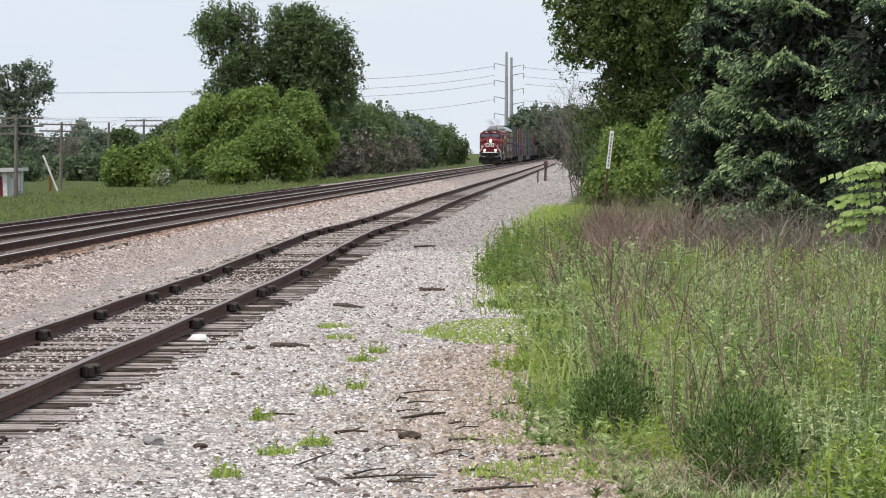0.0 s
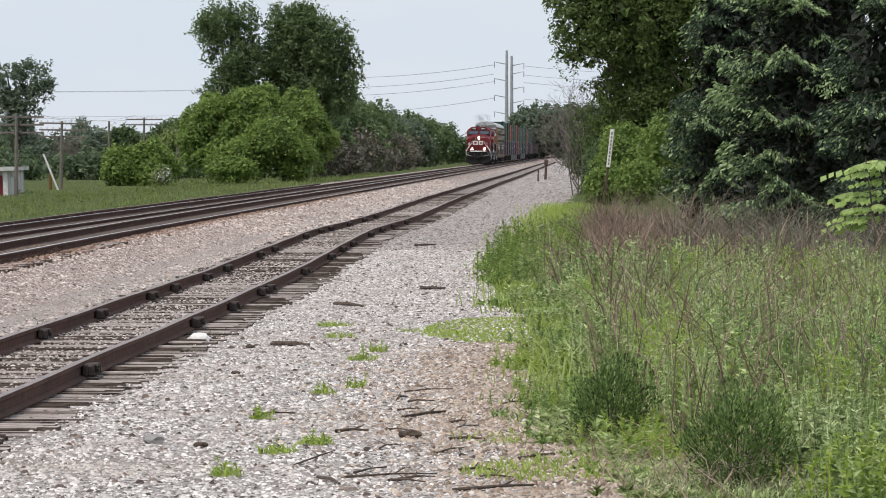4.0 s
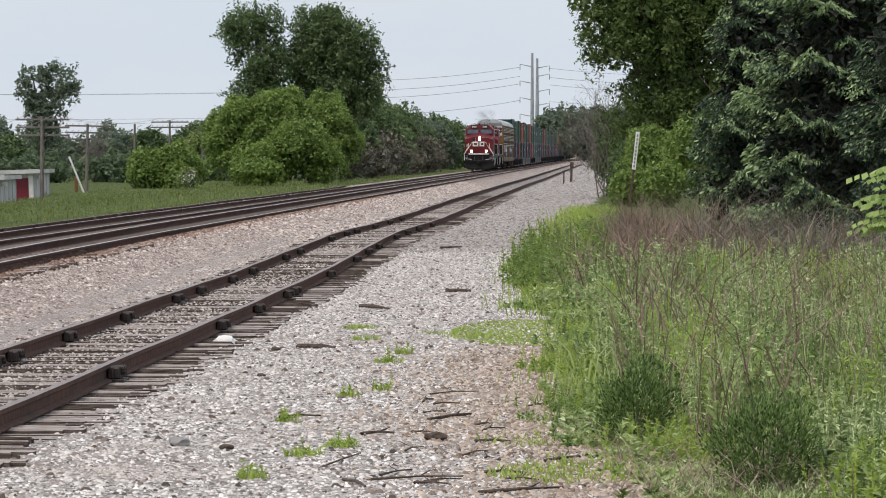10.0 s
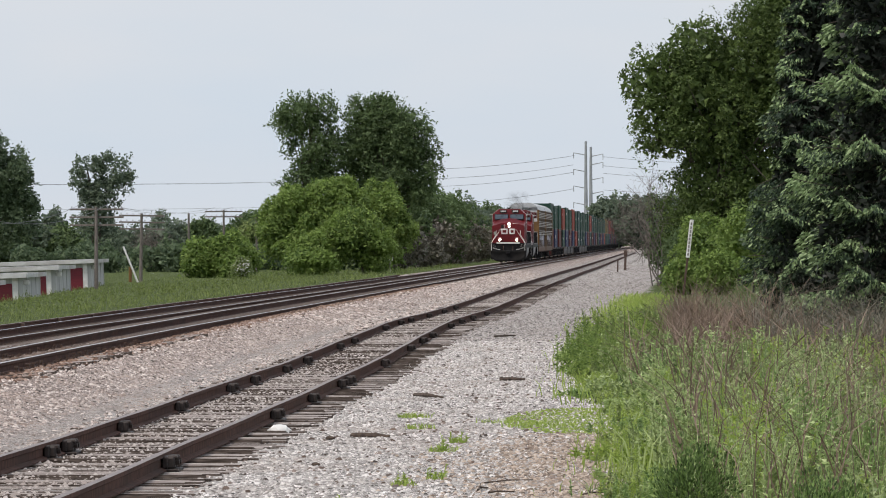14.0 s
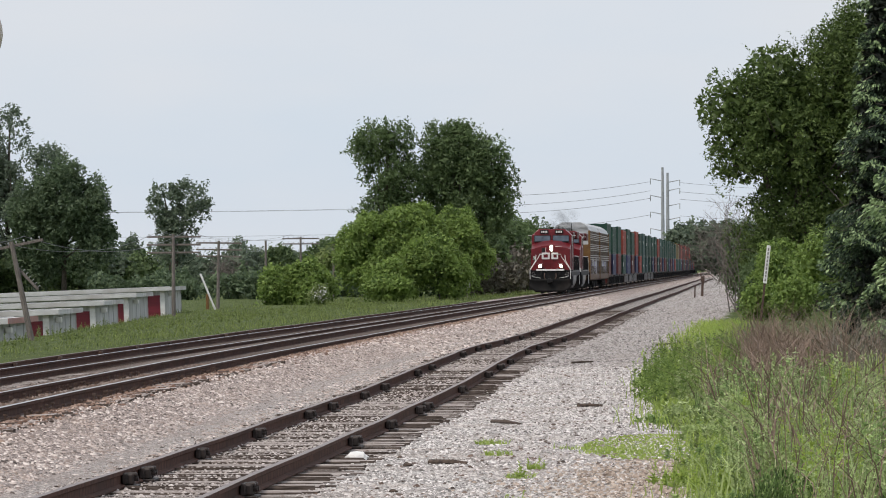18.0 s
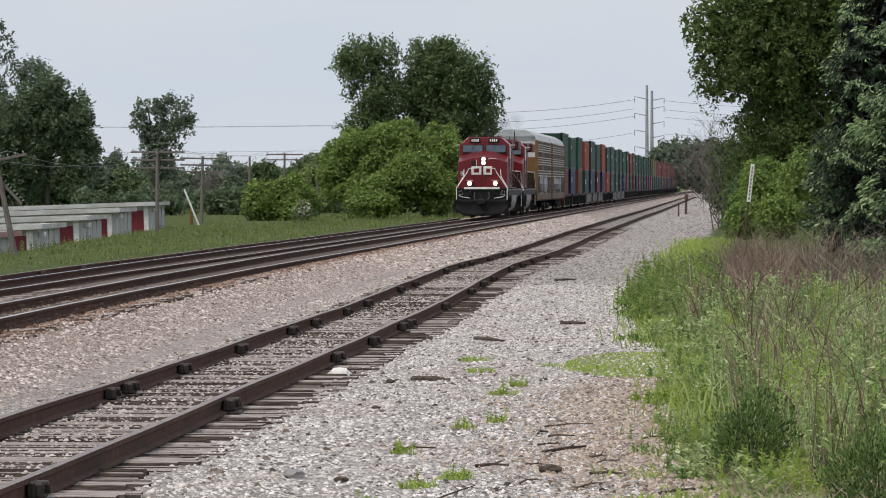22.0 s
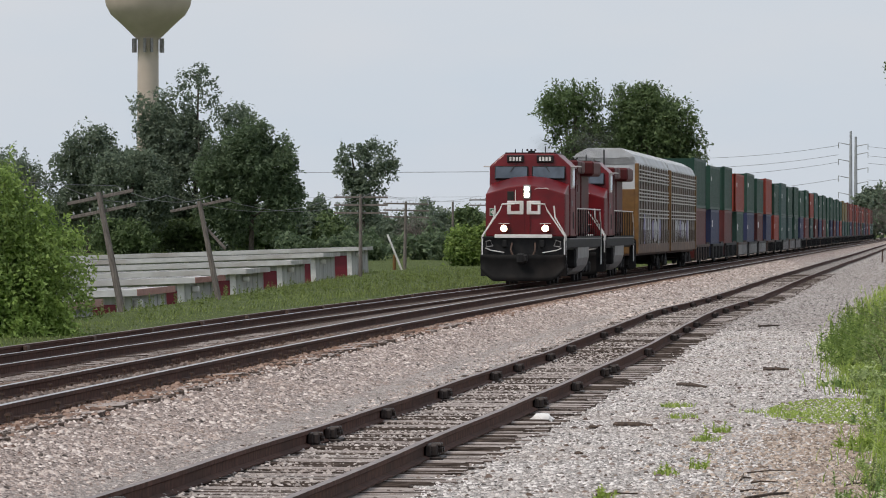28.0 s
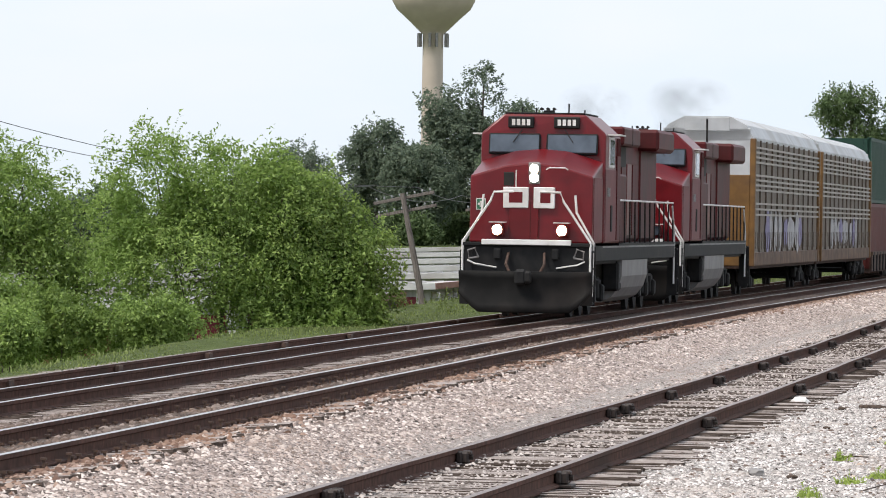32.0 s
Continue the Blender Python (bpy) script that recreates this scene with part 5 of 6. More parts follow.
def lean_bar():
    root = thing("leaning_bar", "white leaning pole at the end of the sheds", "pole", pose(-23.35, 306.5, 0.0, 0, 0, 0))
    bm = bmesh.new()
    tube(bm, [(0.55, 0, -0.1), (-0.3, 0, 2.0)], 0.06, 8)
    part("shaft", bm, M["white_paint"], root)
    b = thing("bollard", "short yellow bollard in the grass", "bollard", pose(-23.35, 308, 0, 0, 0, 0))
    bm = bmesh.new()
    tube(bm, [(0, 0, -0.1), (0, 0, 0.75), (0, 0, 0.8)], 0.1, 10)
    part("post", bm, M["yellow"], b)


lean_bar()


def water_tower():
    root = thing("water_tower", "cream pedestal water tower with a round tank", "water tower", Matrix.Translation((-110.0, 893, 0)))
    prof = [(1.95, 0), (1.8, 30.5), (1.8, 34.6), (2.6, 35.3), (4.2, 36.9), (6.4, 38.9), (7.2, 40.4), (7.55, 42.3), (7.4, 44.0), (6.9, 45.6), (5.9, 47.0), (4.4, 47.8), (2.4, 48.2), (0.01, 48.3)]
    bm = bmesh.new()
    rings = [[bm.verts.new((r * math.cos(6.28318 * k / 40), r * math.sin(6.28318 * k / 40), z)) for k in range(40)] for r, z in prof]
    for j, (p, q) in enumerate(zip(rings, rings[1:])):
        for k in range(40):
            bm.faces.new((p[k], p[(k + 1) % 40], q[(k + 1) % 40], q[k]))
    part("tank", bm, M["tower"], root, smooth=True)
    for k in range(9):
        a = -2.6 + 0.4 * k
        bm = bmesh.new()
        for zz, rr in ((31.0, 0.25),):
            box(bm, -0.3, 0.3, -0.2, 0.2, -1.2, 1.2)
        if k % 3 == 2:
            bm.free()
            continue
        p = part("antenna_panel", bm, M["grey_steel"], root)
        p.matrix_basis = pose(2.45 * math.cos(a * 1.2), 2.45 * math.sin(a * 1.2), 33.6, 0, 0, math.degrees(a * 1.2))
    for k in range(11):
        a = 6.28318 * k / 11
        bm = bmesh.new()
        tube(bm, [(3.4 * math.cos(a), 3.4 * math.sin(a), 48), (3.4 * math.cos(a), 3.4 * math.sin(a), 49.6 + 2.2 * ((k * 7) % 5) / 4)], 0.08 + 0.12 * (k % 3 == 0), 6)
        part("mast", bm, M["steel_pole"], root)
    bm = bmesh.new()
    for z in (48.6, 49.2):
        tube(bm, [(3.4 * math.cos(6.28318 * k / 16), 3.4 * math.sin(6.28318 * k / 16), z) for k in range(17)], 0.06, 5)
    part("railing", bm, M["steel_pole"], root)
    # the name, letter by letter round the tank
    word = "STURTEVANT"
    for k, ch in enumerate(word):
        cu = bpy.data.curves.new("letter", "FONT")
        cu.body, cu.size, cu.extrude, cu.align_x = ch, 1.75, 0.02, "CENTER"
        tmp = bpy.data.objects.new("letter", cu)
        scene.collection.objects.link(tmp)
        dg = bpy.context.evaluated_depsgraph_get()
        me = bpy.data.meshes.new_from_object(tmp.evaluated_get(dg))
        bpy.data.objects.remove(tmp)
        me.materials.append(M["lettering"])
        a = radians(-82 + (k - 4.5) * 8.6)
        o = new("letter", me)
        o.parent = root
        o.matrix_basis = pose(7.62 * math.cos(a), 7.62 * math.sin(a), 43.0, 84, 0, 90 + math.degrees(a))


water_tower()


def pylon(x, h, arms):
    root = thing("transmission_pole", "tall grey steel transmission pole with arms", "pylon", Matrix.Translation((x, 1900, 0)), "transmission poles")
    bm = bmesh.new()
    tube(bm, [(0, 0, -1), (0, 0, h * 0.5), (0, 0, h)], 0.85, 10, 0.42)
    part("shaft", bm, M["steel_pole"], root)
    for z, s in arms:
        bm = bmesh.new()
        tube(bm, [(0, 0, z), (s * 4.5, 0, z + 0.9)], 0.2, 6, 0.1)
        a = part("arm", bm, M["steel_pole"], root)
        bm = bmesh.new()
        tube(bm, [(s * 4.4, 0, z + 0.9), (s * 4.4, 0, z - 1.2)], 0.14, 6)
        part("insulator", bm, M["porcelain"], a)


pylon(20.9, 38.0, [(33.0, -1), (27.0, -1), (21.0, -1), (15.0, -1)])
pylon(22.7, 36.0, [(32.5, 1), (29.5, 1), (24.0, 1), (19.0, 1)])
for z in (32.8, 29.5, 26.8, 20.8):
    wire((16.4, 1900, z), (-75, 1700, z - 6), 3.0, 0.075, "long transmission line wire")
    wire((27.2, 1900, z - 0.4), (120, 2100, z + 1), 2.0, 0.075, "long transmission line wire")


def marker_post(x, y, h, tilt):
    root = thing("marker_post", "leaning post with a white vertical sign board", "sign", pose(x, y, lz(x, y) - 0.1, 0, tilt, 0))
    bm = boxm(-0.045, 0.045, -0.03, 0.03, 0, h, 0.008)
    part("post", bm, M["iron"], root)
    b = part("board", boxm(-0.08, 0.08, -0.06, -0.035, h - 1.55, h, 0.01), M["white_paint"], root)
    for k in range(9):
        part("text_bar", boxm(-0.03, 0.03, -0.066, -0.06, h - 1.46 + k * 0.155, h - 1.35 + k * 0.155), M["grey_steel"], b)


marker_post(6.3, 214, 3.2, 6.5)
for x, y, h, w in ((7.23, 393, 1.55, 0.09), (6.28, 370, 0.95, 0.05)):
    p = thing("switch_post" if w > 0.06 else "thin_stake", "dark steel post beside the siding", "post", pose(x, y, lz(x, y) - 0.1, 0, 2, 0))
    bm = boxm(-w, w, -w, w, 0, h, 0.01)
    if w > 0.06:
        box(bm, -0.14, 0.14, -0.12, 0.12, h - 0.4, h + 0.05, 0.03)
    part("post", bm, M["iron"], p)
sg = thing("railway_sign", "small white sign board on a thin post", "sign", pose(-10.75, 410, lz(-10.75, 410) - 0.1, 0, 0, 0))
part("post", boxm(-0.04, 0.04, -0.03, 0.03, 0, 1.2), M["grey_steel"], sg)
bd = part("board", boxm(-0.17, 0.17, -0.06, -0.03, 0.85, 1.35, 0.01), M["white_paint"], sg)
part("figure_bar", boxm(-0.05, 0.05, -0.066, -0.06, 0.95, 1.25), M["lettering"], bd)

# ---- fittings on the tracks ----
def joint_block(parent, x, y, z, s, yaw, long):
    """A heavy clamp on the rail's side: web plate, two lugs with bolts, and a foot."""
    bm = boxm(0.0, 0.06, -long / 2, long / 2, -0.15, -0.028, 0.012)
    for k in range(max(1, int(long / 0.2))):
        yy = -long / 2 + 0.1 + k * 0.2
        box(bm, 0.04, 0.125, yy - 0.075, yy + 0.075, -0.155, -0.03, 0.02)
        tube(bm, [(0.11, yy, -0.085), (0.165, yy, -0.085)], 0.03, 6)
        box(bm, 0.05, 0.15, yy - 0.05, yy + 0.05, -0.06, -0.02, 0.012)
    box(bm, -0.02, 0.17, -long / 2 - 0.06, long / 2 + 0.06, -0.18, -0.15, 0.006)
    o = part("joint_bar", bm, M["clamp"], parent)
    o.matrix_basis = pose(x + s * 0.02, y, z, 0, 0, yaw if s > 0 else yaw + 180)


rj = random.Random(3)
for off, ph, ys in ((0.75, 0.3, [37.2, 51.5, 65.7, 72.7, 79.8, 81.7, 93.2, 106.1, 113.6, 120.1, 133.9, 140.9, 147.2, 156]), (-0.75, 1.7, [33.0, 41, 54.2, 55.8, 61.6, 69.1, 77.5, 82, 89.2, 95.5, 107.6, 113.8, 130.8, 138.6, 143.1, 152, 161, 169])):
    for y in ys:
        yaw = -math.degrees(math.atan2(float(siding(y + 1) - siding(y - 1)), 2))
        joint_block(SIDING, float(siding(y)) + off + wobble(y, 0.006, ph), y, 0.22 + wobble(y, 0.0042, ph + 2), 1, yaw, rj.choice([0.22, 0.3, 0.42]))

# a loose rail lying beyond the far track
LOOSE = thing("loose_rail", "rusty spare rail lying beside the far track", "rail")
sweep("rail", lambda y: float(main_line(y)) - 5.0 + 0.06 * math.sin(y * 0.13), lambda y: 0.17, RAIL, 28, 330, 2.0, [M["rail_side"], M["rail_dull"]], LOOSE, (0,))
for k in range(30):
    y = 62 + 8.4 * k
    part("clip", boxm(float(main_line(y)) - 4.96, float(main_line(y)) - 4.88, y - 0.18, y + 0.18, 0.03, 0.15, 0.01), M["iron"], LOOSE)


def spikes():
    """Track spikes standing up along the near rail's foot."""
    r = random.Random(9)
    bm = bmesh.new()
    for tr, zz in ((0.75, 0.33), (-0.75, 0.25)):
        for side in (-0.12, 0.12):
            y = 14.0
            while y < 100:
                y += 0.26 + r.random() * 0.2
                x = float(main_line(y)) + 0.75 + tr + side * r.uniform(0.9, 1.5)
                h = r.choice([0.03, 0.04, 0.05, 0.09])
                box(bm, x - 0.012, x + 0.012, y - 0.012, y + 0.012, zz - 0.02, zz + h)
                box(bm, x - 0.028, x + 0.028, y - 0.022, y + 0.022, zz + h, zz + h + 0.022)
    o = part("rail_spikes", bm, M["iron"], NEAR)
    tagged(o, "rusty track spikes", kind="stuff")
    bm = bmesh.new()
    y = 34.0
    while y < 130:
        y += 0.52
        for cx, cz, offs in ((0.75, 0.33, 0.75), (0.75, 0.25, -0.75), (-3.1, 0.12, 0.75), (-3.1, 0.05, -0.75)):
            x = float(main_line(y)) + cx + offs
            box(bm, x - 0.17, x + 0.17, y - 0.09, y + 0.09, cz, cz + 0.015)
    o = part("tie_plates", bm, M["iron"], NEAR)
    tagged(o, "rusty tie plates under the rails", kind="stuff")


spikes()


# ---- growth beside the siding ----
for x, y, env, n, lab in (
        (-19.8, 114.0, [(-1.6, 0, 3.3, 1.3, 1.3, 1.5), (0.3, 0, 3.2, 1.6, 1.5, 1.4), (1.6, -0.2, 2.9, 1.1, 1.2, 1.3), (-0.4, -0.5, 1.5, 2.6, 1.4, 1.5), (1.5, -0.5, 1.2, 1.3, 1.2, 1.2)], 76, "large light green box elder bush beside the tracks"),
        (-17.0, 114.5, [(-0.3, 0, 2.3, 0.9, 1.1, 1.2), (0.6, 0, 1.6, 0.8, 1.0, 1.1), (0.0, -0.3, 0.9, 1.1, 1.1, 0.9)], 34, "light green bush at the end of a thicket"),
        (-24.6, 116.5, [(-0.6, 0, 2.9, 1.5, 1.4, 1.5), (-2.4, 0, 2.8, 1.4, 1.4, 1.6), (0.9, 0, 2.0, 1.1, 1.2, 1.3), (-0.8, -0.3, 1.2, 2.6, 1.3, 1.3)], 62, "tall green bush behind the tracks"),
        (-28.6, 118.0, [(0, 0, 2.6, 1.6, 1.4, 1.6), (0, -0.3, 1.2, 2.0, 1.3, 1.3)], 36, "light green bush beside the tracks with upright shoots")):
    up = -0.45 - lz(x, y)
    env = [(a, b, c + up, d, e, f) for a, b, c, d, e, f in env] + [(a - d * 0.4, b - 0.6, up * 0.55, d, e, up * 0.6 + 0.4) for a, b, c, d, e, f in env[-1:]] + [(a + d * 0.5, b - 0.4, up * 0.55, d * 0.8, e, up * 0.6 + 0.4) for a, b, c, d, e, f in env[-1:]]
    tree("broad_bush", lab, at(x, y), env, int(n * 1.5), 0.45, 0.8, M["leaf_sun"], 0.052, 76, 201 + n, 0.08, "shrub", 3, "bushes by the far track", 8, 1, 0, 0.1, 0.12, 0.8)
for k, (x, y, h) in enumerate([(-24.2, 108, 1.7), (-22.3, 107, 1.5), (-20.2, 107.5, 1.3), (-26.4, 107, 1.6), (-23.2, 105.5, 0.9)]):
    up = max(0.0, -0.2 - lz(x, y))
    tree("low_bush", "low green bush at the edge of the grass", at(x, y), [(0, 0, h * 0.5 + up * 0.7, h * 0.75, h * 0.6, h * 0.5)], 36, 0.18, 0.34, M["leaf_bright"] if k % 2 else M["leaf_sun"], 0.045, 170, 210 + k, 0.04, "shrub", 1, "low bushes by the far track", 4, 1, 500, 0.1)


def bare_tree(x, y, h, seed):
    rng = np.random.default_rng(seed)
    root = thing("bare_tree", "leafless grey tree with fine twigs", "tree", Matrix.Translation(at(x, y)))
    bm = bmesh.new()

    def grow(p, d, ln, r, n):
        e = p + d * ln
        m = p.lerp(e, 0.5) + Vector(rng.normal(size=3) * ln * 0.08)
        tube(bm, [p, m, e], r, 4, r * 0.62)
        if n:
            for _ in range(3):
                grow(p.lerp(e, rng.uniform(0.45, 1.0)), (d + Vector(rng.normal(size=3) * 0.55) + Vector((-0.12, 0, -0.02))).normalized(), ln * rng.uniform(0.55, 0.8), r * 0.64, n - 1)

    for k in range(5):
        grow(Vector((rng.normal() * 0.2, rng.normal() * 0.2, -0.2)), Vector((rng.uniform(-0.45, 0.1), rng.uniform(-0.3, 0.3), 1)).normalized(), h * 0.42, 0.045, 4)
    part("trunk", bm, M["pole_wood"], root)


bare_tree(6.5, 258, 6.8, 5)
bare_tree(-79.8, 552, 11.5, 6)
for k, (x, y) in enumerate([(-33.0, 470), (-36.5, 520)]):
    bare_tree(x, y, 5.0, 8 + k)


def blades(rng, x, y, h, width, lean, z=None):
    """Bent grass blades, two faces each."""
    n = len(x)
    z = land(x, y) if z is None else z
    p = np.stack([x, y, z - 0.02], -1)
    a = rng.uniform(0, 6.283, n)
    d = np.stack([np.cos(a), np.sin(a), np.zeros(n)], -1) * (lean * rng.uniform(0.2, 1.2, n) * h)[:, None]
    b = rng.uniform(0, 6.283, n)
    w = np.stack([np.cos(b), np.sin(b), np.zeros(n)], -1) * (width * rng.uniform(0.6, 1.3, n))[:, None]
    m = p + d * 0.3 + np.stack([np.zeros(n), np.zeros(n), h * 0.6], -1)
    t = p + d + np.stack([np.zeros(n), np.zeros(n), h * rng.uniform(0.8, 1.0, n)], -1)
    return np.concatenate([np.stack([p - w, p + w, m + w * 0.8, m - w * 0.8], 1), np.stack([m - w * 0.8, m + w * 0.8, t + w * 0.12, t - w * 0.12], 1)])


def leafy_stems(rng, x, y, h, n_leaf, leaf, droop=0.2):
    """Upright weeds: a stem set with narrow leaves all the way up."""
    n = len(x)
    base = np.stack([x, y, land(x, y) - 0.02], -1)
    tilt = rng.normal(size=(n, 3)) * 0.12
    tilt[:, 2] = 1
    top = base + tilt * h[:, None]
    w = unit(np.cross(tilt, rng.normal(size=(n, 3)))) * 0.008
    stem = np.stack([base - w, base + w, top + w * 0.4, top - w * 0.4], 1)
    s = rng.uniform(0.12, 1.0, (n, n_leaf, 1))
    c = base[:, None] + (top - base)[:, None] * s
    a = rng.uniform(0, 6.283, (n, n_leaf))
    d = np.stack([np.cos(a), np.sin(a), rng.uniform(-droop, 0.9, (n, n_leaf))], -1)
    ln = leaf * rng.uniform(0.5, 1.2, (n, n_leaf, 1)) * (1.15 - 0.6 * s)
    tip = c + unit(d) * ln
    side = unit(np.cross(d, rng.normal(size=d.shape))) * ln * 0.22
    lf = np.stack([c + side, c - side, tip], 2).reshape(-1, 3, 3)
    return np.concatenate([stem[:, [0, 1, 2]], stem[:, [0, 2, 3]], lf])


def scatter(rng, n, y0, y1, wide, power=1.0):
    """Points in the growth beyond the gravel's edge, thicker towards the camera."""
    y = y0 + (y1 - y0) * rng.uniform(0, 1, n) ** power
    x = weeds_edge(y) + wide(y) * rng.uniform(0, 1, n)
    return x, y


def growth():
    rng = np.random.default_rng(77)
    width = lambda y: np.maximum(1.5, 0.092 * y - weeds_edge(y) + 0.6)
    x, y = scatter(rng, 14000, 35.5, 150, width, 1.4)
    edge = np.clip((x - weeds_edge(y)) / 1.1, 0.12, 1)
    lump = np.array([noise.noise((a * 1.3, b * 0.5, 9.0)) for a, b in zip(x, y)])
    far = (y > 88) & (x > weeds_edge(y) + 1.4)
    x, y, edge, lump = x[~far], y[~far], edge[~far], lump[~far]
    h = np.clip((y - 33) / 14, 0.3, 1) * rng.uniform(0.2, 0.6, len(x)) * edge ** 0.6 * np.clip(0.75 + 1.7 * lump, 0.12, 1.9)
    tagged(quads("tall_grass", blades(rng, x, y, h, 0.0045 + 0.0001 * y, 1.0), M["grass"]), "tall green grass beside the gravel", "grass", kind="stuff")
    # stands of weeds, each stand of one height and kind
    kinds = {"weed": [], "leaf_fine": [], "grass_fresh": [], "leaf_olive": []}
    for k in range(900):
        cy = 34 + 97 * rng.uniform() ** 1.35
        cx = float(weeds_edge(cy)) + 0.15 + rng.uniform() * max(0.6, 0.092 * cy - float(weeds_edge(cy)) + 0.4)
        n = int(rng.integers(6, 20))
        if (cy > 84 and cx > float(weeds_edge(cy)) + 1.3) or (cy < 41.5 and abs(cx - 2.0 * cy / 36.2) < 0.5):
            continue
        ex = np.clip((cx - float(weeds_edge(cy))) / 1.3, 0.2, 1)
        h = rng.uniform(0.35, 1.05) * ex * min(1, 0.45 + (cy - 34) / 14)
        kind = rng.choice(["weed", "weed", "weed", "leaf_fine", "grass_fresh", "leaf_olive"])
        kinds[kind].append(leafy_stems(rng, cx + rng.normal(size=n) * 0.16, cy + rng.normal(size=n) * 0.5, h * rng.uniform(0.7, 1.1, n), 34, rng.choice([0.045, 0.065, 0.095]) * (1 + max(0, cy - 50) / 90)))
    for kind, lab in (("weed", "grey-green leafy weeds in the tall grass"), ("leaf_fine", "dark green leafy weeds"), ("grass_fresh", "yellow-green young weeds"), ("leaf_olive", "olive green tall weeds")):
        tagged(quads("weeds", np.concatenate(kinds[kind]), M[kind]), lab, "weeds", kind="stuff")
    # a fresh green fringe along the gravel
    y = 34.2 + 176 * rng.uniform(0, 1, 9000) ** 1.3
    x = weeds_edge(y) + rng.normal(size=9000) * 0.2 * (1 + y / 120) + 0.45
    tagged(quads("low_grass", blades(rng, x, y, rng.uniform(0.06, 0.3, 9000) * np.clip((y - 30) / 30, 0.25, 1), 0.004 + 0.00006 * y, 0.6), M["grass_fresh"]), "short fresh grass along the edge of the gravel", "grass", kind="stuff")
    y = rng.uniform(84, 128, 420)
    x = weeds_edge(y) + rng.uniform(-0.15, 1.6, 420)
    tagged(quads("edge_weeds", leafy_stems(rng, x, y, rng.uniform(0.15, 0.75, 420), 40, 0.09), M["leaf_bright"]), "bushy bright weeds at the edge of the gravel", "weeds", kind="stuff")
    # dry stalks: a reddish stand by the gravel, brambles under the spruces
    n = 3800
    y = rng.uniform(90, 128, n)
    x = 2.5 + (y - 96) * 0.035 + np.abs(rng.normal(size=n)) * 1.1
    tagged(quads("dry_brush", blades(rng, x, y, rng.uniform(0.4, 1.5, n) * np.clip(0.8 + 1.2 * np.array([noise.noise((a * 0.9, b * 0.25, 2.0)) for a, b in zip(x, y)]), 0.3, 1.3), 0.008, 0.6), M["dry_red"]), "reddish brown dry stalks beside the gravel", "brush", kind="stuff")
    n = 5200
    y = rng.uniform(86, 126, n)
    x = 4.2 + (y - 90) * 0.02 + rng.uniform(0, 5.2, n)
    tagged(quads("brambles", blades(rng, x, y, rng.uniform(0.4, 1.5, n) * np.clip(0.75 + 1.3 * np.array([noise.noise((a * 0.8, b * 0.25, 7.0)) for a, b in zip(x, y)]), 0.3, 1.3), 0.008, 1.3), M["dry_twigs"]), "grey-brown bare brambles under the spruces", "brush", kind="stuff")
    n = 1900
    y = 38 + 52 * rng.uniform(0, 1, n)
    x = weeds_edge(y) + 0.8 + rng.uniform(0, 1, n) * np.maximum(0.5, 0.09 * y - weeds_edge(y))
    tagged(quads("dry_stalks", blades(rng, x, y, rng.uniform(0.5, 1.5, n), 0.002 + 0.0001 * y, 1.0), M["dry_red"]), "thin dry stalks standing in the weeds", "brush", kind="stuff")
    n = 3200
    y = rng.uniform(33.8, 37.5, n)
    x = weeds_edge(y) + 0.1 + rng.uniform(0, 1.9, n)
    tagged(quads("creeping_weeds", blades(rng, x, y, rng.uniform(0.03, 0.14, n), 0.006, 1.2), M["weed"]), "low creeping weeds at the edge of the gravel", "weeds", kind="stuff")
    n = 420
    y = rng.uniform(34.6, 41, n)
    x = 0.95 + rng.uniform(0, 1.7, n)
    tagged(quads("dry_tangle", blades(rng, x, y, rng.uniform(0.1, 0.34, n), 0.005, 2.4), M["dry"]), "tangle of fallen dry stalks at the edge of the weeds", "brush", kind="stuff")
    n = 44
    y = rng.uniform(42, 56, n)
    x = 0.074 * y + rng.uniform(-0.25, 0.6, n)
    tagged(quads("tall_dry_stems", blades(rng, x, y, rng.uniform(0.9, 1.6, n), 0.006, 0.45), M["dry_red"]), "tall brown dry stems bending over the weeds", "brush", kind="stuff")
    n = 170
    y = np.concatenate([rng.uniform(33.4, 36.5, 120), rng.uniform(37, 50, 50)])
    x = 0.04 * y + rng.uniform(-0.1, 1.1, n)
    tagged(quads("fallen_stalks", blades(rng, x, y, rng.uniform(0.12, 0.4, n), 0.005, 2.8), M["dry"]), "long pale dry stalks fallen over the weeds", "brush", kind="stuff")
    # the far verge
    n = 38000
    y = 60 + 420 * rng.uniform(0, 1, n) ** 1.6
    u = -5.7 - rng.uniform(0, 1, n) * np.minimum(16, 5.5 + 0.06 * np.maximum(0, y - 60))
    x = u + main_line(y)
    swell = np.array([noise.noise((a * 0.35, b * 0.09, 4.0)) for a, b in zip(x, y)])
    h = rng.uniform(0.08, 0.34, n) * np.clip((-5.4 - u) / 2.5, 0.3, 1) * np.clip(y / 260, 0.4, 1) * np.clip(0.9 + 1.4 * swell, 0.3, 1.7) * np.where(u < -10, 0.6, 1)
    tagged(quads("verge_grass", blades(rng, x, y, h, 0.015, 0.7), M["grass_verge"]), "rough grass verge beyond the tracks", "grass", kind="stuff")
    n = 700
    y = rng.uniform(100, 360, n)
    x = main_line(y) - 10 - rng.uniform(0, 6, n)
    tagged(quads("verge_weeds", leafy_stems(rng, x, y, rng.uniform(0.15, 0.5, n), 26, 0.1), M["grass_verge"]), "tufts of weeds in the far verge", "weeds", kind="stuff")


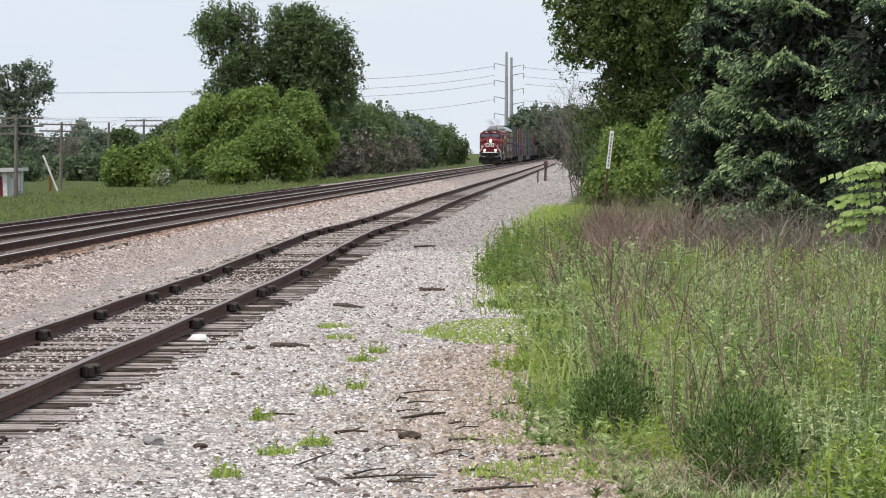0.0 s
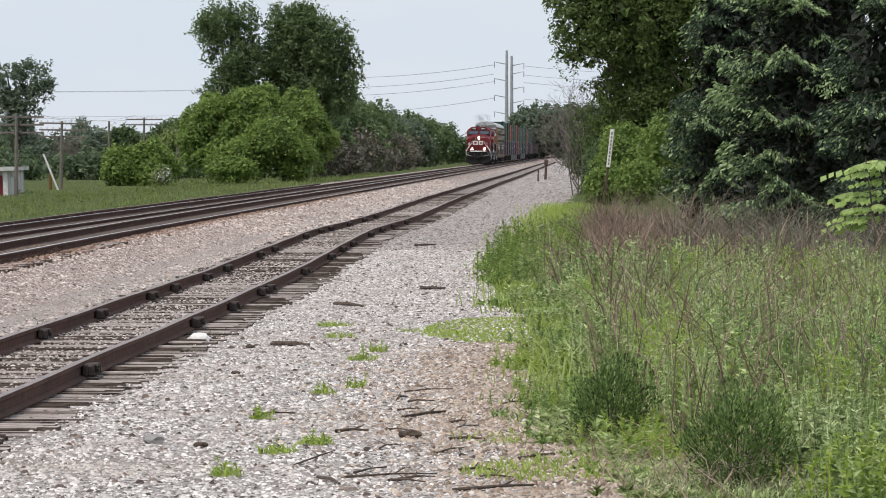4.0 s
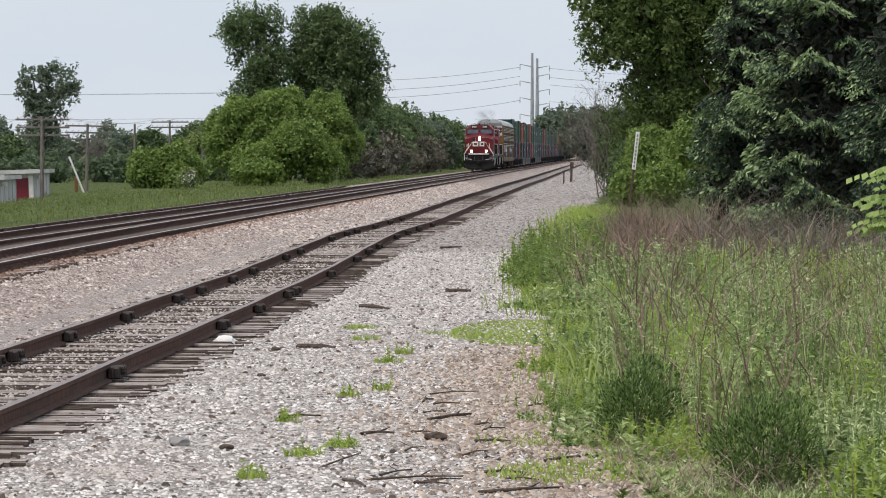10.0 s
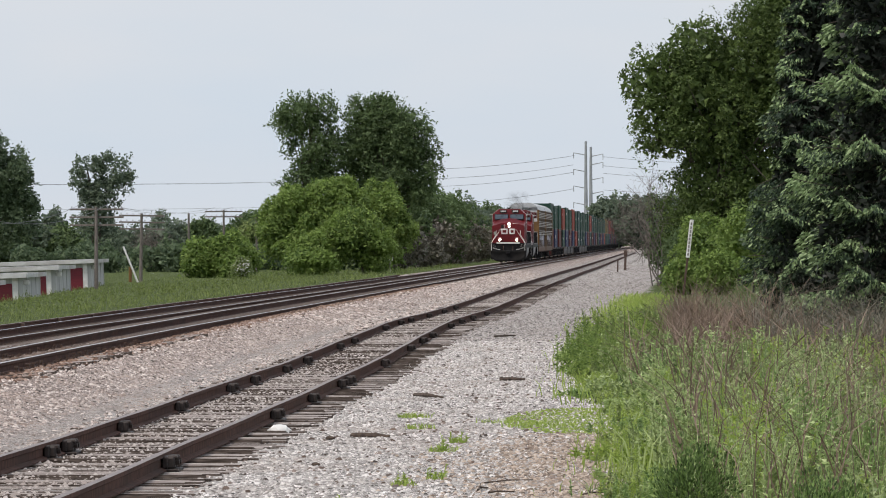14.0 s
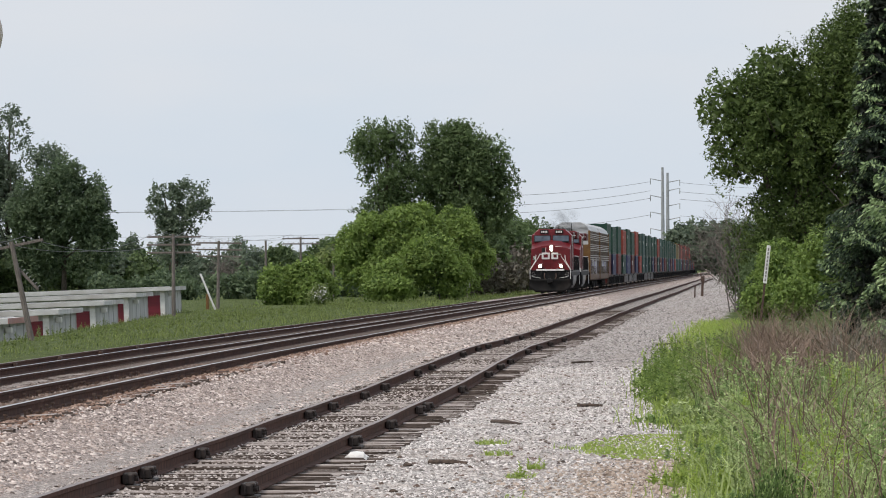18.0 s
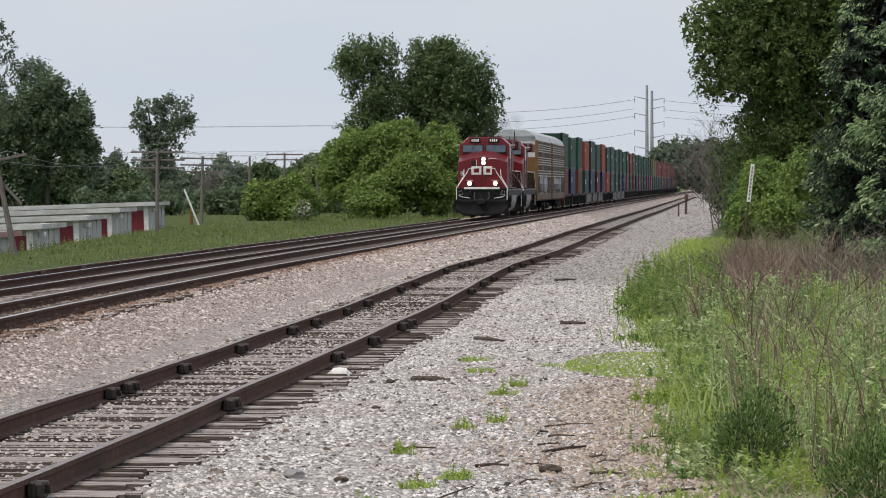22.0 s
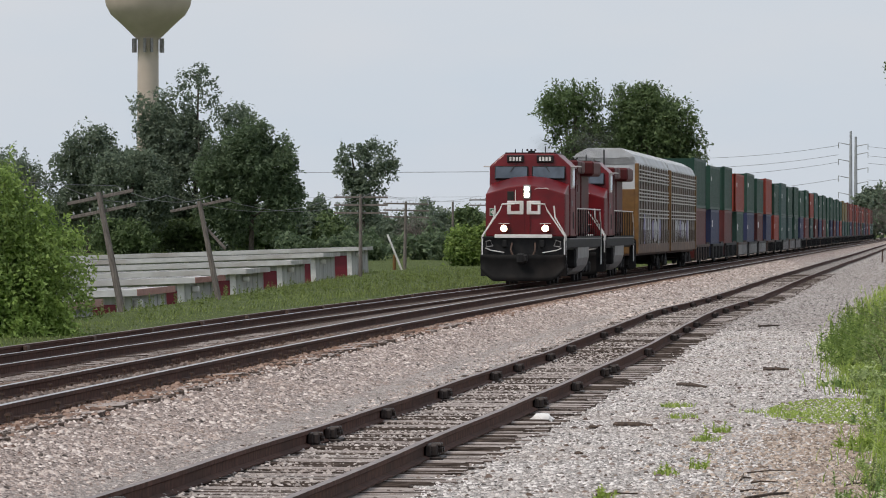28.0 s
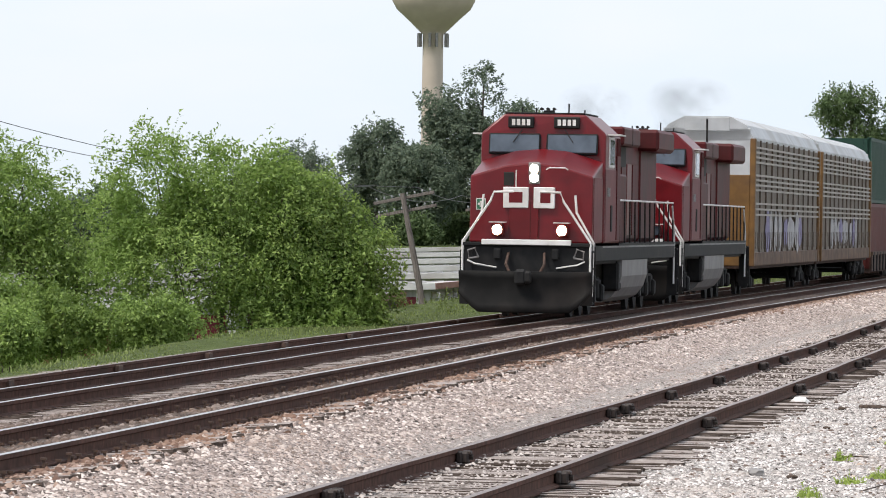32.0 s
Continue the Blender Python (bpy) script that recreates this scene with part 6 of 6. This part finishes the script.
M["grass_verge"] = leafy("verge_grass", (0.06, 0.09, 0.028), (0.31, 0.37, 0.13), (0.24, 0.29, 0.078), 0.36)
M["grass_fresh"] = leafy("fresh_grass", (0.2, 0.29, 0.06), (0.48, 0.58, 0.15), (0.36, 0.47, 0.09), 0.45)
M["dry_red"] = leafy("reddish_dry_stalks", (0.11, 0.072, 0.054), (0.36, 0.26, 0.2), (0.19, 0.125, 0.095), 0.12)
M["leaf_fine"] = leafy("fine_dark_leaves", (0.06, 0.11, 0.035), (0.4, 0.54, 0.2), (0.23, 0.34, 0.1), 0.2)
M["leaf_feather"] = leafy("feathery_dark_leaves", (0.018, 0.04, 0.011), (0.25, 0.37, 0.11), (0.11, 0.18, 0.045), 0.1)
growth()


def feathery(x, y, r, h, leaf, seed, label):
    """A small dense bush of fine upright sprays."""
    rng = np.random.default_rng(seed)
    root = thing("small_bush", label, "shrub", Matrix.Translation(at(x, y)), "small dark bushes")
    bm = bmesh.new()
    for k in range(9):
        a = rng.uniform(0, 6.283)
        tube(bm, [(0, 0, -0.05), (r * 0.5 * math.cos(a), r * 0.5 * math.sin(a), h * 0.6)], 0.012, 5, 0.004)
    part("stem", bm, M["bark"], root)
    n = 7000
    d = unit(rng.normal(size=(n, 3)))
    lob = np.array([noise.noise(tuple(v * 1.7 + seed)) for v in d])
    p = d * (rng.uniform(0.3, 1.0, n) ** 0.5 * (1 + 0.7 * lob) + np.abs(rng.normal(size=n)) * 0.12)[:, None] * np.array([r, r, h * 0.55]) + np.array([0, 0, h * 0.42])
    ax = unit(d * 0.7 + np.array([0, 0, 0.9]) + rng.normal(size=(n, 3)) * 0.35)
    s = rng.uniform(0.02, 0.045, n)[:, None]
    w = unit(np.cross(ax, rng.normal(size=p.shape))) * s * 0.2
    quads("foliage", np.stack([p, p + ax * s * 0.5 + w, p + ax * s, p + ax * s * 0.5 - w], 1), leaf, root)


feathery(1.95, 35.3, 0.33, 0.62, M["leaf_feather"], 301, "small dense feathery green bush")
feathery(1.25, 40.3, 0.26, 0.62, M["leaf_feather"], 302, "dark feathery weed clump at the edge of the gravel")
feathery(1.55, 44.5, 0.22, 0.5, M["leaf_feather"], 303, "feathery green weed clump in the tall grass")


def sapling(x, y, seed):
    """A sapling with long compound leaves."""
    rng = np.random.default_rng(seed)
    root = thing("sapling", "young tree with long light green compound leaves", "tree", Matrix.Translation(at(x, y)))
    bm = bmesh.new()
    tube(bm, [(0.3, 0, -0.1), (0.25, 0, 1.0), (0.1, 0, 2.1)], 0.025, 6, 0.01)
    qs = []
    for k in range(13):
        z = rng.uniform(0.9, 2.1)
        a = rng.uniform(2.2, 4.2) if k < 9 else rng.uniform(0, 6.28)
        ln = rng.uniform(0.45, 0.8)
        d = np.array([math.cos(a), math.sin(a) * 0.6, 0.25])
        s0 = np.array([0.2, 0, z])
        pts = [s0 + d * ln * f + np.array([0, 0, -0.35 * ln * f * f]) for f in np.linspace(0, 1, 7)]
        tube(bm, [tuple(p) for p in pts], 0.007, 4, 0.003)
        for i, p in enumerate(pts[1:]):
            for s in (-1, 1):
                dd = unit(np.array([-d[1] * s, d[0] * s, -0.8]) + d * 0.5 + rng.normal(size=3) * 0.12)
                l2 = 0.2 * rng.uniform(0.8, 1.2)
                w = unit(np.cross(dd, np.array([0.2, -0.4, 1]))) * l2 * 0.27
                qs.append([p, p + dd * l2 * 0.45 + w, p + dd * l2, p + dd * l2 * 0.45 - w])
    part("stem", bm, M["bark"], root)
    quads("foliage", np.array(qs), M["leaf_lime"], root)


sapling(7.0, 89.5, 5)
sapling(7.5, 92.5, 6)


# ---- stones, tufts and litter on the gravel ----
def stones():
    rng = np.random.default_rng(5)
    chip = np.array([[1.1, -0.75, -0.4], [1.0, 0.8, -0.4], [-1.1, 0.7, -0.4], [-1.0, -0.8, -0.4], [0.65, 0.0, 0.62], [-0.6, 0.1, 0.55]], dtype=float)
    faces = np.array([[0, 1, 4], [1, 2, 5], [1, 5, 4], [2, 3, 5], [3, 0, 4], [3, 4, 5]])

    def pile(name, x, y, size, mat, label, dz=0.0):
        n = len(x)
        v = chip[None] * (1 + rng.normal(size=(n, 6, 3)) * 0.25)
        a = rng.uniform(0, 6.283, n)
        c, s = np.cos(a)[:, None], np.sin(a)[:, None]
        sz = size * rng.uniform(0.4, 1.3, n) ** 1.0 * rng.choice([1.0, 1.0, 1.0, 1.5], n)
        v = np.stack([v[..., 0] * c - v[..., 1] * s, v[..., 0] * s + v[..., 1] * c, v[..., 2] * 0.85], -1) * sz[:, None, None]
        v += np.stack([x, y, land(x, y) + sz * 0.15 + dz], -1)[:, None]
        f = (faces[None] + (np.arange(n) * 6)[:, None, None]).reshape(-1, 3)
        me = bpy.data.meshes.new(name)
        me.vertices.add(n * 6)
        me.vertices.foreach_set("co", v.astype(np.float32).ravel())
        me.loops.add(len(f) * 3)
        me.loops.foreach_set("vertex_index", f.astype(np.int32).ravel())
        me.polygons.add(len(f))
        me.polygons.foreach_set("loop_start", np.arange(len(f), dtype=np.int32) * 3)
        me.materials.append(mat)
        me.update(calc_edges=True)
        tagged(new(name, me), label, "gravel", kind="stuff")

    n = 62000
    y = 30 + 92 * rng.uniform(0, 1, n) ** 1.9
    lo = siding(y) + 1.05 + 0.35 * rng.uniform(0, 1, n)
    x = lo + rng.uniform(0, 1, n) * (weeds_edge(y) + 0.25 - lo)
    pile("gravel_stones", x, y, 0.0135, M["stone_pale"], "pale limestone gravel beside the siding")
    ties = np.array(TIES[SIDING.name])
    n = 28000
    ties = ties[ties > 20]
    k = (rng.uniform(0, 1, n) ** 1.3 * (len(ties) - 60)).astype(int)
    y = ties[k] + 0.26 + rng.normal(size=n) * 0.1
    x = siding(y) + rng.uniform(-1.3, 0.72, n)
    pile("siding_ballast", x, y, 0.0135, M["stone_siding"], "fine gravel between the siding's ties", 0.034)
    n = 15000
    y = 118 + 130 * rng.uniform(0, 1, n) ** 1.3
    lo = siding(y) + 1.05
    x = lo + rng.uniform(0, 1, n) * (weeds_edge(y) + 0.25 - lo)
    pile("far_gravel", x, y, 0.024, M["stone_dull"], "coarser limestone gravel farther along the siding")
    n = 6000
    y = 245 + 230 * rng.uniform(0, 1, n) ** 1.2
    lo = siding(y) + 1.2
    x = lo + rng.uniform(0, 1, n) * (weeds_edge(y) + 0.25 - lo)
    pile("distant_gravel", x, y, 0.035, M["stone_dull"], "coarse gravel far along the siding")
    n = 40000
    y = 12 + 130 * rng.uniform(0, 1, n) ** 1.6
    a, b = main_line(y) + 1.75, siding(y) - 0.85
    x = a + (b - a) * rng.uniform(0, 1, n)
    pile("ballast_stones", x, y, 0.0175, M["stone_pink"], "pinkish crushed ballast stones of the main line")
    n = 15000
    y = 20 + 90 * rng.uniform(0, 1, n) ** 1.4
    x = main_line(y) + rng.choice([0.75, -1.15], n) + rng.uniform(-0.6, 0.6, n)
    pile("track_ballast", x, y, 0.026, M["stone_dark"], "brown stained ballast between the main rails, darkened for shade", 0.0)
    n = 5500
    y = 22 + 210 * rng.uniform(0, 1, n) ** 1.5
    x = main_line(y) + 1.66 + np.abs(rng.normal(size=n)) * 0.26
    pile("rusty_ballast", x, y, 0.024, M["stone_rust"], "rust-stained ballast beside the near main rail", 0.012)
    n = 9000
    y = 33.5 + 28 * rng.uniform(0, 1, n) ** 1.2
    x = weeds_edge(y) + 0.2 - np.abs(rng.normal(size=n)) * 0.75
    pile("brown_dirt", x, y, 0.014, M["stone_dirt"], "brown dirt and bark crumbs beside the weeds", 0.012)
    n = 11000
    y = 136 + 200 * rng.uniform(0, 1, n) ** 1.3
    a, b = main_line(y) + 2.0, siding(y) - 0.9
    x = a + (b - a) * rng.uniform(0, 1, n)
    pile("far_ballast", x, y, 0.03, M["stone_pink"], "coarse pinkish ballast farther along the main line")
    n = 1900
    y = 34 + 90 * rng.uniform(0, 1, n) ** 1.5
    x = siding(y) + 1.0 + rng.uniform(0, 1, n) * (weeds_edge(y) - siding(y) - 1.0)
    pile("dark_stones", x, y, 0.017, M["stone_dark"], "scattered dark stones and cinders on the gravel", 0.006)


def stone_mat(name, stops, stain):
    m, n, l, b = nodes_of(name)
    g = n.new("ShaderNodeNewGeometry")
    c = ramp_of(n, l, g.outputs["Random Per Island"], stops).outputs["Color"]
    w = noise_tex(n, l, 0.5, 5.0)
    f = ramp_of(n, l, w.outputs["Fac"], [(0.45, (0, 0, 0)), (0.7, (0.6, 0.6, 0.6))]).outputs["Color"]
    l.new(blend(n, l, f, c, stain), b.inputs["Base Color"])
    b.inputs["Roughness"].default_value = 0.9
    return m


M["stone_pale"] = stone_mat("pale_stone", [(0.0, (0.05, 0.044, 0.041)), (0.16, (0.27, 0.245, 0.233)), (0.5, (0.54, 0.498, 0.48)), (1.0, (0.86, 0.805, 0.785))], (0.44, 0.37, 0.33))
M["stone_siding"] = stone_mat("siding_stone", [(0.0, (0.12, 0.1, 0.092)), (0.25, (0.3, 0.26, 0.24)), (0.7, (0.46, 0.405, 0.38)), (1.0, (0.62, 0.56, 0.535))], (0.34, 0.28, 0.25))
M["stone_pink"] = stone_mat("pink_stone", [(0.0, (0.035, 0.027, 0.024)), (0.2, (0.23, 0.18, 0.16)), (0.55, (0.47, 0.385, 0.35)), (1.0, (0.78, 0.69, 0.645))], (0.36, 0.27, 0.225))
M["stone_dirt"] = stone_mat("brown_dirt", [(0.0, (0.1, 0.07, 0.053)), (0.4, (0.29, 0.225, 0.18)), (1.0, (0.58, 0.47, 0.39))], (0.36, 0.27, 0.21))
M["stone_dull"] = stone_mat("dull_stone", [(0.0, (0.06, 0.052, 0.05)), (0.3, (0.24, 0.215, 0.205)), (1.0, (0.5, 0.455, 0.44))], (0.3, 0.25, 0.225))
M["stone_rust"] = stone_mat("rusty_stone", [(0.0, (0.06, 0.03, 0.02)), (0.4, (0.18, 0.105, 0.077)), (1.0, (0.38, 0.275, 0.22))], (0.25, 0.14, 0.09))
# Brown stain, with the track bed's shade worked into the tone.
M["stone_dark"] = stone_mat("stained_shade_stone", [(0.0, (0.045, 0.031, 0.026)), (0.5, (0.125, 0.092, 0.078)), (1.0, (0.31, 0.25, 0.222))], (0.17, 0.1, 0.066))
stones()


def tufts():
    rng = np.random.default_rng(15)
    for x, y, r, n in [(-1.46, 67.3, 0.16, 160), (-1.31, 63.3, 0.14, 120), (-0.92, 56.5, 0.12, 90), (-0.8, 58.9, 0.07, 60), (-1.16, 48.7, 0.1, 60), (-0.87, 49.9, 0.07, 40), (-1.03, 40.4, 0.1, 90), (-1.58, 44.1, 0.06, 40), (-1.54, 36.5, 0.1, 70), (-1.27, 39.2, 0.12, 60), (-0.4, 65.3, 0.2, 90), (0.72, 66.0, 0.75, 9000), (0.75, 36.8, 0.5, 700), (0.1, 64.0, 0.35, 160), (0.5, 41.0, 0.35, 160), (0.9, 38.5, 0.3, 120)]:
        a, k = rng.uniform(0, 6.283, n), np.sqrt(rng.uniform(0, 1, n)) * r
        q = blades(rng, x + np.cos(a) * k * 1.35, y + np.sin(a) * k * (6.5 if r == 0.75 else 2.2), rng.uniform(0.03, 0.11, n) * (0.45 if r == 0.75 else 1), 0.018 if r == 0.75 else 0.009, 0.8)
        if r < 0.13:
            q = np.concatenate([q[:, [0, 1, 2]], q[:, [0, 2, 3]], leafy_stems(rng, x + rng.normal(size=6) * 0.06, y + rng.normal(size=6) * 0.09, rng.uniform(0.06, 0.17, 6), 16, 0.055)])
        tagged(quads("grass_tuft", q, M["grass_fresh"]), "small fresh green tuft growing in the gravel", "grass", "tufts in the gravel", "stuff")


tufts()


def litter():
    r = random.Random(21)
    loose = []
    for _ in range(17):
        ax, ay = r.uniform(-0.7, 0.85), r.uniform(35.2, 50)
        loose.append(((ax, ay), (ax + r.uniform(0.06, 0.28), ay + r.uniform(-0.5, 0.6))))
    for (ax, ay), (bx, by) in loose + [((-1.1, 37.5), (-0.85, 39.2)), ((-0.71, 36.1), (-0.08, 36.4)), ((0.03, 34.7), (0.6, 35.2)), ((-1.66, 44.6), (-1.31, 44.8)), ((-0.43, 48.8), (0.04, 49.3)), ((-0.39, 44.2), (-0.01, 45.1)), ((-0.91, 42), (-0.64, 42)), ((-0.9, 36.1), (-0.73, 35.3)), ((-0.52, 39.6), (-0.39, 40)), ((-0.09, 39), (0.12, 39.6)), ((-0.78, 122.8), (-0.3, 124.2)), ((-0.47, 84.9), (-0.06, 84.9)), ((-1.66, 76.6), (-1.23, 75.5)), ((-2.04, 60.7), (-1.6, 60.4)), ((1.5, 150), (2.8, 156)), ((2.0, 146), (3.4, 150))]:
        th = r.uniform(0.008, 0.017) if ay < 60 else 0.035
        bm = bmesh.new()
        m = Vector(((ax + bx) / 2 + r.uniform(-0.05, 0.05), (ay + by) / 2, 0.03))
        pts = [Vector((ax, ay, lz(ax, ay) + 0.015)), m + Vector((0, 0, lz(m.x, m.y))), Vector((bx, by, lz(bx, by) + 0.02))]
        tube(bm, pts, th, 6, th * 0.5)
        tube(bm, [pts[1], pts[1] + Vector((r.uniform(-0.1, 0.1), r.uniform(0.1, 0.3), 0.03))], th * 0.5, 5, th * 0.2)
        for v in bm.verts:
            v.co += Vector((r.uniform(-1, 1), r.uniform(-1, 1), r.uniform(-1, 1))) * th * 0.25
        tagged(part("fallen_stick", bm, M["stick"]), "dark rotting stick lying on the gravel", "stick", "sticks on the gravel")
    for x, y, s, mat, lab, nm in [(-2.95, 62.1, 0.12, "white_paint", "white lump of limestone beside the rail", "white_rock"), (-2.27, 60.0, 0.05, "stick", "dark stone on the gravel", "dark_rock"), (-2.28, 40.5, 0.08, "grey_steel", "grey flat stone on the gravel", "grey_rock"), (-1.89, 40.0, 0.05, "stick", "dark stone on the gravel", "dark_rock"), (-0.3, 41.2, 0.08, "stick", "dark lump of rotten wood on the gravel", "wood_lump"), (-2.15, 53.0, 0.04, "stick", "dark stone on the gravel", "dark_rock")]:
        bm = bmesh.new()
        bmesh.ops.create_icosphere(bm, subdivisions=2, radius=s)
        for v in bm.verts:
            v.co *= 1 + 0.35 * noise.noise(v.co * 14 / s * 0.1 + Vector((x, y, 0)))
            v.co.z *= 0.55
            v.co.x *= 1.15
        o = part(nm, bm, M[mat])
        o.location = (x, y, lz(x, y) + s * 0.35)
        tagged(o, lab, "rock" if "wood" not in nm else "wood")


M["stick"] = surface("rotting_wood", (0.04, 0.028, 0.022), (0.12, 0.085, 0.065), 18, 0.95)
litter()


def motions():
    for ob, back, length in CARS:
        rows = []
        for t, y in FRONT:
            a, b = on_track(back + 0.15 * length, y), on_track(back + 0.85 * length, y)
            d = (a - b).normalized()
            p = a + d * (0.15 * length)
            rows.append((t, pose(p.x, p.y, p.z, 0, 0, math.degrees(math.atan2(d.y, d.x)))))
        walk(ob, rows)


motions()
